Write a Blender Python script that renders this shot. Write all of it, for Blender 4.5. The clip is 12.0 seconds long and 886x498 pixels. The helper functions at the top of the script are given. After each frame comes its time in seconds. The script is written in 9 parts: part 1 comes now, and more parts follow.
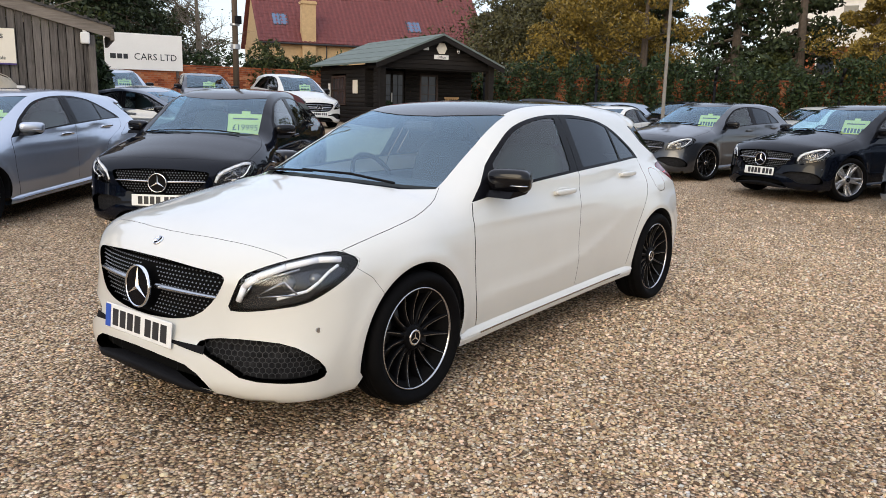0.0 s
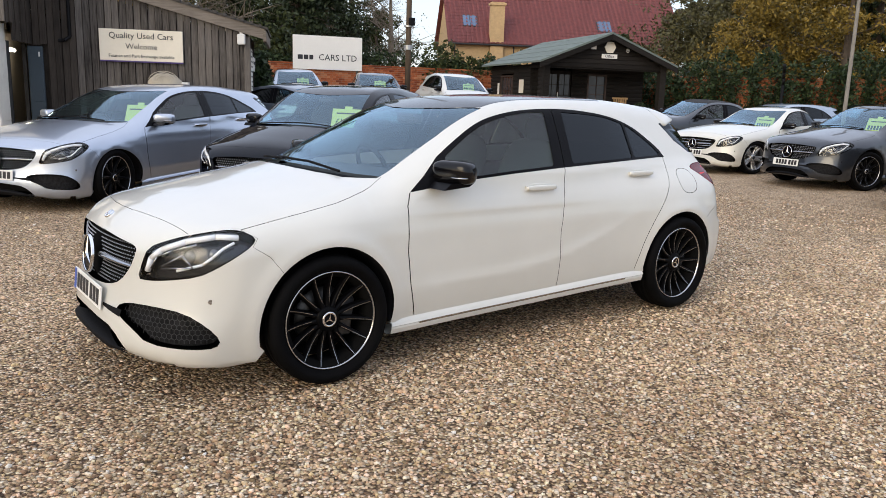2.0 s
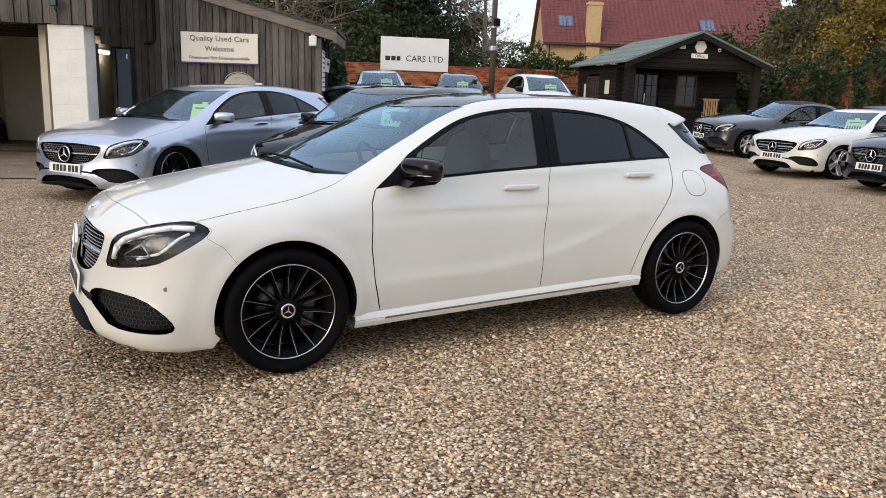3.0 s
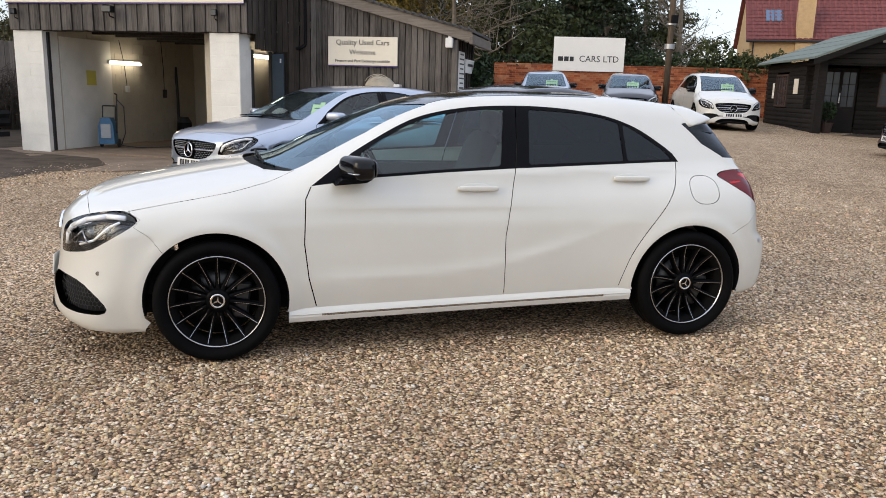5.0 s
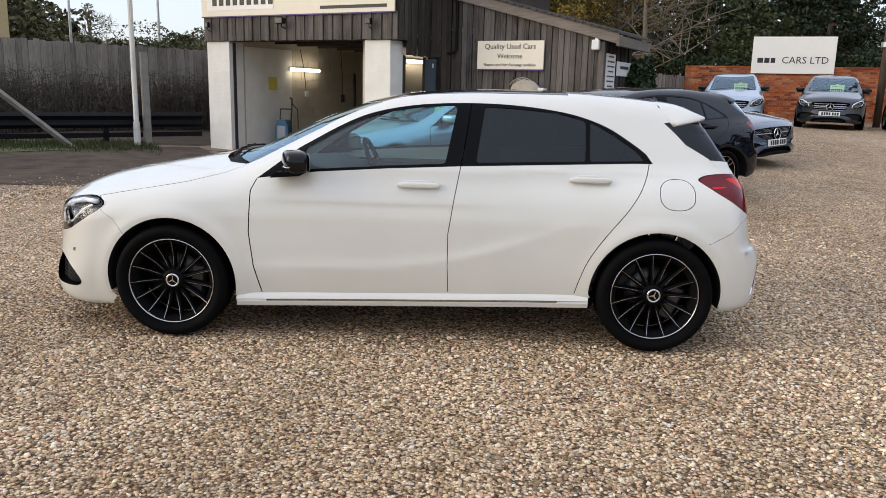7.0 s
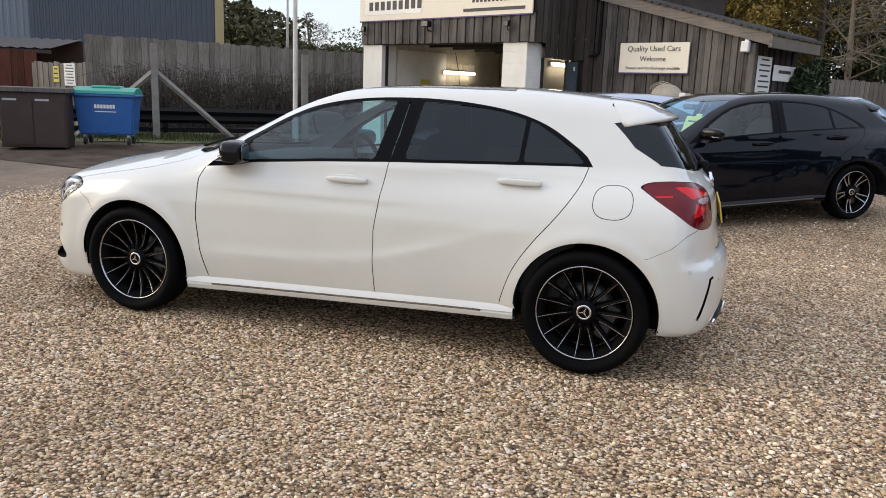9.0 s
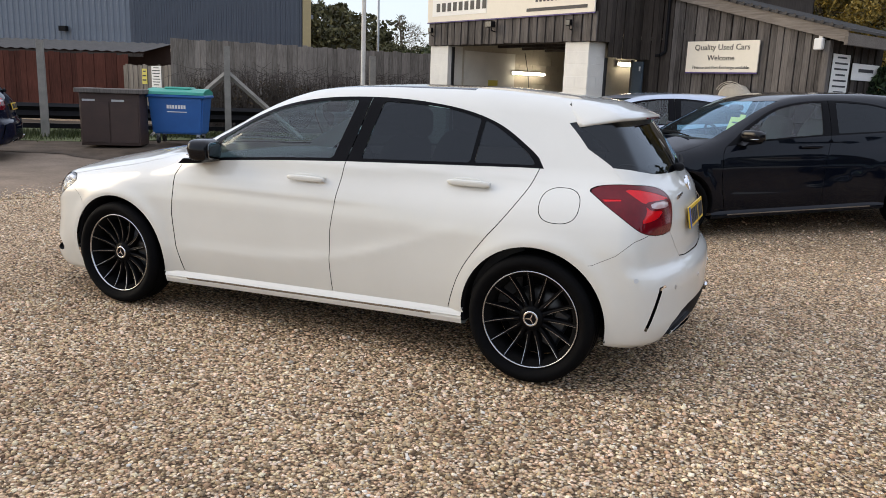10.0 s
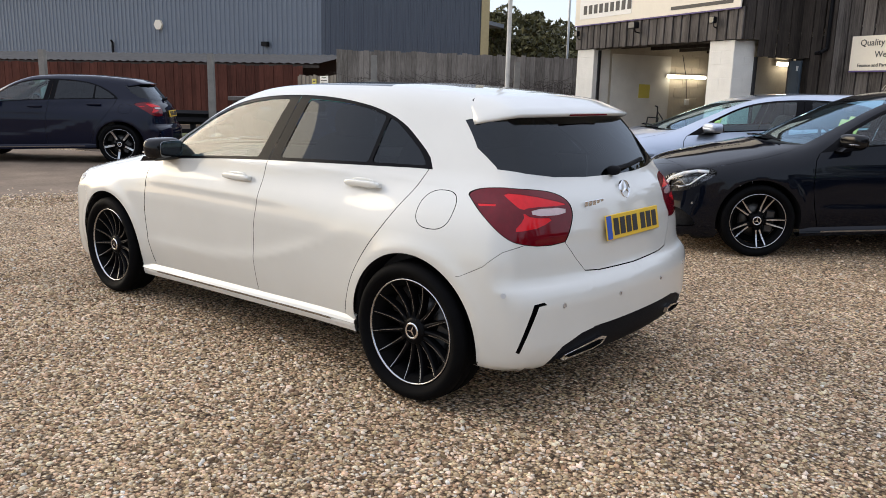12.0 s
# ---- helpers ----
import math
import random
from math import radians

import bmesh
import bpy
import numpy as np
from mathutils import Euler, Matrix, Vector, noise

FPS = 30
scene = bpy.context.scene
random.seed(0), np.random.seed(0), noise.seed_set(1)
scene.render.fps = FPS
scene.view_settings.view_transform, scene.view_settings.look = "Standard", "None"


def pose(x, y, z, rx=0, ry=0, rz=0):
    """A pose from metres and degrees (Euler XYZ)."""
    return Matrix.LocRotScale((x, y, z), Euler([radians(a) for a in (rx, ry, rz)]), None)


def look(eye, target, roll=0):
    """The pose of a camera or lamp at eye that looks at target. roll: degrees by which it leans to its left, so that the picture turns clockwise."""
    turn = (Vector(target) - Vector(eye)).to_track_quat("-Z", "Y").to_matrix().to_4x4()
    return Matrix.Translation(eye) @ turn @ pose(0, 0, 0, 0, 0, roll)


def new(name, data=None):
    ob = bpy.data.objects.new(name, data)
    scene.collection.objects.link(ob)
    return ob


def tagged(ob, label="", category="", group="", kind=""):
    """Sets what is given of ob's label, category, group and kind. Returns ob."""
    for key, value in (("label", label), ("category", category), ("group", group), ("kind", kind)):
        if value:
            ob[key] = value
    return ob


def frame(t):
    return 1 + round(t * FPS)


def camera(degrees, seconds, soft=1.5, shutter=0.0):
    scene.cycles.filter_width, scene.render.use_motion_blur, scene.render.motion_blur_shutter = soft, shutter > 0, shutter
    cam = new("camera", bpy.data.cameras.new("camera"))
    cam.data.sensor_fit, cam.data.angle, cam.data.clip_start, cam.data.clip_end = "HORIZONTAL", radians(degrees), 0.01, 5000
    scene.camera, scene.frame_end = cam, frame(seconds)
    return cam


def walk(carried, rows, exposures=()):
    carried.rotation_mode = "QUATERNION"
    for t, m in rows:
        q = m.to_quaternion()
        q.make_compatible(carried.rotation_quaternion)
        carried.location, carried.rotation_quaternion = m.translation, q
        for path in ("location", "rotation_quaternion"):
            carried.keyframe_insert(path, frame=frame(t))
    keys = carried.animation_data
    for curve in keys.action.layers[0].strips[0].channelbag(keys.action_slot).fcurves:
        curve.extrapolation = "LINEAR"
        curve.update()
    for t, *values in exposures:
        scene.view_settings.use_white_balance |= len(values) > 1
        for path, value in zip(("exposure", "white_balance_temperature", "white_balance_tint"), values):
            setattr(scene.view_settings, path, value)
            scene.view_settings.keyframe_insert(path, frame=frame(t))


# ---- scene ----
cam = camera(60.0, 12.0, soft=0.7)
PATH = [
    (0, (-3.975, -3.049, 1.399), (-2.427, -1.84, 1.022), 1.3),
    (0.5, (-3.793, -3.281, 1.377), (-2.32, -1.983, 0.995), 1.5),
    (1, (-3.583, -3.551, 1.379), (-2.196, -2.163, 0.991), 1.5),
    (1.5, (-3.358, -3.849, 1.397), (-2.067, -2.372, 1.008), 1.6),
    (2, (-3.074, -3.995, 1.385), (-1.886, -2.433, 0.997), 1.8),
    (2.5, (-2.787, -4.197, 1.388), (-1.708, -2.559, 0.999), 1.8),
    (3, (-2.504, -4.393, 1.391), (-1.533, -2.69, 0.998), 1.9),
    (3.2, (-2.37, -4.436, 1.379), (-1.445, -2.708, 0.98), 1.9),
    (4.8, (-1.315, -4.801, 1.395), (-0.78, -2.917, 0.99), 1.6),
    (5, (-1.185, -4.804, 1.408), (-0.696, -2.907, 1.004), 1.6),
    (5.5, (-0.834, -4.881, 1.399), (-0.479, -2.954, 0.997), 1.6),
    (6, (-0.479, -4.939, 1.393), (-0.262, -2.992, 0.992), 1.5),
    (6.5, (-0.104, -4.942, 1.398), (-0.027, -2.984, 0.997), 1.4),
    (7, (0.305, -4.978, 1.398), (0.24, -3.021, 0.995), 1.4),
    (7.2, (0.448, -4.971, 1.404), (0.328, -3.017, 0.997), 1.4),
    (8.8, (1.608, -4.666, 1.375), (1.076, -2.781, 0.971), 2.2),
    (9, (1.751, -4.588, 1.379), (1.169, -2.718, 0.975), 2.2),
    (9.5, (2.072, -4.424, 1.384), (1.372, -2.595, 0.979), 2.2),
    (10, (2.417, -4.265, 1.394), (1.605, -2.483, 0.984), 2.1),
    (10.5, (2.701, -4.023, 1.371), (1.781, -2.296, 0.958), 1.8),
    (11, (3.009, -3.796, 1.37), (1.978, -2.133, 0.957), 1.5),
    (11.5, (3.328, -3.587, 1.387), (2.184, -1.998, 0.978), 1.3),
    (12, (3.542, -3.282, 1.375), (2.286, -1.779, 0.971), 1.4),
]
walk(cam, [(t, look(eye, target, roll)) for t, eye, target, roll in PATH])

# ---- light ----
SUN_AZ, SUN_EL = radians(-163), radians(22)      # where the low evening light comes from
world = bpy.data.worlds.new("evening_sky")
scene.world = world
world.use_nodes = True
wn = world.node_tree
wn.nodes.clear()
sky = wn.nodes.new("ShaderNodeTexSky")
sky.sky_type, sky.sun_disc = "NISHITA", False
sky.sun_elevation, sky.sun_rotation = SUN_EL, radians(90) - SUN_AZ
sky.air_density, sky.dust_density, sky.ozone_density = 1.0, 1.4, 1.6
sky_soft = wn.nodes.new("ShaderNodeMix")
sky_soft.data_type = "RGBA"
sky_soft.inputs[0].default_value = 0.55
# thin cloud: three times as bright overhead as at the horizon
cloud_at = wn.nodes.new("ShaderNodeTexCoord")
cloud_z = wn.nodes.new("ShaderNodeSeparateXYZ")
cloud_ramp = wn.nodes.new("ShaderNodeValToRGB")
cloud_ramp.color_ramp.elements[0].color = (0.45, 0.45, 0.45, 1)
cloud = wn.nodes.new("ShaderNodeMix")
cloud.data_type, cloud.blend_type = "RGBA", "MULTIPLY"
cloud.inputs[0].default_value = 1.0
cloud.inputs[7].default_value = (10.2, 10.6, 12.1, 1)
wn.links.new(cloud_at.outputs["Generated"], cloud_z.inputs[0])
wn.links.new(cloud_z.outputs["Z"], cloud_ramp.inputs["Fac"])
wn.links.new(cloud_ramp.outputs["Color"], cloud.inputs[6])
wn.links.new(cloud.outputs[2], sky_soft.inputs[7])
sky_bg = wn.nodes.new("ShaderNodeBackground")
sky_bg.inputs["Strength"].default_value = 0.13
sky_out = wn.nodes.new("ShaderNodeOutputWorld")
wn.links.new(sky.outputs[0], sky_soft.inputs[6])
wn.links.new(sky_soft.outputs[2], sky_bg.inputs["Color"])
wn.links.new(sky_bg.outputs[0], sky_out.inputs[0])
sun = new("sun", bpy.data.lights.new("sun", "SUN"))
sun.data.energy, sun.data.angle, sun.data.color = 0.72, radians(34), (1.0, 0.82, 0.55)
sun_dir = Vector((math.cos(SUN_AZ) * math.cos(SUN_EL), math.sin(SUN_AZ) * math.cos(SUN_EL), math.sin(SUN_EL)))
sun.matrix_world = look(sun_dir * 60, (0, 0, 0))
scene.view_settings.exposure = 0.68

# ---- materials ----
class Nodes:
    """A small helper for node materials."""

    def __init__(self, name):
        self.mat = bpy.data.materials.new(name)
        self.mat.use_nodes = True
        self.tree = self.mat.node_tree
        self.bsdf = self.tree.nodes["Principled BSDF"]

    def add(self, kind, **inputs):
        n = self.tree.nodes.new(kind)
        for key, value in inputs.items():
            n.inputs[key.replace("_", " ")].default_value = value
        return n

    def link(self, a, b):
        self.tree.links.new(a, b)

    def coords(self, scale=(1, 1, 1), kind="Object"):
        tc = self.add("ShaderNodeTexCoord")
        mp = self.add("ShaderNodeMapping")
        mp.inputs["Scale"].default_value = scale
        self.link(tc.outputs[kind], mp.inputs["Vector"])
        return mp.outputs["Vector"]

    def noise(self, vec, scale, detail=4, rough=0.55):
        n = self.add("ShaderNodeTexNoise", Scale=scale, Detail=detail, Roughness=rough)
        self.link(vec, n.inputs["Vector"])
        return n.outputs["Fac"]

    def ramp(self, fac, stops):
        r = self.add("ShaderNodeValToRGB")
        els = r.color_ramp.elements
        while len(els) < len(stops):
            els.new(0.5)
        for e, (pos, col) in zip(els, stops):
            e.position, e.color = pos, (*col, 1)
        self.link(fac, r.inputs["Fac"])
        return r.outputs["Color"]

    def mix(self, fac, a, b, blend="MIX"):
        m = self.add("ShaderNodeMix")
        m.data_type, m.blend_type = "RGBA", blend
        for sock, val in ((m.inputs[0], fac), (m.inputs[6], a), (m.inputs[7], b)):
            if isinstance(val, (int, float)):
                sock.default_value = val
            elif isinstance(val, tuple):
                sock.default_value = (*val, 1)
            else:
                self.link(val, sock)
        return m.outputs[2]

    def maths(self, op, a, b=0.0):
        m = self.add("ShaderNodeMath")
        m.operation = op
        for sock, val in ((m.inputs[0], a), (m.inputs[1], b)):
            if isinstance(val, (int, float)):
                sock.default_value = val
            else:
                self.link(val, sock)
        return m.outputs[0]

    def bump(self, height, strength=0.3, distance=0.01):
        b = self.add("ShaderNodeBump", Strength=strength, Distance=distance)
        self.link(height, b.inputs["Height"])
        self.link(b.outputs["Normal"], self.bsdf.inputs["Normal"])

    def color(self, c):
        if isinstance(c, tuple):
            self.bsdf.inputs["Base Color"].default_value = (*c, 1)
        else:
            self.link(c, self.bsdf.inputs["Base Color"])

    def set(self, rough=None, metal=None, coat=None, spec=None, coat_rough=None):
        for key, val in (("Roughness", rough), ("Metallic", metal), ("Coat Weight", coat), ("Specular IOR Level", spec), ("Coat Roughness", coat_rough)):
            if val is None:
                continue
            if isinstance(val, (int, float)):
                self.bsdf.inputs[key].default_value = val
            else:
                self.link(val, self.bsdf.inputs[key])
        return self


def plain(name, col, rough=0.5, metal=0.0, coat=0.0, vary=0.12, scale=9.0, bump=0.0, spec=None):
    """A surface of one colour with faint blotches, scuffs and fine relief."""
    m = Nodes(name)
    v = m.coords()
    n = m.noise(v, scale, 5)
    fine = m.noise(v, scale * 14, 3)
    both = m.mix(0.35, n, fine)
    dark = tuple(c * (1 - vary) for c in col)
    light = tuple(min(1, c * (1 + vary)) for c in col)
    m.color(m.ramp(both, [(0.3, dark), (0.7, light)]))
    m.set(rough=m.maths("ADD", m.maths("MULTIPLY", both, 0.16), rough - 0.08), metal=metal, coat=coat, spec=spec)
    if bump:
        m.bump(fine, bump, 0.004)
    return m.mat


def car_paint(name, col, metal=0.0, flake=0.0, rough=0.35, coat=1.0, spec=0.5):
    m = Nodes(name)
    v = m.coords()
    dirt = m.noise(v, 2.3, 5)
    m.color(m.ramp(dirt, [(0.25, tuple(c * 0.93 for c in col)), (0.75, col)]))
    m.set(rough=rough, metal=metal, coat=coat, spec=spec, coat_rough=m.maths("ADD", m.maths("MULTIPLY", m.noise(v, 5, 4), 0.05), 0.015))
    if flake:
        m.bump(m.noise(v, 900, 1), flake, 0.0006)
    return m.mat


def tinted_glass(name, tint, gloss_col=(1, 1, 1), dust=0.0, ior=1.52):
    m = Nodes(name)
    t = m.tree
    t.nodes.remove(m.bsdf)
    clear = m.add("ShaderNodeBsdfTransparent")
    clear.inputs["Color"].default_value = (*tint, 1)
    gloss = m.add("ShaderNodeBsdfGlossy", Roughness=0.01)
    gloss.inputs["Color"].default_value = (*gloss_col, 1)
    f0 = ((ior - 1) / (ior + 1)) ** 2
    edge = m.add("ShaderNodeLayerWeight", Blend=0.5).outputs["Facing"]
    fr = m.maths("ADD", m.maths("MULTIPLY", m.maths("POWER", edge, 5.0), 1 - f0), f0)
    mx = m.add("ShaderNodeMixShader")
    m.link(fr, mx.inputs[0])
    if dust:
        # a thin film of road dust, streaked and uneven; its pale colour also imitates glare
        film = m.add("ShaderNodeBsdfDiffuse")
        film.inputs["Color"].default_value = (0.62, 0.64, 0.62, 1)
        film_back = m.add("ShaderNodeBsdfTranslucent")
        film_back.inputs["Color"].default_value = (0.62, 0.64, 0.62, 1)
        both = m.add("ShaderNodeMixShader", Fac=0.5)
        m.link(film.outputs[0], both.inputs[1])
        m.link(film_back.outputs[0], both.inputs[2])
        layer = m.add("ShaderNodeMixShader")
        m.link(m.maths("MULTIPLY", m.noise(m.coords(), 4.0, 5), dust * 2), layer.inputs[0])
        m.link(clear.outputs[0], layer.inputs[1])
        m.link(both.outputs[0], layer.inputs[2])
        clear = layer
    m.link(clear.outputs[0], mx.inputs[1])
    m.link(gloss.outputs[0], mx.inputs[2])
    m.link(mx.outputs[0], t.nodes["Material Output"].inputs["Surface"])
    return m.mat


def glow(name, col, strength):
    m = Nodes(name)
    m.color(col)
    m.bsdf.inputs["Emission Color"].default_value = (*col, 1)
    m.bsdf.inputs["Emission Strength"].default_value = strength
    return m.mat


def gravel_ground():
    m = Nodes("gravel_bed")
    v = m.coords()
    big = m.noise(v, 0.35, 6)
    mid = m.noise(v, 3.0, 5)
    vor = m.add("ShaderNodeTexVoronoi", Scale=70.0)
    m.link(v, vor.inputs["Vector"])
    pick = m.add("ShaderNodeSeparateColor")
    m.link(vor.outputs["Color"], pick.inputs[0])
    stone = m.ramp(pick.outputs[0], [(0.0, (0.14, 0.095, 0.06)), (0.22, (0.38, 0.282, 0.185)), (0.5, (0.65, 0.495, 0.335)), (0.78, (0.80, 0.645, 0.47)), (1.0, (0.95, 0.88, 0.77))])
    # shade between the stones, painted into the colour of the flat bed
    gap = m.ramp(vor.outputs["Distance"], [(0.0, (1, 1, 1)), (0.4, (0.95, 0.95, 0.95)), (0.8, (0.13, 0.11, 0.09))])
    hue = m.ramp(pick.outputs[1], [(0.0, (1.10, 0.95, 0.90)), (0.45, (1.02, 1.0, 0.96)), (0.7, (1.0, 1.0, 0.82)), (1.0, (0.90, 0.98, 1.12))])
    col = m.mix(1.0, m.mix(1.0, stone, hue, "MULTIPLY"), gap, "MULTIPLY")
    tone = m.ramp(m.mix(0.5, big, mid), [(0.36, (0.70, 0.65, 0.59)), (0.62, (1.08, 1.05, 1.01))])
    clump = m.ramp(m.noise(v, 34.0, 3, 0.7), [(0.36, (0.58, 0.55, 0.52)), (0.64, (1.26, 1.25, 1.24))])
    m.color(m.mix(1.0, m.mix(1.0, col, tone, "MULTIPLY"), clump, "MULTIPLY"))
    m.set(rough=0.85, spec=0.3)
    m.bump(m.maths("MULTIPLY", vor.outputs["Distance"], -1.0), 0.9, 0.012)
    return m.mat


def pebble():
    m = Nodes("pebble")
    geo = m.add("ShaderNodeNewGeometry")
    v = m.coords()
    tone = m.ramp(m.noise(v, 0.6, 5), [(0.36, (0.72, 0.67, 0.61)), (0.62, (1.08, 1.05, 1.01))])
    stone = m.ramp(geo.outputs["Random Per Island"], [(0.0, (0.12, 0.08, 0.05)), (0.2, (0.34, 0.25, 0.165)), (0.5, (0.60, 0.465, 0.32)), (0.75, (0.76, 0.625, 0.47)), (0.93, (0.95, 0.88, 0.77)), (1.0, (0.42, 0.38, 0.34))])
    hue = m.ramp(m.maths("FRACT", m.maths("MULTIPLY", geo.outputs["Random Per Island"], 57.0)), [(0.0, (1.12, 0.94, 0.88)), (0.45, (1.02, 1.0, 0.96)), (0.7, (1.0, 1.0, 0.80)), (1.0, (0.88, 0.98, 1.14))])
    stone = m.mix(1.0, stone, hue, "MULTIPLY")
    speck = m.ramp(m.noise(v, 160, 3), [(0.3, (0.78, 0.76, 0.74)), (0.7, (1.08, 1.08, 1.08))])
    m.color(m.mix(1.0, m.mix(1.0, stone, tone, "MULTIPLY"), speck, "MULTIPLY"))
    m.set(rough=0.72, spec=0.35)
    return m.mat


def weathered_wood(name, dark, light, axis=2, rnd=True):
    """Boards with grain along one axis, each board with its own tone."""
    m = Nodes(name)
    sc = [16.0, 16.0, 16.0]
    sc[axis] = 1.1
    v = m.coords(tuple(sc))
    info = m.add("ShaderNodeObjectInfo")
    geo = m.add("ShaderNodeNewGeometry")
    rv = m.maths("ADD", m.maths("MULTIPLY", info.outputs["Random"], 0.6), m.maths("MULTIPLY", geo.outputs["Random Per Island"], 0.4))
    grain = m.noise(v, 3.2, 7, 0.65)
    blot = m.noise(m.coords(), 1.4, 5)
    f = m.maths("ADD", m.maths("MULTIPLY", grain, 0.55), m.maths("ADD", m.maths("MULTIPLY", blot, 0.3), m.maths("MULTIPLY", rv, 0.3)))
    m.color(m.ramp(f, [(0.36, dark), (0.78, light)]))
    m.set(rough=0.88, spec=0.2)
    m.bump(grain, 0.5, 0.006)
    return m.mat


def brick_mat():
    m = Nodes("red_brick")
    info = m.add("ShaderNodeObjectInfo")
    geo = m.add("ShaderNodeNewGeometry")
    rnd = m.maths("FRACT", m.maths("ADD", info.outputs["Random"], geo.outputs["Random Per Island"]))
    v = m.coords()
    col = m.ramp(rnd, [(0.0, (0.20, 0.055, 0.03)), (0.35, (0.36, 0.105, 0.045)), (0.7, (0.46, 0.155, 0.07)), (1.0, (0.50, 0.24, 0.13))])
    wear = m.ramp(m.noise(v, 6, 6), [(0.35, (0.6, 0.58, 0.55)), (0.7, (1.1, 1.08, 1.05))])
    m.color(m.mix(1.0, col, wear, "MULTIPLY"))
    m.set(rough=0.9, spec=0.2)
    m.bump(m.noise(v, 60, 4), 0.4, 0.006)
    return m.mat


def leaf_mat(name, dark, light):
    m = Nodes(name)
    geo = m.add("ShaderNodeNewGeometry")
    m.color(m.ramp(geo.outputs["Random Per Island"], [(0.0, dark), (1.0, light)]))
    m.set(rough=0.65, spec=0.25)
    m.bsdf.inputs["Subsurface Weight"].default_value = 0.0
    return m.mat


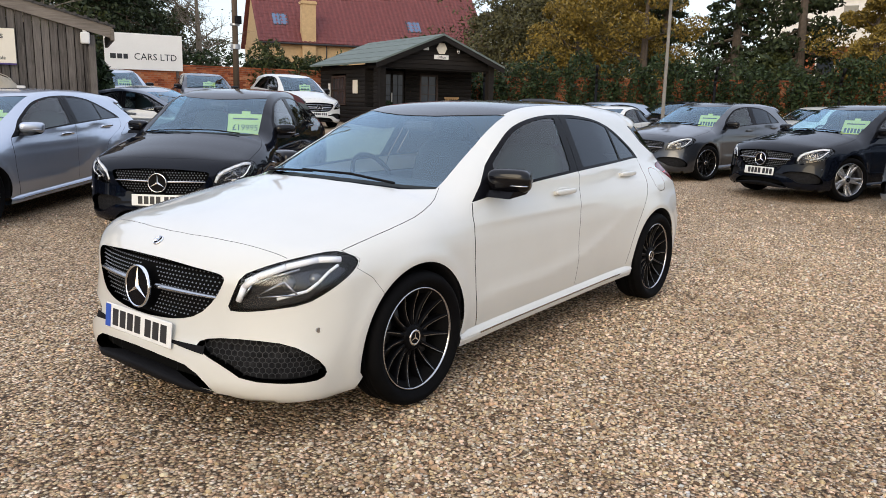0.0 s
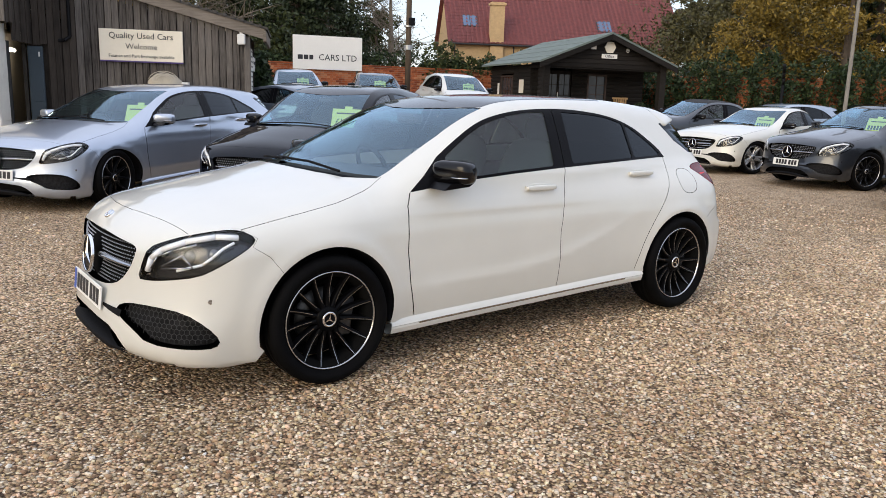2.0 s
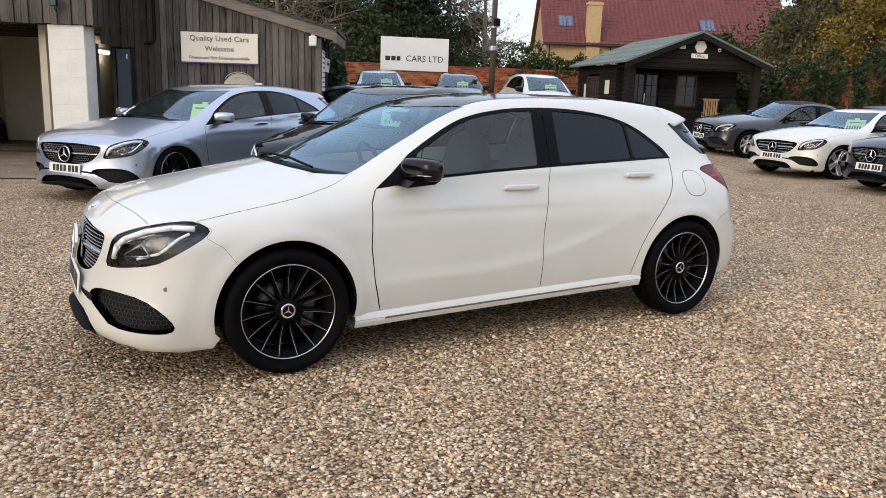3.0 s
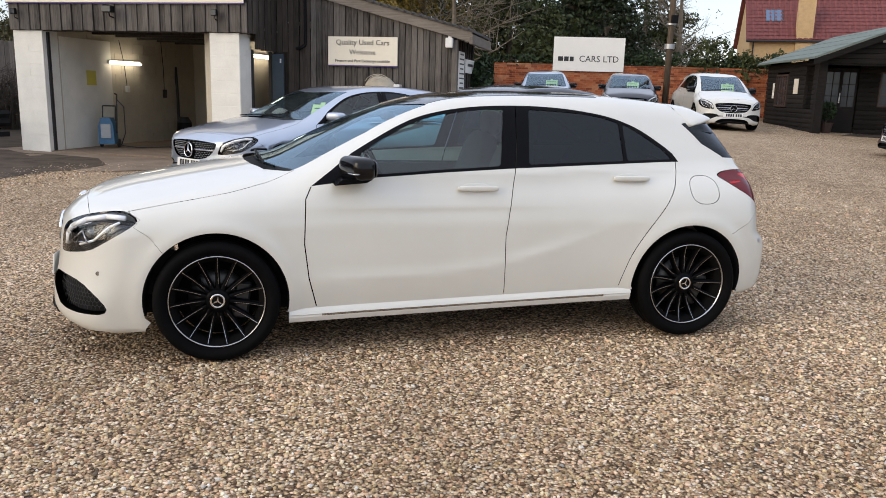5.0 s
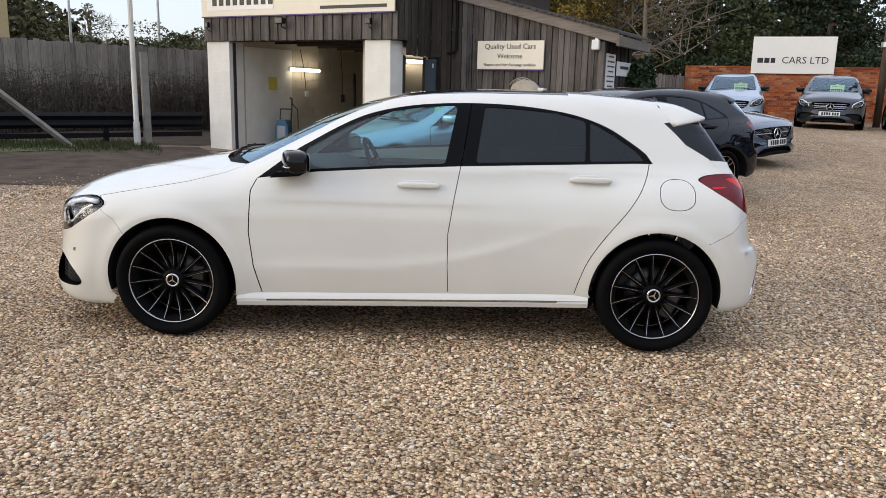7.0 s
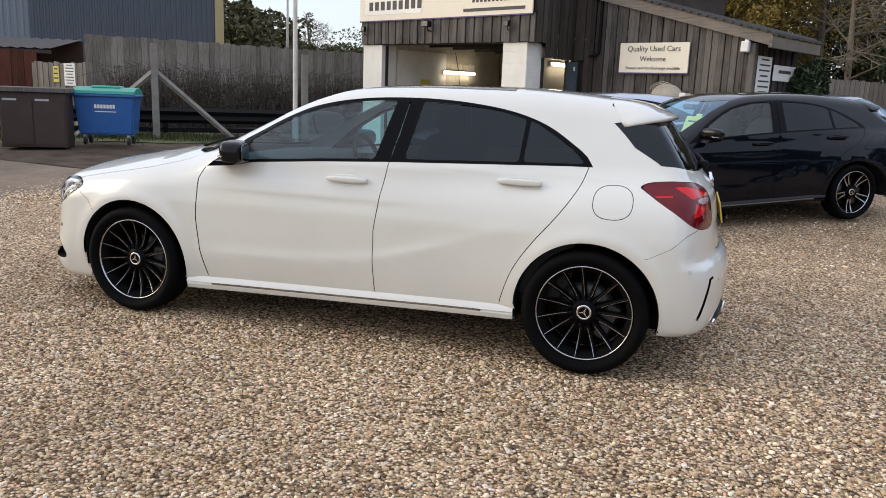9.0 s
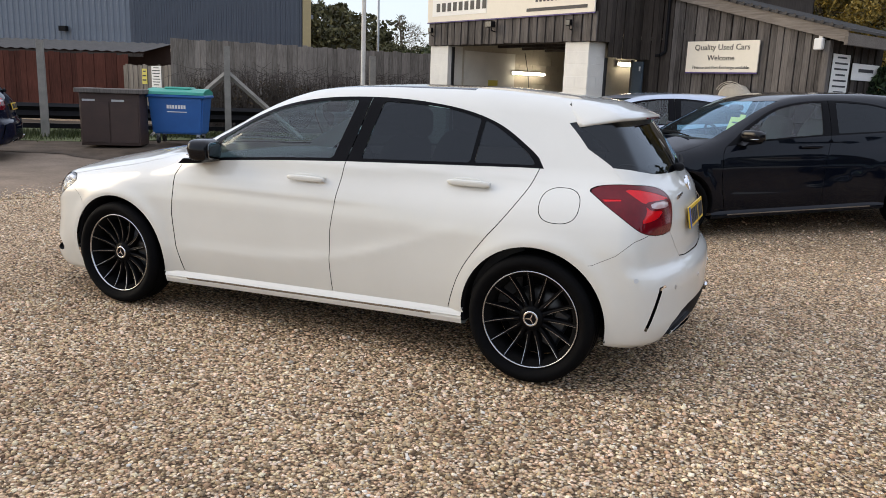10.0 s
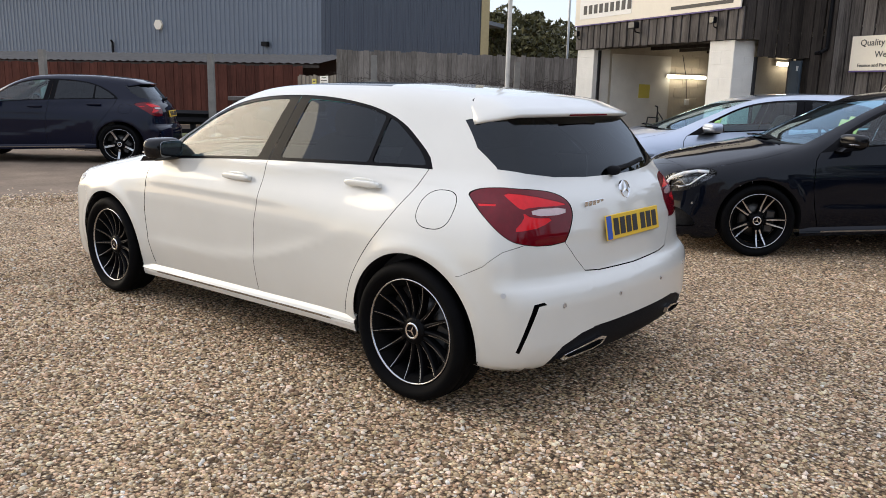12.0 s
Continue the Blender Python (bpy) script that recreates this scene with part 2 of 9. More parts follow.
M = {
    "gravel": gravel_ground(), "pebble": pebble(),
    "plank": weathered_wood("weathered_plank", (0.022, 0.019, 0.017), (0.185, 0.165, 0.148)),
    "plank_dark": weathered_wood("dark_weathered_plank", (0.012, 0.010, 0.009), (0.085, 0.07, 0.058)),
    "fence": weathered_wood("fence_board", (0.085, 0.073, 0.06), (0.36, 0.315, 0.27)),
    "fence_pale": weathered_wood("pale_fence_board", (0.10, 0.085, 0.07), (0.30, 0.265, 0.22)),
    "fence_red": weathered_wood("red_fence_board", (0.035, 0.012, 0.008), (0.13, 0.045, 0.03)),
    "cabin": weathered_wood("black_stained_log", (0.004, 0.0035, 0.003), (0.022, 0.019, 0.017), 0),
    "beam": weathered_wood("grey_timber_beam", (0.07, 0.06, 0.05), (0.26, 0.225, 0.19), 0),
    "white_block": plain("white_painted_block", (0.74, 0.72, 0.66), 0.75, vary=0.1, scale=3, bump=0.5),
    "cream_block": plain("cream_block_wall", (0.52, 0.47, 0.38), 0.85, vary=0.14, scale=2.2, bump=0.4),
    "concrete": plain("stained_concrete", (0.215, 0.165, 0.122), 0.92, vary=0.32, scale=1.6, bump=0.6, spec=0.12),
    "brick": brick_mat(), "mortar": plain("mortar", (0.30, 0.22, 0.16), 0.95, vary=0.25, scale=5, bump=0.4),
    "cream_brick": plain("buff_brick", (0.52, 0.36, 0.19), 0.9, vary=0.15, scale=6, bump=0.4),
    "roof_tile": plain("red_roof_tile", (0.165, 0.045, 0.042), 0.75, vary=0.35, scale=5, bump=0.3),
    "felt": plain("green_grey_roofing_felt", (0.125, 0.155, 0.14), 0.85, vary=0.2, scale=2.0, bump=0.4),
    "sign_white": plain("white_sign_board", (0.80, 0.78, 0.73), 0.45, vary=0.04, scale=1.5),
    "sign_cream": plain("cream_sign_board", (0.74, 0.68, 0.56), 0.45, vary=0.05, scale=1.5),
    "ink": plain("black_lettering", (0.02, 0.02, 0.022), 0.5, vary=0.02),
    "ink_blue": plain("purple_edge_strip", (0.06, 0.035, 0.16), 0.5, vary=0.05),
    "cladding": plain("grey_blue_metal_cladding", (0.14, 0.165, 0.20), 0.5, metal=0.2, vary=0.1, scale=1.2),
    "cladding_dark": plain("darker_metal_cladding", (0.075, 0.088, 0.11), 0.5, metal=0.25, vary=0.1, scale=1.2),
    "roof_dark": plain("mossy_dark_sheet", (0.055, 0.05, 0.045), 0.85, vary=0.35, scale=3, bump=0.5),
    "corrugated": plain("corrugated_cement_sheet", (0.30, 0.32, 0.34), 0.7, vary=0.25, scale=2.0, bump=0.3),
    "steel": plain("galvanised_steel", (0.42, 0.43, 0.44), 0.4, metal=0.8, vary=0.15),
    "post_white": plain("white_painted_post", (0.62, 0.60, 0.55), 0.6, vary=0.2, scale=4, bump=0.2),
    "black_rail": plain("black_painted_rail", (0.008, 0.008, 0.009), 0.5, vary=0.3, scale=3, spec=0.1),
    "bin_blue": plain("blue_plastic", (0.022, 0.11, 0.34), 0.45, vary=0.12, scale=3),
    "bin_green": plain("teal_plastic", (0.03, 0.27, 0.20), 0.45, vary=0.12, scale=3),
    "brown_box": plain("dark_brown_panel", (0.045, 0.025, 0.019), 0.6, vary=0.3, scale=3, bump=0.2),
    "grass": plain("short_grass", (0.07, 0.085, 0.025), 0.9, vary=0.5, scale=6, bump=0.8),
    "bark": plain("bark", (0.085, 0.066, 0.05), 0.95, vary=0.4, scale=7, bump=0.9),
    "birch": plain("pale_birch_bark", (0.17, 0.14, 0.105), 0.9, vary=0.3, scale=7, bump=0.5),
    "hub_paper": plain("yellow_notice", (0.62, 0.53, 0.10), 0.6, vary=0.06),
    "price_card": plain("lime_price_card", (0.60, 0.78, 0.22), 0.6, vary=0.04),
    "tube": glow("fluorescent_tube", (1.0, 0.88, 0.68), 9.0),
    "lens_white": plain("white_fitting", (0.7, 0.69, 0.66), 0.4, vary=0.05),
    "blue_door": plain("blue_grey_painted_door", (0.035, 0.055, 0.075), 0.55, vary=0.15, scale=3),
    "window_dark": plain("dark_window_pane", (0.03, 0.037, 0.045), 0.08, vary=0.1),
    # the sky's reflection is put into this pane's blue base colour
    "skylight": plain("painted_sky_pane", (0.10, 0.15, 0.25), 0.08, vary=0.1),
    "washer_blue": plain("faded_blue_casing", (0.06, 0.16, 0.28), 0.5, vary=0.15),
    "leaf_dark": leaf_mat("dark_conifer_leaf", (0.010, 0.018, 0.008), (0.040, 0.054, 0.020)),
    "leaf_green": leaf_mat("green_leaf", (0.018, 0.027, 0.009), (0.075, 0.088, 0.028)),
    "leaf_olive": leaf_mat("olive_leaf", (0.026, 0.026, 0.011), (0.105, 0.098, 0.038)),
    "leaf_gold": leaf_mat("autumn_gold_leaf", (0.075, 0.056, 0.011), (0.26, 0.175, 0.03)),
    "leaf_dead": leaf_mat("dead_bramble_leaf", (0.03, 0.022, 0.014), (0.13, 0.09, 0.05)),
    "track": plain("dark_worn_track", (0.082, 0.064, 0.049), 0.95, vary=0.55, scale=2.6, bump=0.7, spec=0.08),
    "earth": plain("damp_dark_earth", (0.062, 0.05, 0.038), 0.95, vary=0.4, scale=2.5, bump=0.8, spec=0.08),
    "leaf_ivy": leaf_mat("ivy_leaf", (0.009, 0.018, 0.008), (0.040, 0.064, 0.022)),
    "twig": plain("bare_twig", (0.075, 0.06, 0.048), 0.95, vary=0.3),
}

# ---- building helpers ----


def smooth(ob, on=True):
    ob.data.polygons.foreach_set("use_smooth", [on] * len(ob.data.polygons))
    return ob


def part(name, bm, material, parent=None, label="", m=None, soft=False):
    """Links a bmesh as ONE mesh object under a thing or a part."""
    me = bpy.data.meshes.new(name)
    if m is not None:
        bmesh.ops.transform(bm, matrix=m, verts=bm.verts)
    bm.to_mesh(me)
    bm.free()
    me.materials.append(M[material] if isinstance(material, str) else material)
    ob = new(name, me)
    if parent is not None:
        ob.parent = parent
    if label:
        tagged(ob, label)
    if soft:
        smooth(ob)
    return ob


def raw(name, verts, faces, material, parent=None, label="", soft=False):
    me = bpy.data.meshes.new(name)
    me.from_pydata([tuple(map(float, v)) for v in verts], [], [tuple(map(int, f)) for f in faces])
    me.materials.append(M[material] if isinstance(material, str) else material)
    ob = new(name, me)
    if parent is not None:
        ob.parent = parent
    if label:
        tagged(ob, label)
    if soft:
        smooth(ob)
    return ob


def thing(name, m, label, category, group="", kind=""):
    ob = new(name)
    ob.empty_display_size = 0.1
    ob.matrix_world = m
    return tagged(ob, label, category, group, kind)


def box(bm, x0, x1, y0, y1, z0, z1, bevel=0.0):
    vs = [bm.verts.new(p) for p in ((x0, y0, z0), (x1, y0, z0), (x1, y1, z0), (x0, y1, z0), (x0, y0, z1), (x1, y0, z1), (x1, y1, z1), (x0, y1, z1))]
    fs = [bm.faces.new([vs[i] for i in f]) for f in ((3, 2, 1, 0), (4, 5, 6, 7), (0, 1, 5, 4), (1, 2, 6, 5), (2, 3, 7, 6), (3, 0, 4, 7))]
    if bevel:
        bmesh.ops.bevel(bm, geom=list({e for f in fs for e in f.edges}), offset=bevel, segments=1, affect="EDGES")
    return bm


def boxed(x0, x1, y0, y1, z0, z1, bevel=0.0):
    return box(bmesh.new(), x0, x1, y0, y1, z0, z1, bevel)


def prism(bm, outline, y0, y1, axis="y"):
    """An outline in x, z pushed from y0 to y1 (or in y, z along x, or in x, y along z)."""
    def p(a, b, d):
        return (a, d, b) if axis == "y" else ((d, a, b) if axis == "x" else (a, b, d))
    lo = [bm.verts.new(p(a, b, y0)) for a, b in outline]
    hi = [bm.verts.new(p(a, b, y1)) for a, b in outline]
    n = len(outline)
    bm.faces.new(lo)
    bm.faces.new(hi[::-1])
    for i in range(n):
        bm.faces.new((lo[i], hi[i], hi[(i + 1) % n], lo[(i + 1) % n]))
    bmesh.ops.recalc_face_normals(bm, faces=bm.faces)
    return bm


def rod(bm, a, b, r0, r1=None, sides=10):
    """A tapered rod from a to b."""
    a, b = Vector(a), Vector(b)
    r1 = r0 if r1 is None else r1
    q = (b - a).to_track_quat("Z", "Y").to_matrix()
    rings = []
    for c, r in ((a, r0), (b, r1)):
        rings.append([bm.verts.new(c + q @ Vector((r * math.cos(t), r * math.sin(t), 0))) for t in (2 * math.pi * i / sides for i in range(sides))])
    for i in range(sides):
        bm.faces.new((rings[0][i], rings[0][(i + 1) % sides], rings[1][(i + 1) % sides], rings[1][i]))
    bm.faces.new(rings[0][::-1])
    bm.faces.new(rings[1])
    return bm


def tube(bm, pts, r, sides=8):
    for a, b in zip(pts, pts[1:]):
        rod(bm, a, b, r, r, sides)
    return bm


def lettering(name, text, size, material, parent, m, label="", depth=0.002, align="CENTER", stretch=1.0):
    """Raised lettering, turned into a mesh."""
    cu = bpy.data.curves.new(name, "FONT")
    cu.body, cu.size, cu.extrude, cu.align_x, cu.align_y = text, size, depth, align, "CENTER"
    cu.resolution_u = 2
    tmp = bpy.data.objects.new(name, cu)
    scene.collection.objects.link(tmp)
    dg = bpy.context.evaluated_depsgraph_get()
    me = bpy.data.meshes.new_from_object(tmp.evaluated_get(dg))
    bpy.data.objects.remove(tmp)
    me.transform(m @ Matrix.Diagonal((stretch, 1, 1, 1)))
    me.materials.clear()
    me.materials.append(M[material] if isinstance(material, str) else material)
    ob = new(name, me)
    ob.parent = parent
    tagged(ob, label, kind="stuff")
    return ob


def rise(x, y):
    """The height of the yard, which climbs towards the brick wall."""
    s = np.maximum(np.asarray(y) - 0.35 * np.asarray(x) - 2.2, 0.0)
    f = np.clip(np.asarray(x) / 5.0, 0, 1)
    f = f * f * (3 - 2 * f)
    z = 0.088 * s * s / (s + 0.8) * f
    left = np.clip((-np.asarray(x) - 5.0) / 4.0, 0, 1) * np.clip((np.asarray(y) - 4.0) / 4.0, 0, 1)
    right = np.clip((np.asarray(x) - 5.5) / 3.5, 0, 1)
    return 0.6 * np.tanh(z / 0.65) + 0.16 * left + 0.095 * right * right * (3 - 2 * right)


FACE = radians(-26.11)
GP = Matrix.Translation((-5.507, 12.01, 0)) @ Matrix.Rotation(FACE, 4, "Z")   # the garage's front line: x along it, y behind it
# ---- ground ----
def ground_z(X, Y):
    """The gravel's surface: the yard's rise and its shallow ruts."""
    near = (np.abs(X - 6) < 24) & (np.abs(Y - 10) < 26)
    return rise(X, Y) + np.where(near, 0.012 * np.sin(X * 1.7 + Y * 0.6) * np.cos(Y * 1.3 - X * 0.4), 0) * (np.hypot(X, Y + 1) > 6)


def build_ground():
    """One sheet of gravel out to the horizon, fine near the yard."""
    xs = np.concatenate([-np.geomspace(900, 16, 14), np.linspace(-15, 30, 91), np.geomspace(33, 900, 13)])
    ys = np.concatenate([-np.geomspace(900, 11, 14), np.linspace(-10, 34, 89), np.geomspace(38, 900, 13)])
    X, Y = np.meshgrid(xs, ys)
    Z = ground_z(X, Y)
    verts = np.stack([X, Y, Z], -1).reshape(-1, 3)
    n = len(xs)
    faces = [(j * n + i, j * n + i + 1, (j + 1) * n + i + 1, (j + 1) * n + i) for j in range(len(ys) - 1) for i in range(n - 1)]
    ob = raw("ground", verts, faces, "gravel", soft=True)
    return tagged(ob, "golden brown gravel yard, loose and unevenly raked", "gravel", kind="structure")


build_ground()


def patch(name, outline, material, label, category, lift=0.012):
    """A flat sheet over the yard, following its slope."""
    bm = bmesh.new()
    ring = []
    for (xa, ya), (xb, yb) in zip(outline, outline[1:] + outline[:1]):
        k = max(1, int(math.hypot(xb - xa, yb - ya) / 0.35))
        for i in range(k):
            q = Vector((xa + (xb - xa) * i / k, ya + (yb - ya) * i / k, 0))
            w = noise.noise_vector(q * 0.9) * 0.22 + noise.noise_vector(q * 3.1) * 0.10
            ring.append((q.x + w.x, q.y + w.y))
    vs = [bm.verts.new((x, y, 0)) for x, y in ring]
    bm.faces.new(vs)
    bmesh.ops.triangulate(bm, faces=bm.faces)
    for _ in range(2):
        bmesh.ops.subdivide_edges(bm, edges=bm.edges, cuts=1, use_grid_fill=True)
    for v in bm.verts:
        v.co.z = float(ground_z(v.co.x, v.co.y)) + lift
    ob = part(name, bm, material, soft=True)
    return tagged(ob, label, category, kind="structure")


def gp(x, y, z=0.0):
    return tuple(GP @ Vector((x, y, z)))


patch("pavement", [p[:2] for p in (gp(-1.5, -2.0), gp(1.5, -2.6), gp(5.2, -2.0), gp(5.2, 6.0), gp(-1.5, 6.0))], "concrete", "worn brown concrete apron at the garage door", "pavement", 0.014)
patch("road", [(-34, -14.0), (-12.0, -5.0), (-7.6, -1.6), (-6.0, 0.2), (-5.5, 1.4), (-5.4, 3.4), (-5.3, 5.6), (-4.5, 7.6), (-3.9, 8.8), (-4.4, 11.2), (-9.0, 7.2), (-13, 3.2), (-34, -3.4)], "concrete", "pale worn concrete access track", "road", 0.008)
patch("track", [(-12.6, 4.0), (-9.0, 5.0), (-6.6, 4.8), (-4.9, 5.4), (-4.4, 7.6), (-3.6, 9.3), (-3.9, 10.5), (-5.6, 12.0), (-13.2, 6.2)], "track", "dark compacted track in front of the barrier", "road", 0.018)
patch("earth", [(-20, 2.2), (-13.0, 6.2), (-6.0, 12.2), (-4.6, 14.8), (-7.0, 19.3), (-12.6, 11.5), (-20, 8.5)], "earth", "dark damp earth between the barrier and the fence", "earth", 0.022)
patch("grass", [(-14.5, 4.2), (-9.2, 7.3), (-7.2, 9.4), (-9.2, 11.4), (-13.2, 9.8), (-18, 5.5)], "grass", "ragged strip of rough grass below the barrier", "grass", 0.028)


# ---- barn and garage ----
def vertical_boards(parent, name, x0, x1, top, bottom, y, width, material, thick=0.024, axis="x"):
    """Upright boards with gaps, each its own piece, running along x at y, or (axis y) along y at a fixed x."""
    n = max(1, int(round((x1 - x0) / width)))
    step = (x1 - x0) / n
    rng = random.Random(int(abs(x0 * 131 + y * 17 + x1 * 7)))
    for i in range(n):
        a0, a1 = x0 + i * step + 0.006, x0 + (i + 1) * step - 0.006
        off = rng.uniform(-0.006, 0.006) - (0.020 if i % 2 else 0.0)
        zb = bottom((a0 + a1) / 2) + rng.uniform(-0.008, 0.008)
        bm = prism(bmesh.new(), [(a0, zb), (a1, zb), (a1, top(a1)), (a0, top(a0))], y + off, y + off + thick, "y" if axis == "x" else "x")
        part(name, bm, material, parent)


def block_wall(parent, x0, x1, y0, y1, z0, z1, material, face="-y", bw=0.45, bh=0.225):
    """A painted block wall: a core, and the blocks of the face that shows standing 4 mm proud of the joints."""
    rng = random.Random(int(x0 * 100 + z1 * 10 + y1 * 31))
    part("core", boxed(x0, x1, y0, y1, z0, z1), material, parent)
    run0, run1 = (x0, x1) if face in ("-y", "+y") else (y0, y1)
    rows = int(round((z1 - z0) / bh))
    for r in range(rows):
        s = run0 - (bw / 2 if r % 2 else 0)
        while s < run1 - 0.02:
            a0, a1 = max(s, run0) + 0.0025, min(s + bw, run1) - 0.0025
            s += bw
            if a1 - a0 < 0.05:
                continue
            zz0, zz1 = z0 + r * bh + 0.0025, min(z0 + (r + 1) * bh - 0.0025, z1)
            d = 0.0025 + rng.uniform(0, 0.002)
            if face == "-y":
                bm = boxed(a0, a1, y0 - d, y0 + 0.01, zz0, zz1, 0.003)
            elif face == "+x":
                bm = boxed(x1 - 0.01, x1 + d, a0, a1, zz0, zz1, 0.003)
            else:
                bm = boxed(x0 - d, x0 + 0.01, a0, a1, zz0, zz1, 0.003)
            part("block", bm, material, parent)


def barn_roof_z(x):
    """The underside of the lean-to roof, falling to one end."""
    return 2.39 + (8.6 - x) * 0.262


def build_barn():
    barn = thing("barn", GP, "old weathered timber barn with a white block garage bay", "barn", kind="structure")
    # garage bay
    pil = new("pillar_left")
    pil.parent = barn
    block_wall(pil, 0.03, 0.66, 0.0, 0.42, -0.1, 2.32, "white_block", "-y", 0.63)
    part("edge_strip", boxed(0.664, 0.70, 0.10, 0.16, 0, 2.3), "ink", pil, "dark door channel")
    pir = new("pillar_right")
    pir.parent = barn
    block_wall(pir, 4.13, 4.71, 0.0, 0.45, -0.1, 2.32, "white_block", "-y", 0.58)
    block_wall(pir, 4.69, 4.712, 0.012, 0.45, -0.1, 2.05, "white_block", "+x", 0.45)
    # inner walls
    block_left = new("inner_wall_left")
    block_left.parent = barn
    part("core", boxed(0.35, 0.62, 0.42, 5.6, -0.1, 2.75), "cream_block", block_left, "cream painted block wall")
    for r in range(11):
        for k in range(11):
            if k < 4 and r < 9:
                continue
            y0 = 0.45 + k * 0.45 + (0.22 if r % 2 else 0)
            if y0 > 5.1:
                continue
            part("block", boxed(0.61, 0.629, y0 + 0.004, min(y0 + 0.446, 5.55), r * 0.225 + 0.004, r * 0.225 + 0.221, 0.003), "cream_block", block_left)
    part("sheet", boxed(0.622, 0.64, 0.5, 2.1, 0.02, 2.25, 0.004), "white_block", block_left, "white sliding sheet door, pushed back")
    part("notice", boxed(0.642, 0.648, 1.25, 1.55, 1.32, 1.62), "hub_paper", block_left, "faded yellow notice")
    part("switch_box", boxed(0.64, 0.70, 2.55, 2.66, 1.18, 1.32, 0.01), "lens_white", block_left)
    part("cable", tube(bmesh.new(), [(0.66, 2.6, 1.3), (0.65, 2.55, 1.8), (0.65, 2.4, 2.3)], 0.008, 6), "ink", block_left)
    part("cable", tube(bmesh.new(), [(0.66, 4.1, 1.2), (0.65, 4.12, 1.7), (0.65, 4.05, 2.4)], 0.008, 6), "ink", block_left)
    part("socket", boxed(0.64, 0.70, 4.05, 4.16, 1.05, 1.25, 0.01), "ink", block_left)
    part("inner_wall_back", boxed(0.35, 5.2, 5.6, 5.85, -0.1, 3.0), "cream_block", barn, "cream painted block back wall")
    part("inner_wall_right", boxed(3.78, 3.896, 0.45, 5.6, -0.1, 2.7), "cream_block", barn)
    part("garage_floor", boxed(-0.1, 8.4, 0.02, 3.3, -0.12, 0.045), "concrete", barn, "oil-stained concrete floor")
    for k in range(6):
        part("joist", boxed(0.64, 4.14, 0.7 + k * 0.8, 0.78 + k * 0.8, 2.36, 2.52), "plank_dark", barn)
    part("garage_ceiling", boxed(0.3, 4.6, 0.25, 5.8, 2.62, 2.7), "plank_dark", barn)
    # fascia
    fascia = new("fascia")
    fascia.parent = barn
    part("backing", boxed(0.0, 4.88, 0.03, 0.08, 2.31, 3.0), "plank_dark", fascia)
    vertical_boards(fascia, "board", 0.0, 4.89, lambda s: 2.84, lambda s: 2.33, -0.045, 0.115, "plank")
    # upper front and side of the garage
    part("upper_front", boxed(-0.02, 4.9, 0.0, 0.04, 2.85, 4.3), "plank_dark", barn)
    vertical_boards(barn, "side_board", -0.02, 1.33, lambda s: 4.2, lambda s: 2.06 if s > 0.45 else 2.33, 4.84, 0.13, "plank_dark", axis="y")
    # recessed wall of boards
    part("backing", boxed(4.75, 8.42, 1.37, 1.40, 0, 2.42), "plank_dark", barn)
    vertical_boards(barn, "wall_board", 4.86, 5.56, lambda s: barn_roof_z(s) + 0.3, lambda s: 0.04 if s > 5.05 else 2.06, 1.31, 0.115, "plank_dark")
    vertical_boards(barn, "wall_board", 5.56, 8.40, lambda s: barn_roof_z(s) - 0.02, lambda s: 0.04, 1.30, 0.118, "plank")
    part("verge_board", prism(bmesh.new(), [(5.3, barn_roof_z(5.3) - 0.06), (8.74, barn_roof_z(8.74) - 0.06), (8.74, barn_roof_z(8.74) + 0.12), (5.3, barn_roof_z(5.3) + 0.12)], 1.22, 1.28), "beam", barn, "grey timber verge board")
    part("corner_post", boxed(8.36, 8.47, 1.27, 1.39, 0, 2.34, 0.008), "plank", barn)
    vertical_boards(barn, "end_board", 1.40, 3.30, lambda s: 2.36, lambda s: 0.04, 8.42, 0.14, "plank_dark", axis="y")
    # roofs
    part("lean_to_roof", prism(bmesh.new(), [(4.7, barn_roof_z(4.7) + 0.12), (8.78, barn_roof_z(8.78) + 0.12), (8.78, barn_roof_z(8.78) + 0.16), (4.7, barn_roof_z(4.7) + 0.16)], 1.2, 3.45), "roof_dark", barn, "dark mossy corrugated sheet roof")
    part("main_roof", prism(bmesh.new(), [(-0.3, 4.2), (5.1, 4.2), (5.1, 4.32), (-0.3, 4.32)], -0.15, 8.0), "corrugated", barn)
    for k in range(25):
        x = 5.0 + k * 0.152
        part("sheet_ridge", rod(bmesh.new(), (x, 1.17, barn_roof_z(x) + 0.155), (x, 3.45, barn_roof_z(x) + 0.155), 0.03, 0.03, 6), "roof_dark", barn)
    part("left_wall", boxed(-0.02, 0.05, 0.42, 7.9, -0.1, 4.2), "plank_dark", barn)
    part("back_wall", boxed(-0.02, 4.9, 7.8, 7.9, -0.1, 2.4), "plank_dark", barn)
    part("lean_to_back_wall", prism(bmesh.new(), [(4.9, -0.1), (8.42, -0.1), (8.42, 2.36), (4.9, 3.28)], 3.30, 3.36), "plank_dark", barn)
    part("garage_side_wall", boxed(4.82, 4.9, 3.36, 7.8, -0.1, 4.2), "plank_dark", barn)
    part("eaves_board", boxed(8.70, 8.76, 1.2, 3.45, 2.26, 2.44, 0.006), "beam", barn, "broad grey eaves board")
    part("upper_back_wall", boxed(-0.02, 4.9, 7.75, 7.8, 2.4, 4.2), "plank_dark", barn)
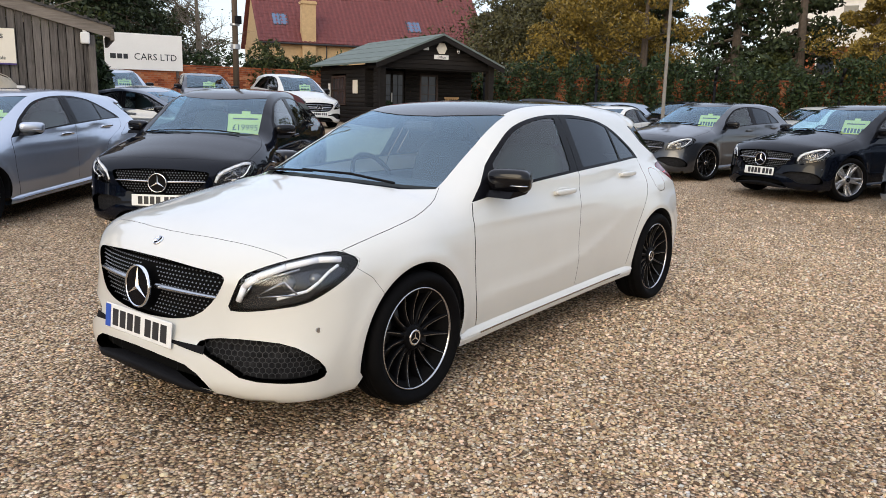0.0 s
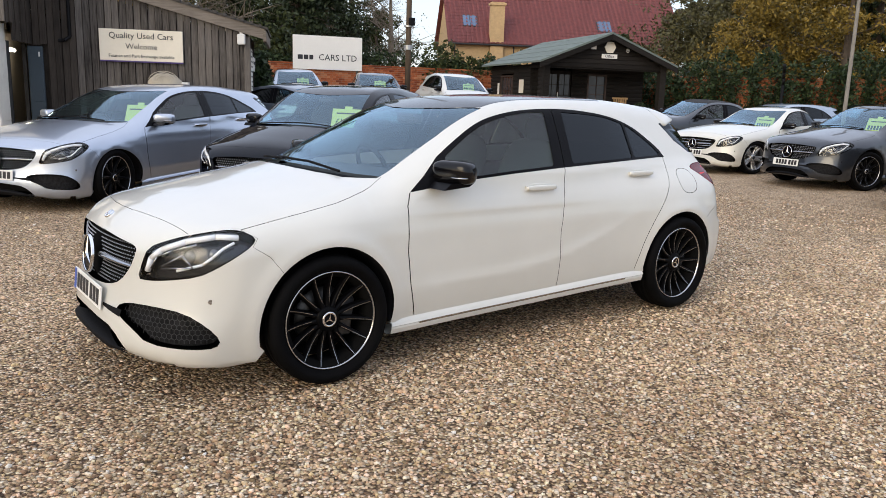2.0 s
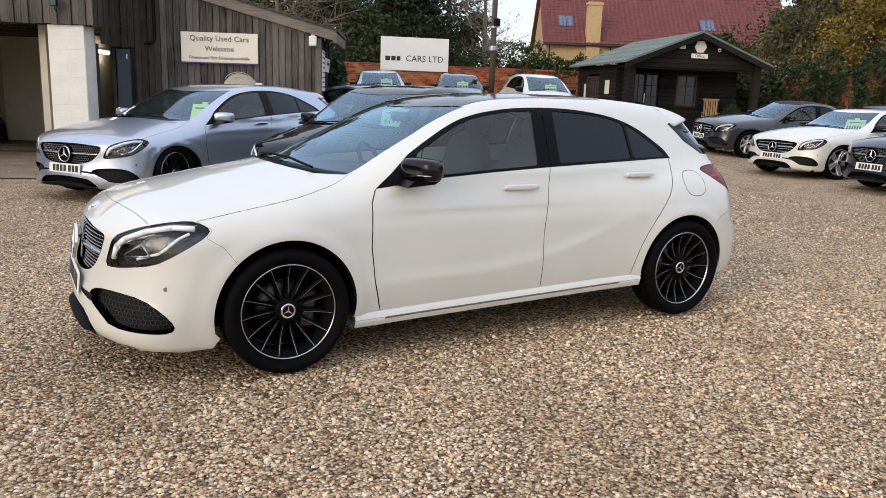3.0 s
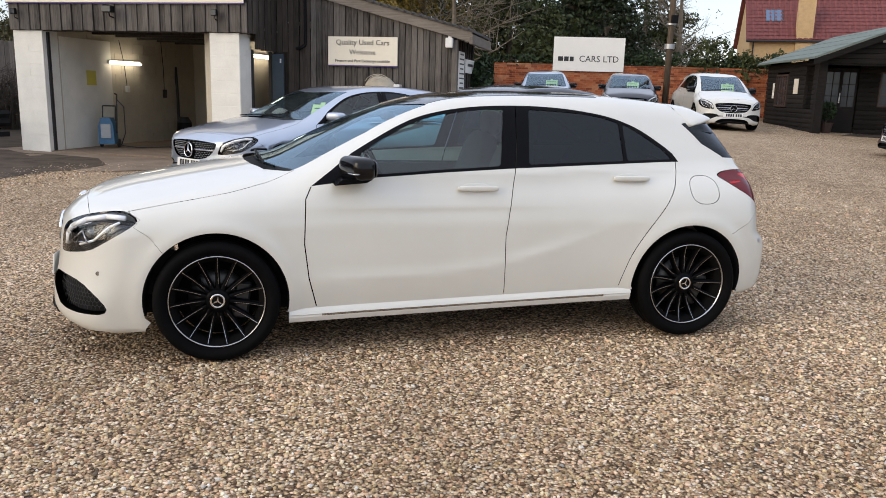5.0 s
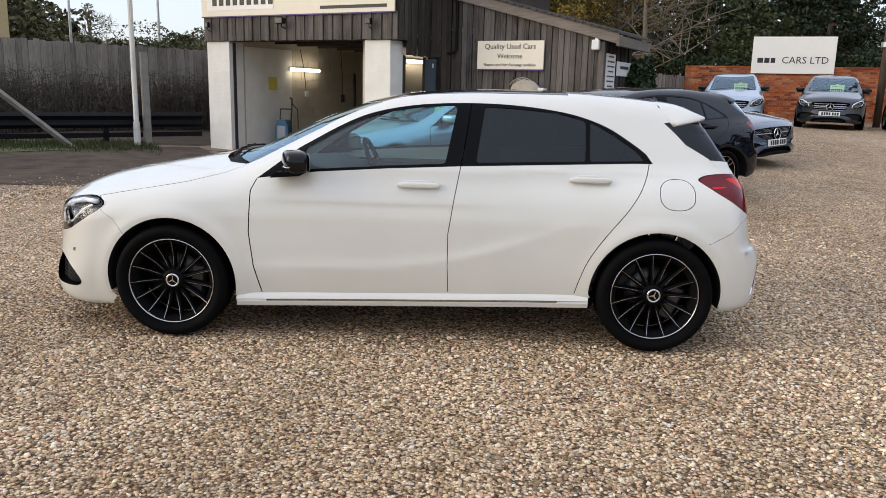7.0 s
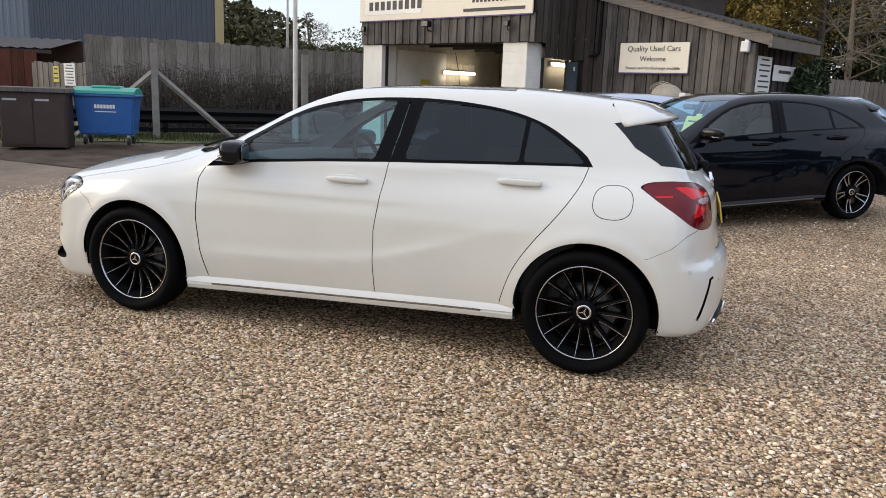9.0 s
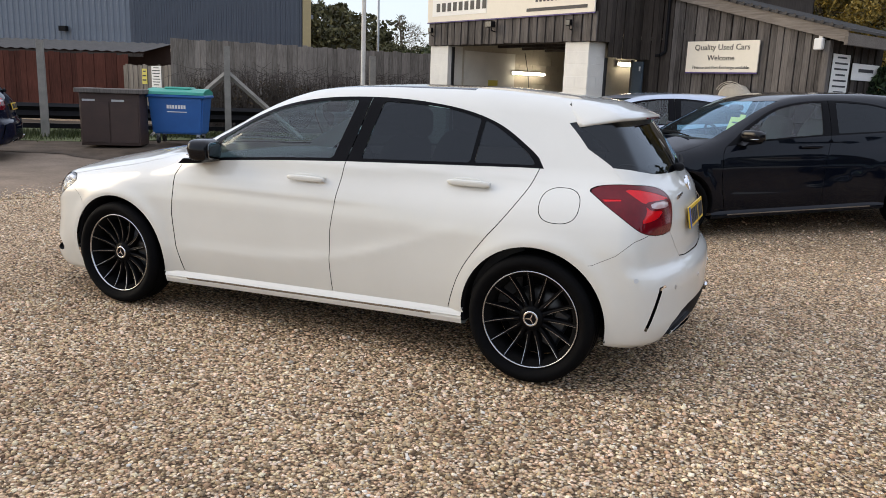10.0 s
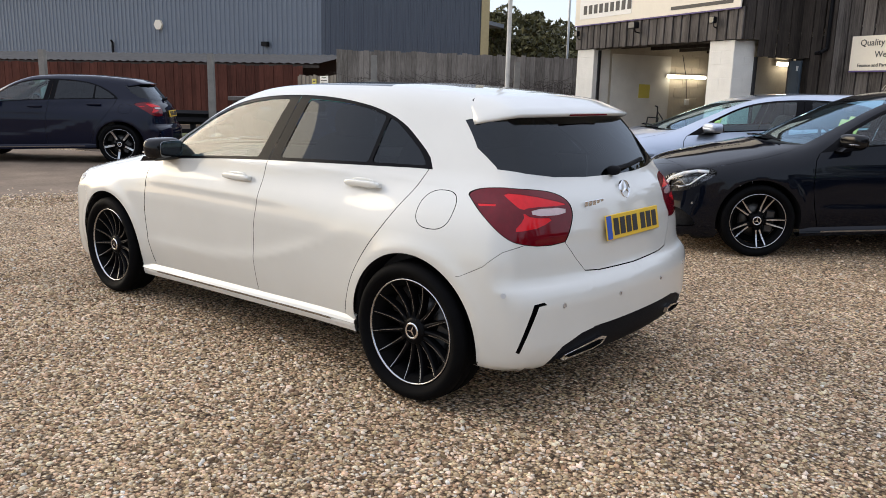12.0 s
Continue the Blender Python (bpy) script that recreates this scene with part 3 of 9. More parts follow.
    part("downpipe", tube(bmesh.new(), [(5.47, 1.25, 3.2), (5.47, 1.25, 2.2), (5.40, 1.2, 2.14), (5.30, 1.2, 2.13)], 0.03), "black_rail", barn)
    # doorway and door
    part("door_frame", boxed(4.69, 4.75, 0.45, 0.50, 0, 2.06), "ink", barn)
    part("door_frame", boxed(4.69, 4.75, 1.27, 1.31, 0, 2.06), "ink", barn)
    door = part("door", boxed(4.80, 5.04, 1.18, 1.225, 0.05, 2.02, 0.006), "blue_door", barn, "blue-grey door, standing open")
    part("door_panel", boxed(4.82, 5.02, 1.172, 1.18, 1.1, 1.9, 0.004), "blue_door", door)
    part("door_handle", boxed(4.98, 5.0, 1.15, 1.18, 1.85, 1.93), "lens_white", door)
    part("corridor_wall", boxed(3.9, 4.0, 0.9, 3.6, 0, 2.3), "cream_block", barn)
    return barn


build_barn()


def board_sign(name, m, w, h, face, label, edge=None, depth=0.03):
    s = thing(name, m, label, "sign")
    part("panel", boxed(-w / 2, w / 2, -depth, 0, -h / 2, h / 2, 0.004), face, s)
    if edge:
        part("edge_strip", boxed(-w / 2, w / 2, -depth - 0.002, -0.002, -h / 2 - 0.022, -h / 2), edge, s, "purple lower edge")
    return s


UPRIGHT = Matrix.Rotation(radians(90), 4, "X")
welcome = board_sign("wall_sign", GP @ pose(6.63, 1.265, 2.105), 1.38, 0.53, "sign_cream", "cream board lettered with a used-car welcome, on the barn", "ink_blue")
for txt, z, size in (("Quality Used Cars", 0.155, 0.142), ("Welcome", -0.025, 0.132), ("Finance and Part Exchange available", -0.185, 0.076)):
    lettering("wording", txt, size, "ink", welcome, pose(0, -0.034, z) @ UPRIGHT)
top_sign = board_sign("fascia_sign", GP @ pose(2.42, -0.06, 3.32), 4.86, 0.98, "sign_cream", "long cream trade board over the garage opening", "ink_blue")
part("name_panel", boxed(-2.25, -0.45, -0.036, -0.031, -0.37, 0.36), "sign_white", top_sign)
for k in range(9):
    part("letter_bar", boxed(-2.1 + k * 0.19, -1.98 + k * 0.19, -0.042, -0.037, -0.28, -0.10), "ink", top_sign)
for k in range(12):
    part("digit_bar", boxed(0.95 + k * 0.10, 1.01 + k * 0.10, -0.036, -0.031, -0.24, -0.09), "ink", top_sign)
part("address_bar", boxed(0.72, 2.26, -0.036, -0.031, -0.41, -0.35), "ink", top_sign)


def floodlight(m, label="small black floodlight on a bracket"):
    f = thing("floodlight", m, label, "lamp", "floodlights on the fascia")
    part("bracket", tube(bmesh.new(), [(0, 0.0, 0), (0, -0.12, 0.02), (0, -0.14, 0.10)], 0.012, 6), "black_rail", f)
    part("housing", boxed(-0.10, 0.10, -0.22, -0.10, 0.08, 0.2, 0.015), "black_rail", f)
    part("glass", boxed(-0.085, 0.085, -0.226, -0.222, 0.09, 0.19), "window_dark", f)
    return f


floodlight(GP @ pose(2.25, -0.06, 2.56))
floodlight(GP @ pose(4.32, -0.06, 2.53) @ Matrix.Diagonal((0.55, 0.6, 0.9, 1)))
floodlight(GP @ pose(0.2, -0.06, 2.53) @ Matrix.Diagonal((0.55, 0.6, 0.9, 1)))


def tube_light(m):
    t = thing("tube_light", m, "fluorescent tube lamp, lit, on the block wall", "lamp")
    part("batten", boxed(0, 0.05, -0.55, 0.55, -0.03, 0.05, 0.008), "lens_white", t)
    part("tube", rod(bmesh.new(), (0.08, -0.53, 0), (0.08, 0.53, 0), 0.035, 0.035, 12), "tube", t)
    return t


tube_light(GP @ pose(0.65, 2.5, 1.81))
tube_light(GP @ pose(4.02, 2.2, 2.0) @ Matrix.Rotation(0.0, 4, "Z"))


def pressure_washer(m):
    w = thing("pressure_washer", m, "blue upright pressure washer with a coiled lance", "pressure washer")
    part("body", prism(bmesh.new(), [(-0.16, 0.08), (0.16, 0.08), (0.14, 0.50), (0.08, 0.62), (-0.10, 0.62), (-0.15, 0.45)], -0.16, 0.16), "washer_blue", w)
    part("front_panel", boxed(-0.10, 0.10, -0.185, -0.162, 0.2, 0.5, 0.01), "steel", w)
    for x in (-0.19, 0.16):
        part("wheel", rod(bmesh.new(), (x, 0.1, 0.09), (x + 0.04, 0.1, 0.09), 0.09, 0.09, 14), "ink", w)
    part("handle", tube(bmesh.new(), [(-0.13, 0.1, 0.55), (-0.13, 0.16, 0.86), (0.13, 0.16, 0.86), (0.13, 0.1, 0.55)], 0.014), "ink", w)
    part("lance", tube(bmesh.new(), [(0.17, 0.0, 0.3), (0.2, 0.0, 1.0), (0.22, -0.05, 1.1), (0.19, -0.1, 1.12)], 0.016), "ink", w)
    part("hose", tube(bmesh.new(), [(0.2, 0.0, 1.0), (0.34, -0.02, 0.85), (0.34, 0.0, 0.3), (0.25, 0.0, 0.05), (0.6, -0.1, 0.02), (1.3, 0.2, 0.02), (2.2, 0.1, 0.02)], 0.012, 6), "ink", w)
    return w


pressure_washer(GP @ pose(1.07, 1.25, 0.045) @ pose(0, 0, 0, 0, 0, 20))


def vacuum(m):
    v = thing("workshop_vacuum", m, "black upright cleaner leaning on the back wall", "vacuum cleaner")
    part("tank", rod(bmesh.new(), (0, 0, 0.02), (0, 0, 0.42), 0.2, 0.17, 14), "black_rail", v)
    part("head", rod(bmesh.new(), (0, 0, 0.42), (0, 0, 0.55), 0.18, 0.1, 14), "ink", v)
    part("pipe", tube(bmesh.new(), [(-0.15, 0, 0.3), (-0.3, 0.25, 1.0), (-0.42, 0.4, 1.75)], 0.035), "ink", v)
    return v


vacuum(GP @ pose(1.05, 4.3, 0.045))


def hose_cover(m):
    h = thing("hose_cover", m, "beige canvas cover over a hose reel on the wall", "hose reel")
    bm = bmesh.new()
    bmesh.ops.create_uvsphere(bm, u_segments=28, v_segments=14, radius=1.0)
    for v in bm.verts:
        r = 1 + 0.07 * noise.noise(v.co * 2.5)
        v.co = Vector((v.co.x * 0.30 * r, v.co.y * 0.16 * r, v.co.z * 0.19 * r))
    part("cover", bm, "canvas", h, soft=True)
    for k in range(4):
        bm = bmesh.new()
        pts = [(0.27 * math.cos(t) * (0.4 + 0.18 * k), -0.19 + 0.03 * k * 0.3, 0.05 + 0.2 * math.sin(t) * (0.5 + 0.13 * k)) for t in np.linspace(0.2, 2.9, 9)]
        part("strap", tube(bm, pts, 0.006, 5), "canvas", h)
    part("bracket", boxed(0.28, 0.40, -0.08, 0.12, -0.05, 0.05, 0.01), "lens_white", h)
    return h


M["canvas"] = plain("beige_canvas", (0.42, 0.38, 0.31), 0.9, vary=0.2, scale=8, bump=0.5)
hose_cover(GP @ pose(7.02, 1.13, 1.45))


def notice(name, m, w, h, label, bars=6, face="sign_white"):
    s = board_sign(name, m, w, h, face, label, None, 0.012)
    for k in range(bars):
        wd = w * (0.75 if k % 3 else 0.55)
        part("text_bar", boxed(-wd / 2, wd / 2, -0.017, -0.0135, h / 2 - (k + 0.75) * h / (bars + 0.5), h / 2 - (k + 0.45) * h / (bars + 0.5)), "ink", s)
    return s


END = GP @ pose(8.455, 0, 0, 0, 0, 90)
notice("warning_notice", END @ pose(1.74, 0, 1.77), 0.60, 0.76, "white warning notice on the barn end", 8)
notice("long_notice", END @ pose(2.66, 0, 1.90), 1.02, 0.27, "long white notice on the barn end", 1)
box_lamp = thing("security_lamp", GP @ pose(8.32, 1.26, 2.28), "white box lamp at the barn corner", "lamp")
part("housing", boxed(-0.07, 0.07, -0.09, 0, -0.09, 0.09, 0.015), "lens_white", box_lamp)
part("bracket", boxed(-0.03, 0.03, -0.02, 0.02, 0.09, 0.14), "lens_white", box_lamp)


# ---- walls and fences ----
def run(p0, p1):
    """The pose of a straight run from p0 to p1, and its length."""
    d = Vector((p1[0] - p0[0], p1[1] - p0[1], 0))
    return Matrix.Translation((p0[0], p0[1], 0)) @ Matrix.Rotation(math.atan2(d.y, d.x), 4, "Z"), d.length


def brick_wall(name, p0, p1, z0, z1, label, brick_from=None, brick_to=None, loose=False):
    m, n = run(p0, p1)
    w = thing(name, m, label, "wall", kind="structure")
    part("core", boxed(0, n, 0.0, 0.22, z0 - 0.5, z1), "mortar", w)
    bl, bh, j = 0.215, 0.065, 0.010
    rows = int((z1 - z0) / (bh + j))
    shared = []
    for k in range(4):
        bm = boxed(0, bl, -0.012, 0.05, 0, bh)
        rng = random.Random(k)
        for v in bm.verts:
            v.co += Vector((rng.uniform(-0.003, 0.003), rng.uniform(-0.004, 0.003), rng.uniform(-0.002, 0.002)))
        me = bpy.data.meshes.new("brick")
        bm.to_mesh(me)
        bm.free()
        me.materials.append(M["brick"])
        shared.append(me)
    rest_v, rest_f = [], []
    rng = random.Random(5)
    made = 0
    for r in range(rows):
        x = -(bl + j) / 2 if r % 2 else 0.0
        z = z1 - 0.01 - (r + 1) * (bh + j)
        while x < n:
            near = brick_from is not None and brick_from <= x <= brick_to and r < 16
            if near and made < 300:
                made += 1
                ob = new("brick", shared[rng.randrange(4)])
                ob.parent = w
                ob.location = (x, rng.uniform(-0.004, 0.002), z)
            else:
                o = len(rest_v)
                y = -0.012 + rng.uniform(-0.005, 0.003)
                xa, xb = max(0, x), min(n, x + bl)
                rest_v += [(xa, y, z), (xb, y, z), (xb, y, z + bh), (xa, y, z + bh), (xa, 0.02, z), (xb, 0.02, z), (xb, 0.02, z + bh), (xa, 0.02, z + bh)]
                rest_f += [(o, o + 1, o + 2, o + 3), (o + 3, o + 2, o + 6, o + 7), (o, o + 3, o + 7, o + 4), (o + 1, o + 5, o + 6, o + 2), (o + 4, o + 5, o + 1, o)]
            x += bl + j
    tagged(raw("brickwork", rest_v, rest_f, "brick", w), kind="stuff")
    for k in range(int(n / 0.45) + 1):
        if k * 0.45 + 0.44 < n:
            part("coping", boxed(k * 0.45 + 0.004, k * 0.45 + 0.446, -0.03, 0.25, z1, z1 + 0.055, 0.006), "brick", w)
    return w


brick_wall("wall_north", (7.7, 22.85), (18.9, 19.2), 0.75, 2.42, "old red brick boundary wall behind the parked cars", 1.6, 5.4)
brick_wall("wall_east", (18.9, 19.2), (27.5, 0.5), 0.3, 2.35, "low red brick boundary wall under ivy")


def fence(name, p0, p1, z0, z1, width, material, label, posts=0.0):
    m, n = run(p0, p1)
    f = thing(name, m, label, "fence", kind="structure")
    rng = random.Random(int(n * 1000))
    count = int(n / width)
    for k in range(count):
        part("fence_board", boxed(k * width, (k + 1) * width - 0.006, -0.012 - 0.012 * (k % 2), 0.012, z0, z1 + rng.uniform(-0.03, 0.02)), material, f)
    for z in (z0 + 0.35, z1 - 0.35):
        part("fence_rail", boxed(0, n, 0.014, 0.06, z, z + 0.08), material, f)
    if posts:
        for k in range(int(n / posts) + 1):
            part("fence_post", boxed(k * posts - 0.05, k * posts + 0.05, 0.06, 0.16, z0 - 0.3, z1 + 0.05), material, f)
    return f


fence("fence_side", gp(8.35, 4.1)[:2], (4.6, 18.9), 0.2, 2.05, 0.14, "fence_pale", "grey-green close-boarded fence running back from the barn")
fence("fence_pale", (4.6, 18.9), (7.7, 22.9), 0.45, 2.12, 0.14, "fence_pale", "pale close-boarded timber fence beside the brick wall")
fence("fence_grey", (-12.7, 11.4), (-7.2, 19.4), 0.1, 2.42, 0.15, "fence", "tall grey weathered close-boarded fence")
fence("fence_gate", (-14.6, 11.6), (-12.7, 11.4), 0.1, 1.72, 0.1, "fence_pale", "low grey paling gate beside the tall fence")
fence("fence_red", (-33.0, 4.2), (-14.6, 11.9), 0.0, 2.0, 0.16, "fence_red", "dark red stained timber fence")
notice("gate_notice", pose(-13.25, 11.43, 1.42) @ Matrix.Rotation(radians(-6), 4, "Z"), 0.38, 0.55, "white site notice on the paling gate", 7)
notice("hazard_notice", pose(-13.72, 11.48, 1.42) @ Matrix.Rotation(radians(-6), 4, "Z"), 0.2, 0.4, "yellow hazard notice on the paling gate", 3, "hub_paper")


def concrete_post(m, h, label, braces=()):
    p = thing("concrete_post", m, label, "post", "concrete fence posts")
    part("shaft", prism(bmesh.new(), [(-0.07, -0.3), (0.07, -0.3), (0.06, h), (-0.06, h)], -0.07, 0.07), "post_conc", p)
    for a0, reach in braces:
        part("brace", rod(bmesh.new(), (0, 0, h * 0.72), (reach * math.cos(a0), reach * math.sin(a0), -0.1), 0.06, 0.06, 4), "post_conc", p)
    return p


M["post_conc"] = plain("lichened_concrete_post", (0.22, 0.205, 0.18), 0.9, vary=0.3, scale=5, bump=0.5)
concrete_post(pose(-8.81, 8.98, 0.15, 0, 0, 40), 1.95, "grey concrete strainer post with two raking braces", ((radians(0), 1.7), (radians(180), 1.7)))
for px_, py_ in ((-6.6, 11.3), (-11.6, 6.7), (-14.4, 4.3), (-17.2, 2.0)):
    concrete_post(pose(px_, py_, 0.15, 0, 0, 40), 1.9, "slim weathered concrete fence post")


def barrier(p0, p1):
    m, n = run(p0, p1)
    b = thing("crash_barrier", m, "black painted two-wave steel crash barrier", "barrier")
    prof = [(0.0, 0.50), (-0.03, 0.53), (-0.07, 0.57), (-0.03, 0.62), (-0.01, 0.66), (-0.03, 0.70), (-0.07, 0.75), (-0.03, 0.79), (0.0, 0.82), (0.004, 0.82), (0.004, 0.50)]
    part("rail", prism(bmesh.new(), prof, 0, n, "x"), "black_rail", b)
    for k in range(int(n / 2.2) + 1):
        part("post", boxed(k * 2.2 - 0.05, k * 2.2 + 0.05, 0.01, 0.12, -0.1, 0.8), "black_rail", b)
    part("lower_rail", boxed(0, n, 0.01, 0.06, 0.3, 0.4), "black_rail", b)
    return b


barrier((-19.0, 0.9), (-5.75, 12.25)).location.z = -0.02


def lamp_post(m, h, material, label, r0=0.06, arm=False):
    p = thing("lamp_post", m, label, "lamp post")
    part("column", rod(bmesh.new(), (0, 0, -0.2), (0, 0, h), r0, r0 * 0.75, 12), material, p)
    part("base_sleeve", rod(bmesh.new(), (0, 0, -0.2), (0, 0, 0.5), r0 * 1.3, r0 * 1.25, 12), material, p)
    if arm:
        part("lantern", boxed(-0.5, 0.05, -0.1, 0.1, h - 0.05, h + 0.08, 0.03), material, p)
    return p


lamp_post(pose(-6.77, 11.17, 0.1), 7.5, "post_white", "slim white painted steel column beside the barrier", 0.055)
lamp_post(pose(-24.0, 42.0, 0.0), 9.5, "steel", "distant grey street lamp column", 0.09, True)
lamp_post(pose(-19.0, 43.0, 0.0), 8.5, "steel", "distant grey street lamp column", 0.09, True)
lamp_post(pose(15.68, 5.08, 0.02), 4.15, "post_conc", "slim grey lamp column behind the parked cars", 0.05, True)


def telegraph_pole(m):
    p = thing("telegraph_pole", m, "weathered timber telegraph pole in front of the brick wall", "pole")
    part("shaft", rod(bmesh.new(), (0, 0, -0.4), (0, 0, 8.6), 0.105, 0.08, 14), "pole_wood", p, soft=True)
    part("collar", rod(bmesh.new(), (0, 0, 2.35), (0, 0, 2.5), 0.16, 0.16, 14), "steel", p)
    part("collar", rod(bmesh.new(), (0, 0, 3.1), (0, 0, 3.16), 0.155, 0.155, 14), "steel", p)
    part("junction_box", boxed(-0.1, 0.1, -0.24, -0.12, 3.15, 3.4, 0.01), "black_rail", p)
    return p


M["pole_wood"] = weathered_wood("creosoted_pole", (0.035, 0.026, 0.018), (0.14, 0.105, 0.075))
telegraph_pole(pose(12.3, 18.55, 0.6))

yard_sign = thing("yard_sign", pose(10.92, 21.75, 2.84) @ Matrix.Rotation(math.atan2(-0.8, 2.416), 4, "Z"), "large white trade board on posts above the brick wall", "sign")
part("panel", boxed(-1.275, 1.275, -0.03, 0.0, -0.6, 0.6, 0.005), "sign_white", yard_sign)
for x in (-1.1, 1.1):
    part("post", boxed(x - 0.045, x + 0.045, 0.003, 0.09, -2.3, 0.55), "plank", yard_sign)
for k, (x0, w) in enumerate(((-1.1, 0.18), (-0.88, 0.16), (-0.68, 0.14))):
    part("letter_block", boxed(x0, x0 + w, -0.036, -0.031, -0.25, -0.09), "ink", yard_sign)
lettering("wording", "CARS LTD", 0.315, "ink", yard_sign, pose(0.37, -0.034, -0.17) @ UPRIGHT)


# ---- bins ----
def wheelie_bin(m):
    b = thing("waste_bin", m, "blue four-wheeled waste container with a teal lid", "waste bin")
    bm = bmesh.new()
    lo = [bm.verts.new(p) for p in ((-0.55, -0.30, 0.22), (0.55, -0.30, 0.22), (0.55, 0.30, 0.22), (-0.55, 0.30, 0.22))]
    hi = [bm.verts.new(p) for p in ((-0.62, -0.38, 1.06), (0.62, -0.38, 1.06), (0.62, 0.38, 1.06), (-0.62, 0.38, 1.06))]
    bm.faces.new(lo[::-1])
    for i in range(4):
        bm.faces.new((lo[i], lo[(i + 1) % 4], hi[(i + 1) % 4], hi[i]))
    bmesh.ops.bevel(bm, geom=list(bm.edges), offset=0.035, segments=2, affect="EDGES")
    part("tub", bm, "bin_blue", b)
    part("rim", boxed(-0.66, 0.66, -0.42, 0.42, 1.03, 1.10, 0.02), "bin_blue", b)
    bm = bmesh.new()
    prism(bm, [(-0.42, 1.10), (0.42, 1.10), (0.38, 1.17), (0.1, 1.24), (-0.2, 1.22), (-0.40, 1.16)], -0.64, 0.64, "x")
    part("lid", bm, "bin_green", b, "teal plastic lid")
    part("lid_ridge", boxed(-0.3, 0.3, -0.2, 0.25, 1.2, 1.27, 0.03), "bin_green", b)
    for x in (-0.45, 0.45):
        for y in (-0.22, 0.22):
            wh = part("wheel", rod(bmesh.new(), (x - 0.025, y, 0.09), (x + 0.025, y, 0.09), 0.09, 0.09, 12), "ink", b)
            part("fork", boxed(x - 0.035, x + 0.035, y - 0.03, y + 0.03, 0.13, 0.24), "steel", wh)
    for k in range(7):
        part("letter_bar", boxed(-0.20 + k * 0.062, -0.155 + k * 0.062, -0.362, -0.352, 0.79, 0.87 + (0.03 if k in (0, 4) else 0)), "sign_white", b)
    part("text_bar", boxed(-0.2, 0.24, -0.354, -0.345, 0.71, 0.728), "sign_white", b)
    return b


wheelie_bin(pose(-8.5, 7.25, 0.17, 0, 0, 27) @ Matrix.Scale(0.84, 4))


def bin_store(m):
    b = thing("bin_store", m, "dark brown timber bin store with a grey lid", "storage box")
    part("carcass", boxed(-0.62, 0.62, -0.38, 0.38, 0.0, 1.02, 0.01), "brown_box", b)
    for x0, x1 in ((-0.59, -0.01), (0.01, 0.59)):
        d = part("door", boxed(x0, x1, -0.40, -0.382, 0.05, 0.86, 0.006), "brown_box", b)
        part("hinge", boxed(x0 + 0.04, x0 + 0.3, -0.41, -0.401, 0.86, 0.90), "steel", d)
    part("lid", boxed(-0.70, 0.70, -0.46, 0.44, 1.02, 1.11, 0.012), "plank", b, "weathered grey lid")
    return b


bin_store(pose(-9.2, 6.3, 0.15, 0, 0, 33) @ Matrix.Diagonal((0.84, 0.84, 0.92, 1)))


# ---- office cabin ----
def log_wall(parent, x0, x1, y0, y1, z0, z1, holes=(), axis="x"):
    """Stacked half-round logs; holes are (a0, a1, z0, z1) left open."""
    n = int(round((z1 - z0) / 0.14))
    h = (z1 - z0) / n
    for k in range(n):
        za, zb = z0 + k * h, z0 + (k + 1) * h
        spans = [(x0, x1)] if axis == "x" else [(y0, y1)]
        for a0, a1, h0, h1 in holes:
            if zb > h0 + 0.02 and za < h1 - 0.02:
                spans = [s for u, v in spans for s in ((u, min(v, a0)), (max(u, a1), v)) if s[1] - s[0] > 0.02]
        for u, v in spans:
            prof = [(-0.045, za + 0.004), (-0.06, za + h * 0.3), (-0.06, za + h * 0.7), (-0.045, zb - 0.004), (0.03, zb - 0.004), (0.03, za + 0.004)]
            bm = bmesh.new()
            if axis == "x":
                prism(bm, [(p + y0, q) for p, q in prof], u, v, "x")
            else:
                prism(bm, [(p + x0, q) for p, q in prof], u, v, "y")
            part("log", bm, "cabin", parent)


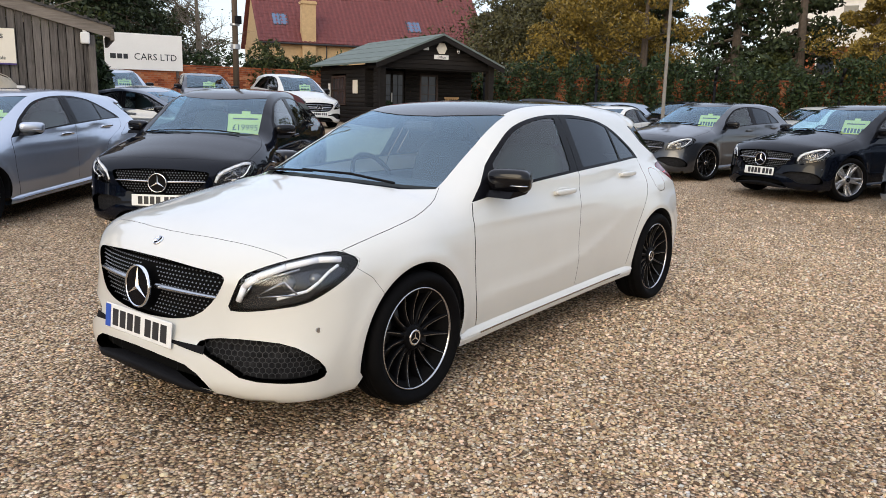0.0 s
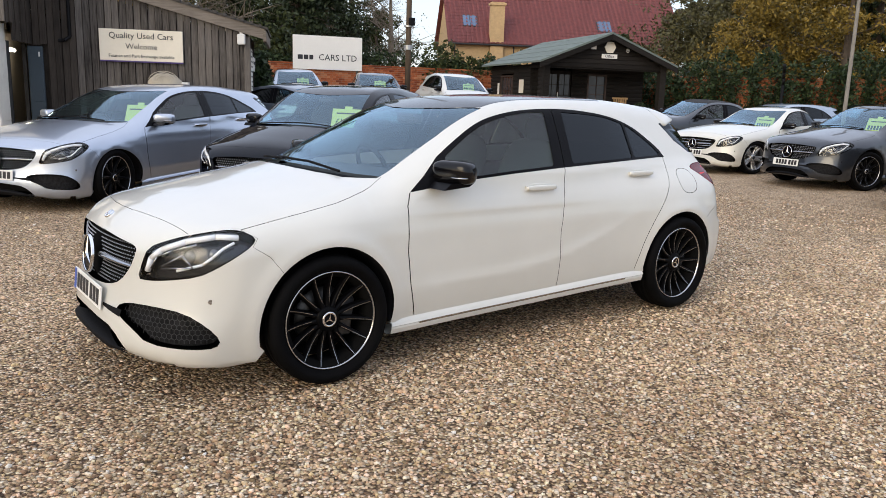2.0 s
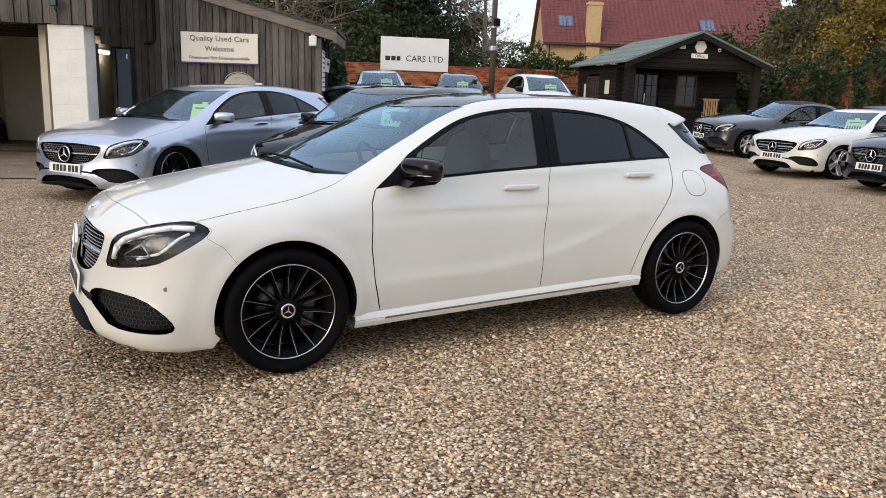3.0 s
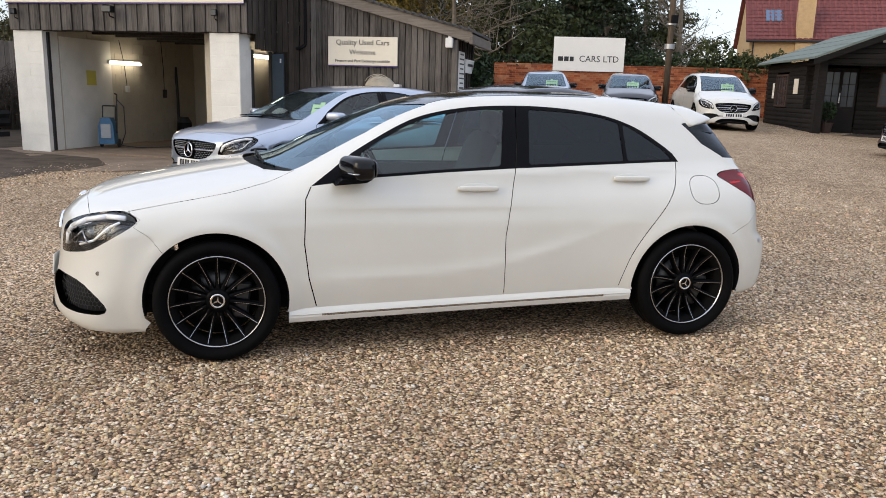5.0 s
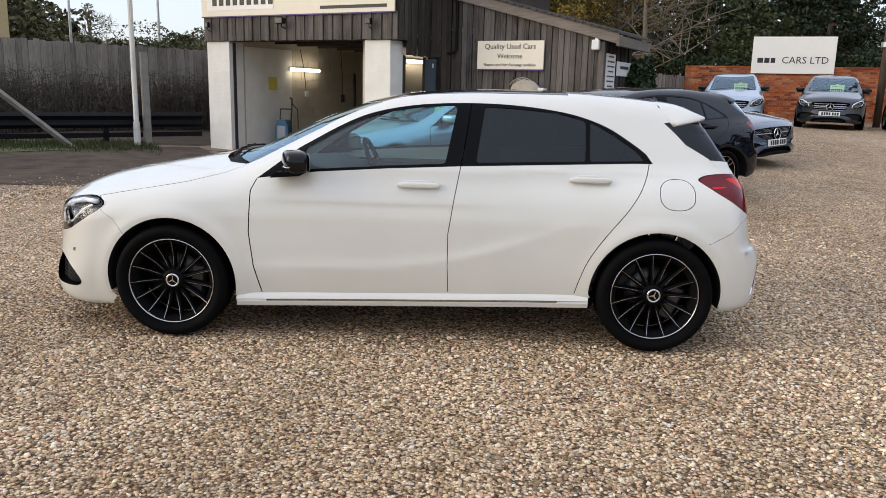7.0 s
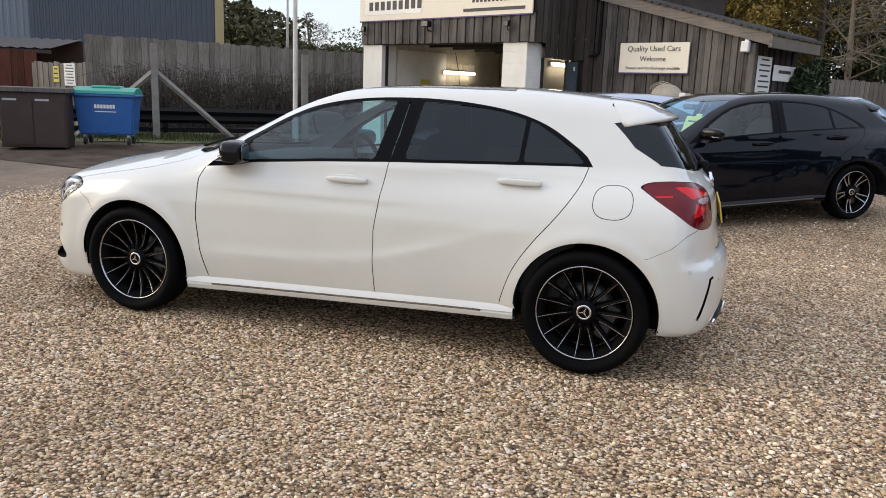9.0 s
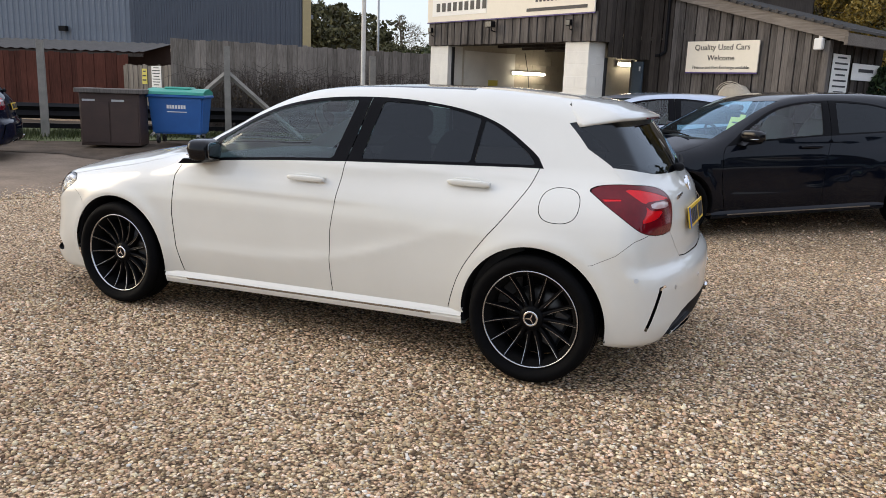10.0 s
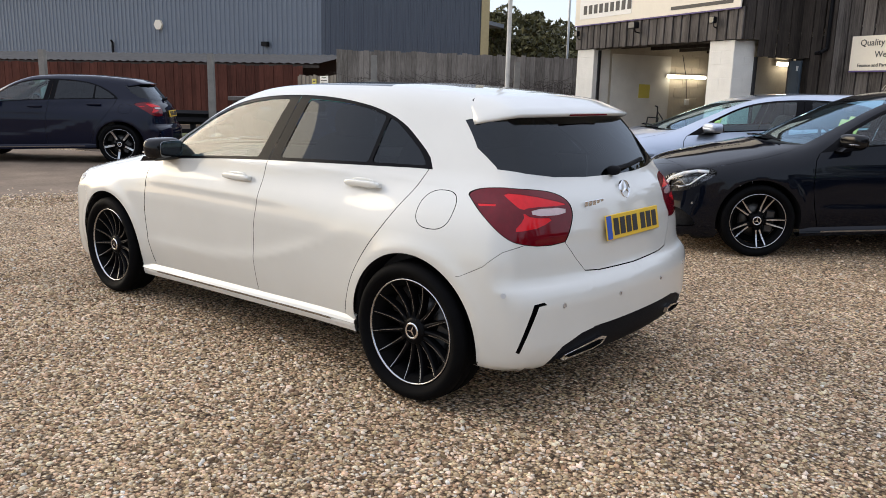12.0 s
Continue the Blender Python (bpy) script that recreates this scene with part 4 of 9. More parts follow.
def build_office():
    o = thing("office_cabin", pose(14.15, 13.85, 0.36) @ Matrix.Rotation(radians(-21.2), 4, "Z"), "black stained log cabin office with a green felt roof and open porch", "cabin", kind="structure")
    W, D, E_, R_ = 4.72, 5.6, 2.26, 3.16
    x0, x1, yf, yb = 0.28, W - 0.28, 1.55, D - 0.2
    log_wall(o, x0, x1, yf, yf, 0.12, 2.3, ((0.75, 1.75, 0.0, 2.05), (2.35, 3.0, 0.95, 1.9)))
    log_wall(o, x0, x0, yf - 1.1, yb, 0.12, 2.2, ((yf + 1.5, yf + 2.7, 0.85, 1.85), (yf - 0.75, yf - 0.1, 0.9, 2.0)), axis="y")
    log_wall(o, x1, x1, yf, yb, 0.12, 2.2, (), axis="y")
    part("inner_back", boxed(x0, x1, yb - 0.1, yb, 0.1, 2.3), "cabin", o)
    part("floor_deck", boxed(x0 - 0.15, x1 + 0.15, 0.15, yb, -0.1, 0.12, 0.01), "plank_dark", o, "dark timber deck")
    for x in (x0, x1):
        part("porch_post", boxed(x - 0.11, x + 0.11, 0.22, 0.44, 0.1, 2.3, 0.01), "cabin", o)
    # gable and roof
    bm = bmesh.new()
    prism(bm, [(x0 - 0.1, 2.05), (x1 + 0.1, 2.05), (x1 + 0.1, 2.28), (W / 2, R_ - 0.12), (x0 - 0.1, 2.28)], 0.28, 0.34)
    part("gable", bm, "cabin", o)
    for k in range(6):
        za = 2.1 + k * 0.14
        half = (R_ - 0.1 - za) / (R_ - 2.2) * (W / 2 - 0.2)
        if half > 0.1:
            part("gable_board", boxed(W / 2 - min(half, 2.2), W / 2 + min(half, 2.2), 0.245, 0.278, za, za + 0.132, 0.008), "cabin", o)
    for s in (-1, 1):
        e = W / 2 + s * (W / 2 + 0.08)
        bm = bmesh.new()
        prism(bm, [(W / 2, R_), (e, E_ - 0.06), (e, E_ + 0.0), (W / 2, R_ + 0.06)], -0.05, D + 0.1)
        part("roof_slope", bm, "felt", o, "green-grey felt")
        bm = bmesh.new()
        prism(bm, [(W / 2, R_ - 0.17), (e, E_ - 0.23), (e, E_ - 0.065), (W / 2, R_ - 0.004)], -0.05, -0.02)
        part("bargeboard", bm, "cabin", o)
        for k in range(4):
            t0 = 0.12 + k * 0.24
            xx, zz = W / 2 + (e - W / 2) * t0, R_ + 0.063 + (E_ - R_ - 0.06) * t0
            part("felt_lap", boxed(xx - 0.012, xx + 0.012, -0.05, D + 0.1, zz - 0.01, zz + 0.004), "felt", o)
    # door and windows
    door = part("door", boxed(0.78, 1.72, yf - 0.02, yf + 0.02, 0.12, 2.02), "cabin", o, "black stained double door")
    for xx in (0.84, 1.30):
        pn = part("pane", boxed(xx, xx + 0.36, yf - 0.03, yf - 0.022, 0.9, 1.9), "window_dark", door)
        part("glazing_bar", boxed(xx + 0.17, xx + 0.19, yf - 0.04, yf - 0.031, 0.9, 1.9), "cabin", pn)
        for zz in (1.2, 1.55):
            part("glazing_bar", boxed(xx, xx + 0.36, yf - 0.04, yf - 0.031, zz, zz + 0.02), "cabin", pn)
    part("door_handle", boxed(1.235, 1.26, yf - 0.07, yf - 0.03, 1.0, 1.3, 0.006), "lens_white", door, "pale handle")
    def window(nm, m, w, h, cols, rows):
        f = new(nm)
        f.parent = o
        f.matrix_basis = m
        part("pane", boxed(0, w, 0.0, 0.01, 0, h), "window_dark", f)
        for a0, a1, b0, b1 in ((-0.06, 0, -0.06, h + 0.06), (w, w + 0.06, -0.06, h + 0.06), (0, w, -0.06, 0), (0, w, h, h + 0.06)):
            part("frame", boxed(a0, a1, -0.05, 0.02, b0, b1), "window_wood", f)
        for k in range(1, cols):
            part("glazing_bar", boxed(w * k / cols - 0.012, w * k / cols + 0.012, -0.02, -0.002, 0, h), "window_wood", f)
        for k in range(1, rows):
            part("glazing_bar", boxed(0, w, -0.024, -0.003, h * k / rows - 0.012, h * k / rows + 0.012), "window_wood", f)
        return f
    M["window_wood"] = plain("brown_stained_frame", (0.045, 0.026, 0.018), 0.6, vary=0.2)
    window("front_window", pose(2.38, yf - 0.02, 0.98), 0.6, 0.9, 2, 3)
    window("side_window", pose(x0 - 0.03, yf + 2.67, 0.9, 0, 0, -90), 1.1, 0.9, 4, 2)
    part("side_notice", boxed(x0 - 0.085, x0 - 0.07, yf + 0.45, yf + 0.85, 1.25, 1.7), "sign_cream", o, "framed cream notice")
    part("side_notice", boxed(x0 - 0.085, x0 - 0.07, yf + 2.85, yf + 3.02, 1.1, 1.6), "sign_white", o, "narrow white notice")
    return o


office = build_office()
OFF = office.matrix_world.copy()
office_sign = board_sign("office_sign", OFF @ pose(2.42, 0.23, 2.48), 0.55, 0.14, "sign_white", "small white office name board under the gable", None, 0.02)
lettering("wording", "Office", 0.13, "ink", office_sign, pose(0, -0.024, 0) @ UPRIGHT)
crest = thing("gable_plaque", OFF @ pose(2.42, 0.22, 2.76), "cream hexagonal plaque on the cabin gable", "plaque")
bm = bmesh.new()
prism(bm, [(0.2 * math.cos(radians(60 * k)), 0.2 * math.sin(radians(60 * k))) for k in range(6)], -0.03, 0.0)
part("disc", bm, "sign_cream", crest)
notice("alarm_box", OFF @ pose(1.85, 0.24, 2.78), 0.2, 0.2, "white and blue alarm box on the gable", 1)
camera_dome = thing("security_camera", OFF @ pose(3.05, 0.18, 2.70), "white bullet security camera on the gable", "security camera")
part("body", rod(bmesh.new(), (0, 0, 0), (-0.08, -0.14, -0.04), 0.05, 0.045, 12), "lens_white", camera_dome)
part("lens", rod(bmesh.new(), (-0.08, -0.14, -0.04), (-0.085, -0.15, -0.043), 0.03, 0.03, 12), "ink", camera_dome)
part("mount", rod(bmesh.new(), (0, 0, 0), (0, 0.06, 0.03), 0.03, 0.03, 10), "lens_white", camera_dome)


def garden_chair(m):
    c = thing("garden_chair", m, "pale timber folding chair on the porch", "chair")
    for x in (-0.25, 0.25):
        part("leg", rod(bmesh.new(), (x, -0.25, 0), (x, 0.2, 0.55), 0.022, 0.022, 6), "teak", c)
        part("leg", rod(bmesh.new(), (x, 0.28, 0), (x, -0.2, 0.5), 0.022, 0.022, 6), "teak", c)
        part("arm", boxed(x - 0.03, x + 0.03, -0.28, 0.25, 0.60, 0.63, 0.006), "teak", c)
    for k in range(6):
        part("seat_slat", boxed(-0.24, 0.24, -0.25 + k * 0.08, -0.19 + k * 0.08, 0.42, 0.44), "teak", c)
        part("back_slat", boxed(-0.22 + k * 0.076, -0.165 + k * 0.076, 0.22 + 0.0, 0.245, 0.45, 1.05), "teak", c)
    part("back_rail", boxed(-0.26, 0.26, 0.215, 0.255, 1.02, 1.08), "teak", c)
    return c


M["teak"] = weathered_wood("bleached_teak", (0.20, 0.12, 0.055), (0.48, 0.32, 0.17))
garden_chair(OFF @ pose(3.35, 1.0, 0.12, 0, 0, -25))


def leaf_ball(rng, n, centre, radii, size, flat=0.0):
    """Small leaf quads scattered in an uneven shell."""
    d = rng.normal(size=(n, 3))
    d /= np.linalg.norm(d, axis=1)[:, None]
    r = rng.uniform(0.55, 1.0, n) ** 0.5
    c = d * r[:, None] * np.array(radii) + np.array(centre)
    u = rng.normal(size=(n, 3))
    u /= np.linalg.norm(u, axis=1)[:, None]
    v = np.cross(u, rng.normal(size=(n, 3)))
    v /= np.linalg.norm(v, axis=1)[:, None] + 1e-9
    s = size * rng.uniform(0.6, 1.3, n)[:, None]
    quad = np.stack([c - u * s, c + v * s * 0.5, c + u * s, c - v * s * 0.5], 1)
    return quad.reshape(-1, 3)


def leaf_mesh(name, clouds, material, parent=None, label=""):
    verts = np.concatenate(clouds)
    n = len(verts) // 4
    me = bpy.data.meshes.new(name)
    me.vertices.add(len(verts))
    me.vertices.foreach_set("co", verts.astype(np.float32).ravel())
    me.loops.add(n * 4)
    me.loops.foreach_set("vertex_index", np.arange(n * 4, dtype=np.int32))
    me.polygons.add(n)
    me.polygons.foreach_set("loop_start", np.arange(0, n * 4, 4, dtype=np.int32))
    me.update(calc_edges=True)
    me.materials.append(M[material])
    ob = new(name, me)
    if parent is not None:
        ob.parent = parent
    if label:
        tagged(ob, label)
    return ob


def shrub_pot(m):
    p = thing("potted_shrub", m, "clipped round shrub in a dark pot on the porch", "pot plant", "porch shrubs")
    part("pot", rod(bmesh.new(), (0, 0, 0), (0, 0, 0.32), 0.14, 0.2, 16), "brown_box", p)
    part("stem", rod(bmesh.new(), (0, 0, 0.3), (0, 0, 0.5), 0.02, 0.02, 6), "bark", p)
    leaf_mesh("foliage", [leaf_ball(np.random.default_rng(4), 1400, (0, 0, 0.66), (0.27, 0.27, 0.27), 0.03)], "leaf_ivy", p)
    return p


shrub_pot(OFF @ pose(0.75, 0.9, 0.12))
shrub_pot(OFF @ pose(3.95, 0.75, 0.12))


# ---- house behind ----
def build_house():
    m = pose(28.6, 37.45, 0.6) @ Matrix.Rotation(radians(-28.5), 4, "Z")
    h = thing("house", m, "buff brick cottage with a dark red tiled roof", "house", kind="structure")
    L, D, ev, rg = 16.0, 6.6, 4.45, 8.3
    part("front_wall", boxed(0, L, 0, 0.25, 0, ev), "cream_brick", h)
    part("back_wall", boxed(0, L, D - 0.25, D, 0, ev), "cream_brick", h)
    for x in (0, L - 0.25):
        bm = bmesh.new()
        prism(bm, [(0.25, 0), (D - 0.25, 0), (D - 0.25, ev), (D / 2, rg - 0.2), (0.25, ev)], x, x + 0.25, "x")
        part("gable_wall", bm, "cream_brick", h)
    for s, y0 in ((1, -0.3), (-1, D + 0.3)):
        bm = bmesh.new()
        prism(bm, [(y0, ev - 0.25), (D / 2, rg - 0.05), (D / 2, rg + 0.1), (y0, ev - 0.1)], -0.25, L + 0.25, "x")
        part("roof_slope", bm, "roof_tile", h, "dark red pantile roof")
        if s == 1:
            nrow, ncol = 18, 52
            slope = math.atan2(rg - ev + 0.2, D / 2 + 0.3)
            length = math.hypot(rg - ev + 0.2, D / 2 + 0.3)
            vs, fs = [], []
            for r in range(nrow):
                for c in range(ncol):
                    xa, xb = -0.25 + c * (L + 0.5) / ncol, -0.25 + (c + 1) * (L + 0.5) / ncol
                    for xx, dz in ((xa, 0.0), (xa + (xb - xa) * 0.35, 0.05), (xb - 0.01, 0.01)):
                        for d0, dd in ((r * length / nrow, 0.035), ((r + 1) * length / nrow, 0.005)):
                            y = y0 + d0 * math.cos(slope) - (dz + dd) * math.sin(slope)
                            z = ev - 0.1 + d0 * math.sin(slope) + (dz + dd) * math.cos(slope)
                            vs.append((xx, y, z))
                    o = len(vs) - 6
                    fs += [(o, o + 2, o + 3, o + 1), (o + 2, o + 4, o + 5, o + 3)]
            tagged(raw("roof_tiles", vs, fs, "roof_tile", h), kind="stuff")
    part("ridge_tiles", rod(bmesh.new(), (-0.25, D / 2, rg + 0.1), (L + 0.25, D / 2, rg + 0.1), 0.12, 0.12, 8), "roof_tile", h)
    ch = part("chimney", boxed(2.55, 3.45, -0.28, 0.32, 0, 7.0), "cream_brick", h, "buff brick chimney on the front wall")
    part("chimney_cap", boxed(2.48, 3.52, -0.35, 0.39, 6.8, 6.95), "cream_brick", ch)
    for x in (0.9, 10.3):
        sl = math.atan2(rg - ev + 0.2, D / 2 + 0.3)
        f = new("skylight")
        f.parent = h
        f.matrix_basis = pose(x, 0.75, ev + 0.98) @ Matrix.Rotation(sl, 4, "X")
        part("frame", boxed(-0.08, 1.0, -0.05, 1.05, 0.0, 0.12), "ink", f, "dark frame")
        part("pane", boxed(0.0, 0.44, 0.03, 0.97, 0.121, 0.13), "skylight", f)
        part("pane", boxed(0.48, 0.92, 0.03, 0.97, 0.121, 0.13), "skylight", f)
    w = new("gable_window")
    w.parent = h
    w.matrix_basis = pose(-0.02, 2.6, 2.2)
    part("pane", boxed(-0.02, 0.0, 0, 0.8, 0, 1.2), "window_dark", w)
    part("frame", boxed(-0.04, -0.021, -0.06, 0, -0.06, 1.26), "ink", w)
    part("frame", boxed(-0.04, -0.021, 0.8, 0.86, -0.06, 1.26), "ink", w)
    part("mullion", boxed(-0.04, -0.021, 0.37, 0.43, 0, 1.2), "ink", w)
    part("gutter", rod(bmesh.new(), (-0.25, -0.36, ev - 0.18), (L + 0.25, -0.36, ev - 0.18), 0.06, 0.06, 8), "ink", h)
    part("downpipe", rod(bmesh.new(), (0.2, -0.08, 0), (0.2, -0.08, ev - 0.15), 0.04, 0.04, 8), "ink", h)
    part("downpipe", rod(bmesh.new(), (4.2, -0.08, 0), (4.2, -0.08, ev - 0.15), 0.04, 0.04, 8), "ink", h)
    return h


build_house()


def far_house(m, label, L, D, ev, rg, wall):
    h = thing("far_house", m, label, "house", kind="structure")
    part("wall", boxed(0, L, 0, D, 0, ev), wall, h)
    bm = bmesh.new()
    prism(bm, [(-0.2, ev), (D / 2, rg), (D + 0.2, ev)], -0.2, L + 0.2, "x")
    part("roof", bm, "roof_tile", h)
    for k in range(3):
        w = new("window")
        w.parent = h
        w.matrix_basis = pose(1.0 + k * L / 3.2, -0.02, ev - 1.6)
        part("pane", boxed(0, 0.9, -0.02, 0, 0, 1.1), "window_dark", w)
        part("frame", boxed(-0.08, 0.98, -0.01, 0.01, -0.08, 1.18), "lens_white", w)
    return h


far_house(pose(55, 14, 0.5, 0, 0, -75), "white rendered house seen through the trees", 12, 7, 8.5, 9.0, "white_block")
far_house(pose(44, 9, 0.5, 0, 0, -68), "red brick outbuilding seen behind the trees", 10, 7, 4.4, 4.7, "brick")


# ---- metal-clad warehouse ----
def ribs(parent, length, pitch, outline, high, material):
    """Folded cladding ribs, each a piece of its own on one shared mesh."""
    vs = [(x, y, z) for x, y in outline for z in (0, high)]
    first = raw("rib", vs, [(2 * j, 2 * j + 2, 2 * j + 3, 2 * j + 1) for j in range(len(outline) - 1)], material, parent)
    for k in range(1, int(length / pitch)):
        ob = new("rib", first.data)
        ob.parent = parent
        ob.location.x = k * pitch


def build_warehouse():
    m, n = run((-46.0, 12.5), (-22.3, 19.2))
    w = thing("warehouse", m, "large grey-blue metal-clad industrial shed", "warehouse", kind="structure")
    H = 5.6
    part("long_wall", boxed(0, n, 0.06, 0.3, 0, H), "cladding", w)
    pitch = 0.26
    ribs(w, n, pitch, ((0.0, 0.055), (0.13, 0.055), (0.16, 0.02), (0.23, 0.02), (0.26, 0.055)), H, "cladding")
    m2, n2 = run((-22.3, 19.2), (-17.3, 24.0))
    end = new("end_wall")
    end.parent = w
    end.matrix_basis = m.inverted() @ m2
    # the end wall takes a darker cladding colour than the long wall
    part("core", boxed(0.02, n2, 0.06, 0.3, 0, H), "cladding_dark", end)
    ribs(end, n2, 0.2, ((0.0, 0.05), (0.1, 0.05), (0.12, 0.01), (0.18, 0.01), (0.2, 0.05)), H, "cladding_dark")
    part("corner_trim", boxed(n2 - 0.1, n2 + 0.25, -0.02, 0.4, 0, H), "trim_buff", end, "buff corner trim")
    part("eaves", rod(bmesh.new(), (0, 0.2, H), (n2 + 0.3, 0.2, H), 0.22, 0.22, 10), "cladding_dark", end)
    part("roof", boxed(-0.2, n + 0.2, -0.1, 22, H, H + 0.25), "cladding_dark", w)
    part("floodlight", boxed(n - 3.0, n - 2.7, -0.2, 0.0, 3.1, 3.3), "black_rail", w)
    part("siren_box", rod(bmesh.new(), (n - 9.0, 0.0, 4.1), (n - 9.0, -0.1, 4.1), 0.25, 0.25, 6), "sign_cream", w, "buff hexagonal siren box")
    part("vent_pipe", tube(bmesh.new(), [(n - 12, -0.05, 1.6), (n - 12, -0.05, 3.3), (n - 12, -0.15, 3.4)], 0.05), "black_rail", w)
    return w


M["trim_buff"] = plain("buff_trim", (0.36, 0.29, 0.15), 0.6, vary=0.1)
build_warehouse()


def lean_to():
    m, n = run((-33.0, 5.6), (-15.5, 13.2))
    s = thing("lean_to_roof", m, "low corrugated lean-to roof behind the red fence", "roof", kind="structure")
    vs, fs = [], []
    k = int(n / 0.08)
    for i in range(k + 1):
        z = 0.02 * math.sin(i * math.pi / 2)
        vs += [(i * 0.08, 0.0, 2.12 + z), (i * 0.08, 2.6, 2.5 + z)]
    fs = [(2 * i, 2 * i + 2, 2 * i + 3, 2 * i + 1) for i in range(k)]
    raw("sheet", vs, fs, "roof_dark", s)
    part("support_wall", boxed(0, n, 2.5, 2.6, 0, 2.45), "brown_box", s)
    part("fascia_board", boxed(0, n, -0.03, -0.002, 1.98, 2.08), "plank_dark", s)
    return s


lean_to()

# ---- plants ----
def tree(name, m, height, spread, material, label, seed, trunk_r=0.16, leaves=6000, size=0.16, conifer=False, bare=False, crown_from=0.2):
    t = thing(name, m, label, "tree")
    rng = np.random.default_rng(seed)
    bm = bmesh.new()
    lean = rng.normal(size=2) * 0.03 * height
    top = Vector((lean[0], lean[1], height * (0.95 if conifer else 0.75)))
    rod(bm, (0, 0, -0.3), top * 0.5, trunk_r, trunk_r * 0.65, 9)
    rod(bm, top * 0.5, top, trunk_r * 0.65, trunk_r * 0.15, 8)
    clouds = []
    limbs = 70 if conifer else 19
    for k in range(limbs):
        f = crown_from + (1 - crown_from) * (k + rng.uniform(0, 1)) / limbs
        base = top * min(1.0, f)
        a = rng.uniform(0, 2 * math.pi)
        if conifer:
            reach = spread * (1.05 - f) * rng.uniform(0.75, 1.15) + 0.25
            tip = base + Vector((math.cos(a) * reach, math.sin(a) * reach, -0.30 * reach))
        else:
            reach = spread * math.sin(math.pi * min(0.95, 0.25 + 0.7 * f)) * rng.uniform(0.55, 1.05)
            tip = base + Vector((math.cos(a) * reach, math.sin(a) * reach, rng.uniform(0.15, 0.6) * reach))
        rod(bm, base, tip, trunk_r * 0.3 * (1.1 - 0.6 * f), 0.012, 5)
        for _ in range(3 if not bare else 9):
            q = base.lerp(tip, rng.uniform(0.35, 1.0))
            d = Vector(rng.normal(size=3))
            d.z = abs(d.z) * 0.8
            end = q + d.normalized() * reach * (0.35 if not bare else 0.6)
            rod(bm, q, end, 0.022 if bare else 0.014, 0.005, 4)
            if bare:
                for _ in range(3):
                    d2 = (d.normalized() + Vector(rng.normal(size=3)) * 0.7).normalized()
                    rod(bm, q.lerp(end, 0.6), q.lerp(end, 0.6) + d2 * reach * 0.35, 0.01, 0.003, 3)
        if leaves:
            per = leaves // (limbs * 3)
            for g in (0.5, 0.78, 1.0):
                c = base.lerp(tip, g) + Vector(rng.normal(size=3)) * 0.12 * reach
                rad = max(0.35, reach * (0.42 if not conifer else 0.40)) * rng.uniform(0.75, 1.25)
                clouds.append(leaf_ball(rng, per, c, (rad, rad, rad * (0.62 if not conifer else 0.42)), size))
    part("trunk", bm, "birch" if bare else "bark", t)
    if clouds:
        leaf_mesh("crown", clouds, material, t)
    return t


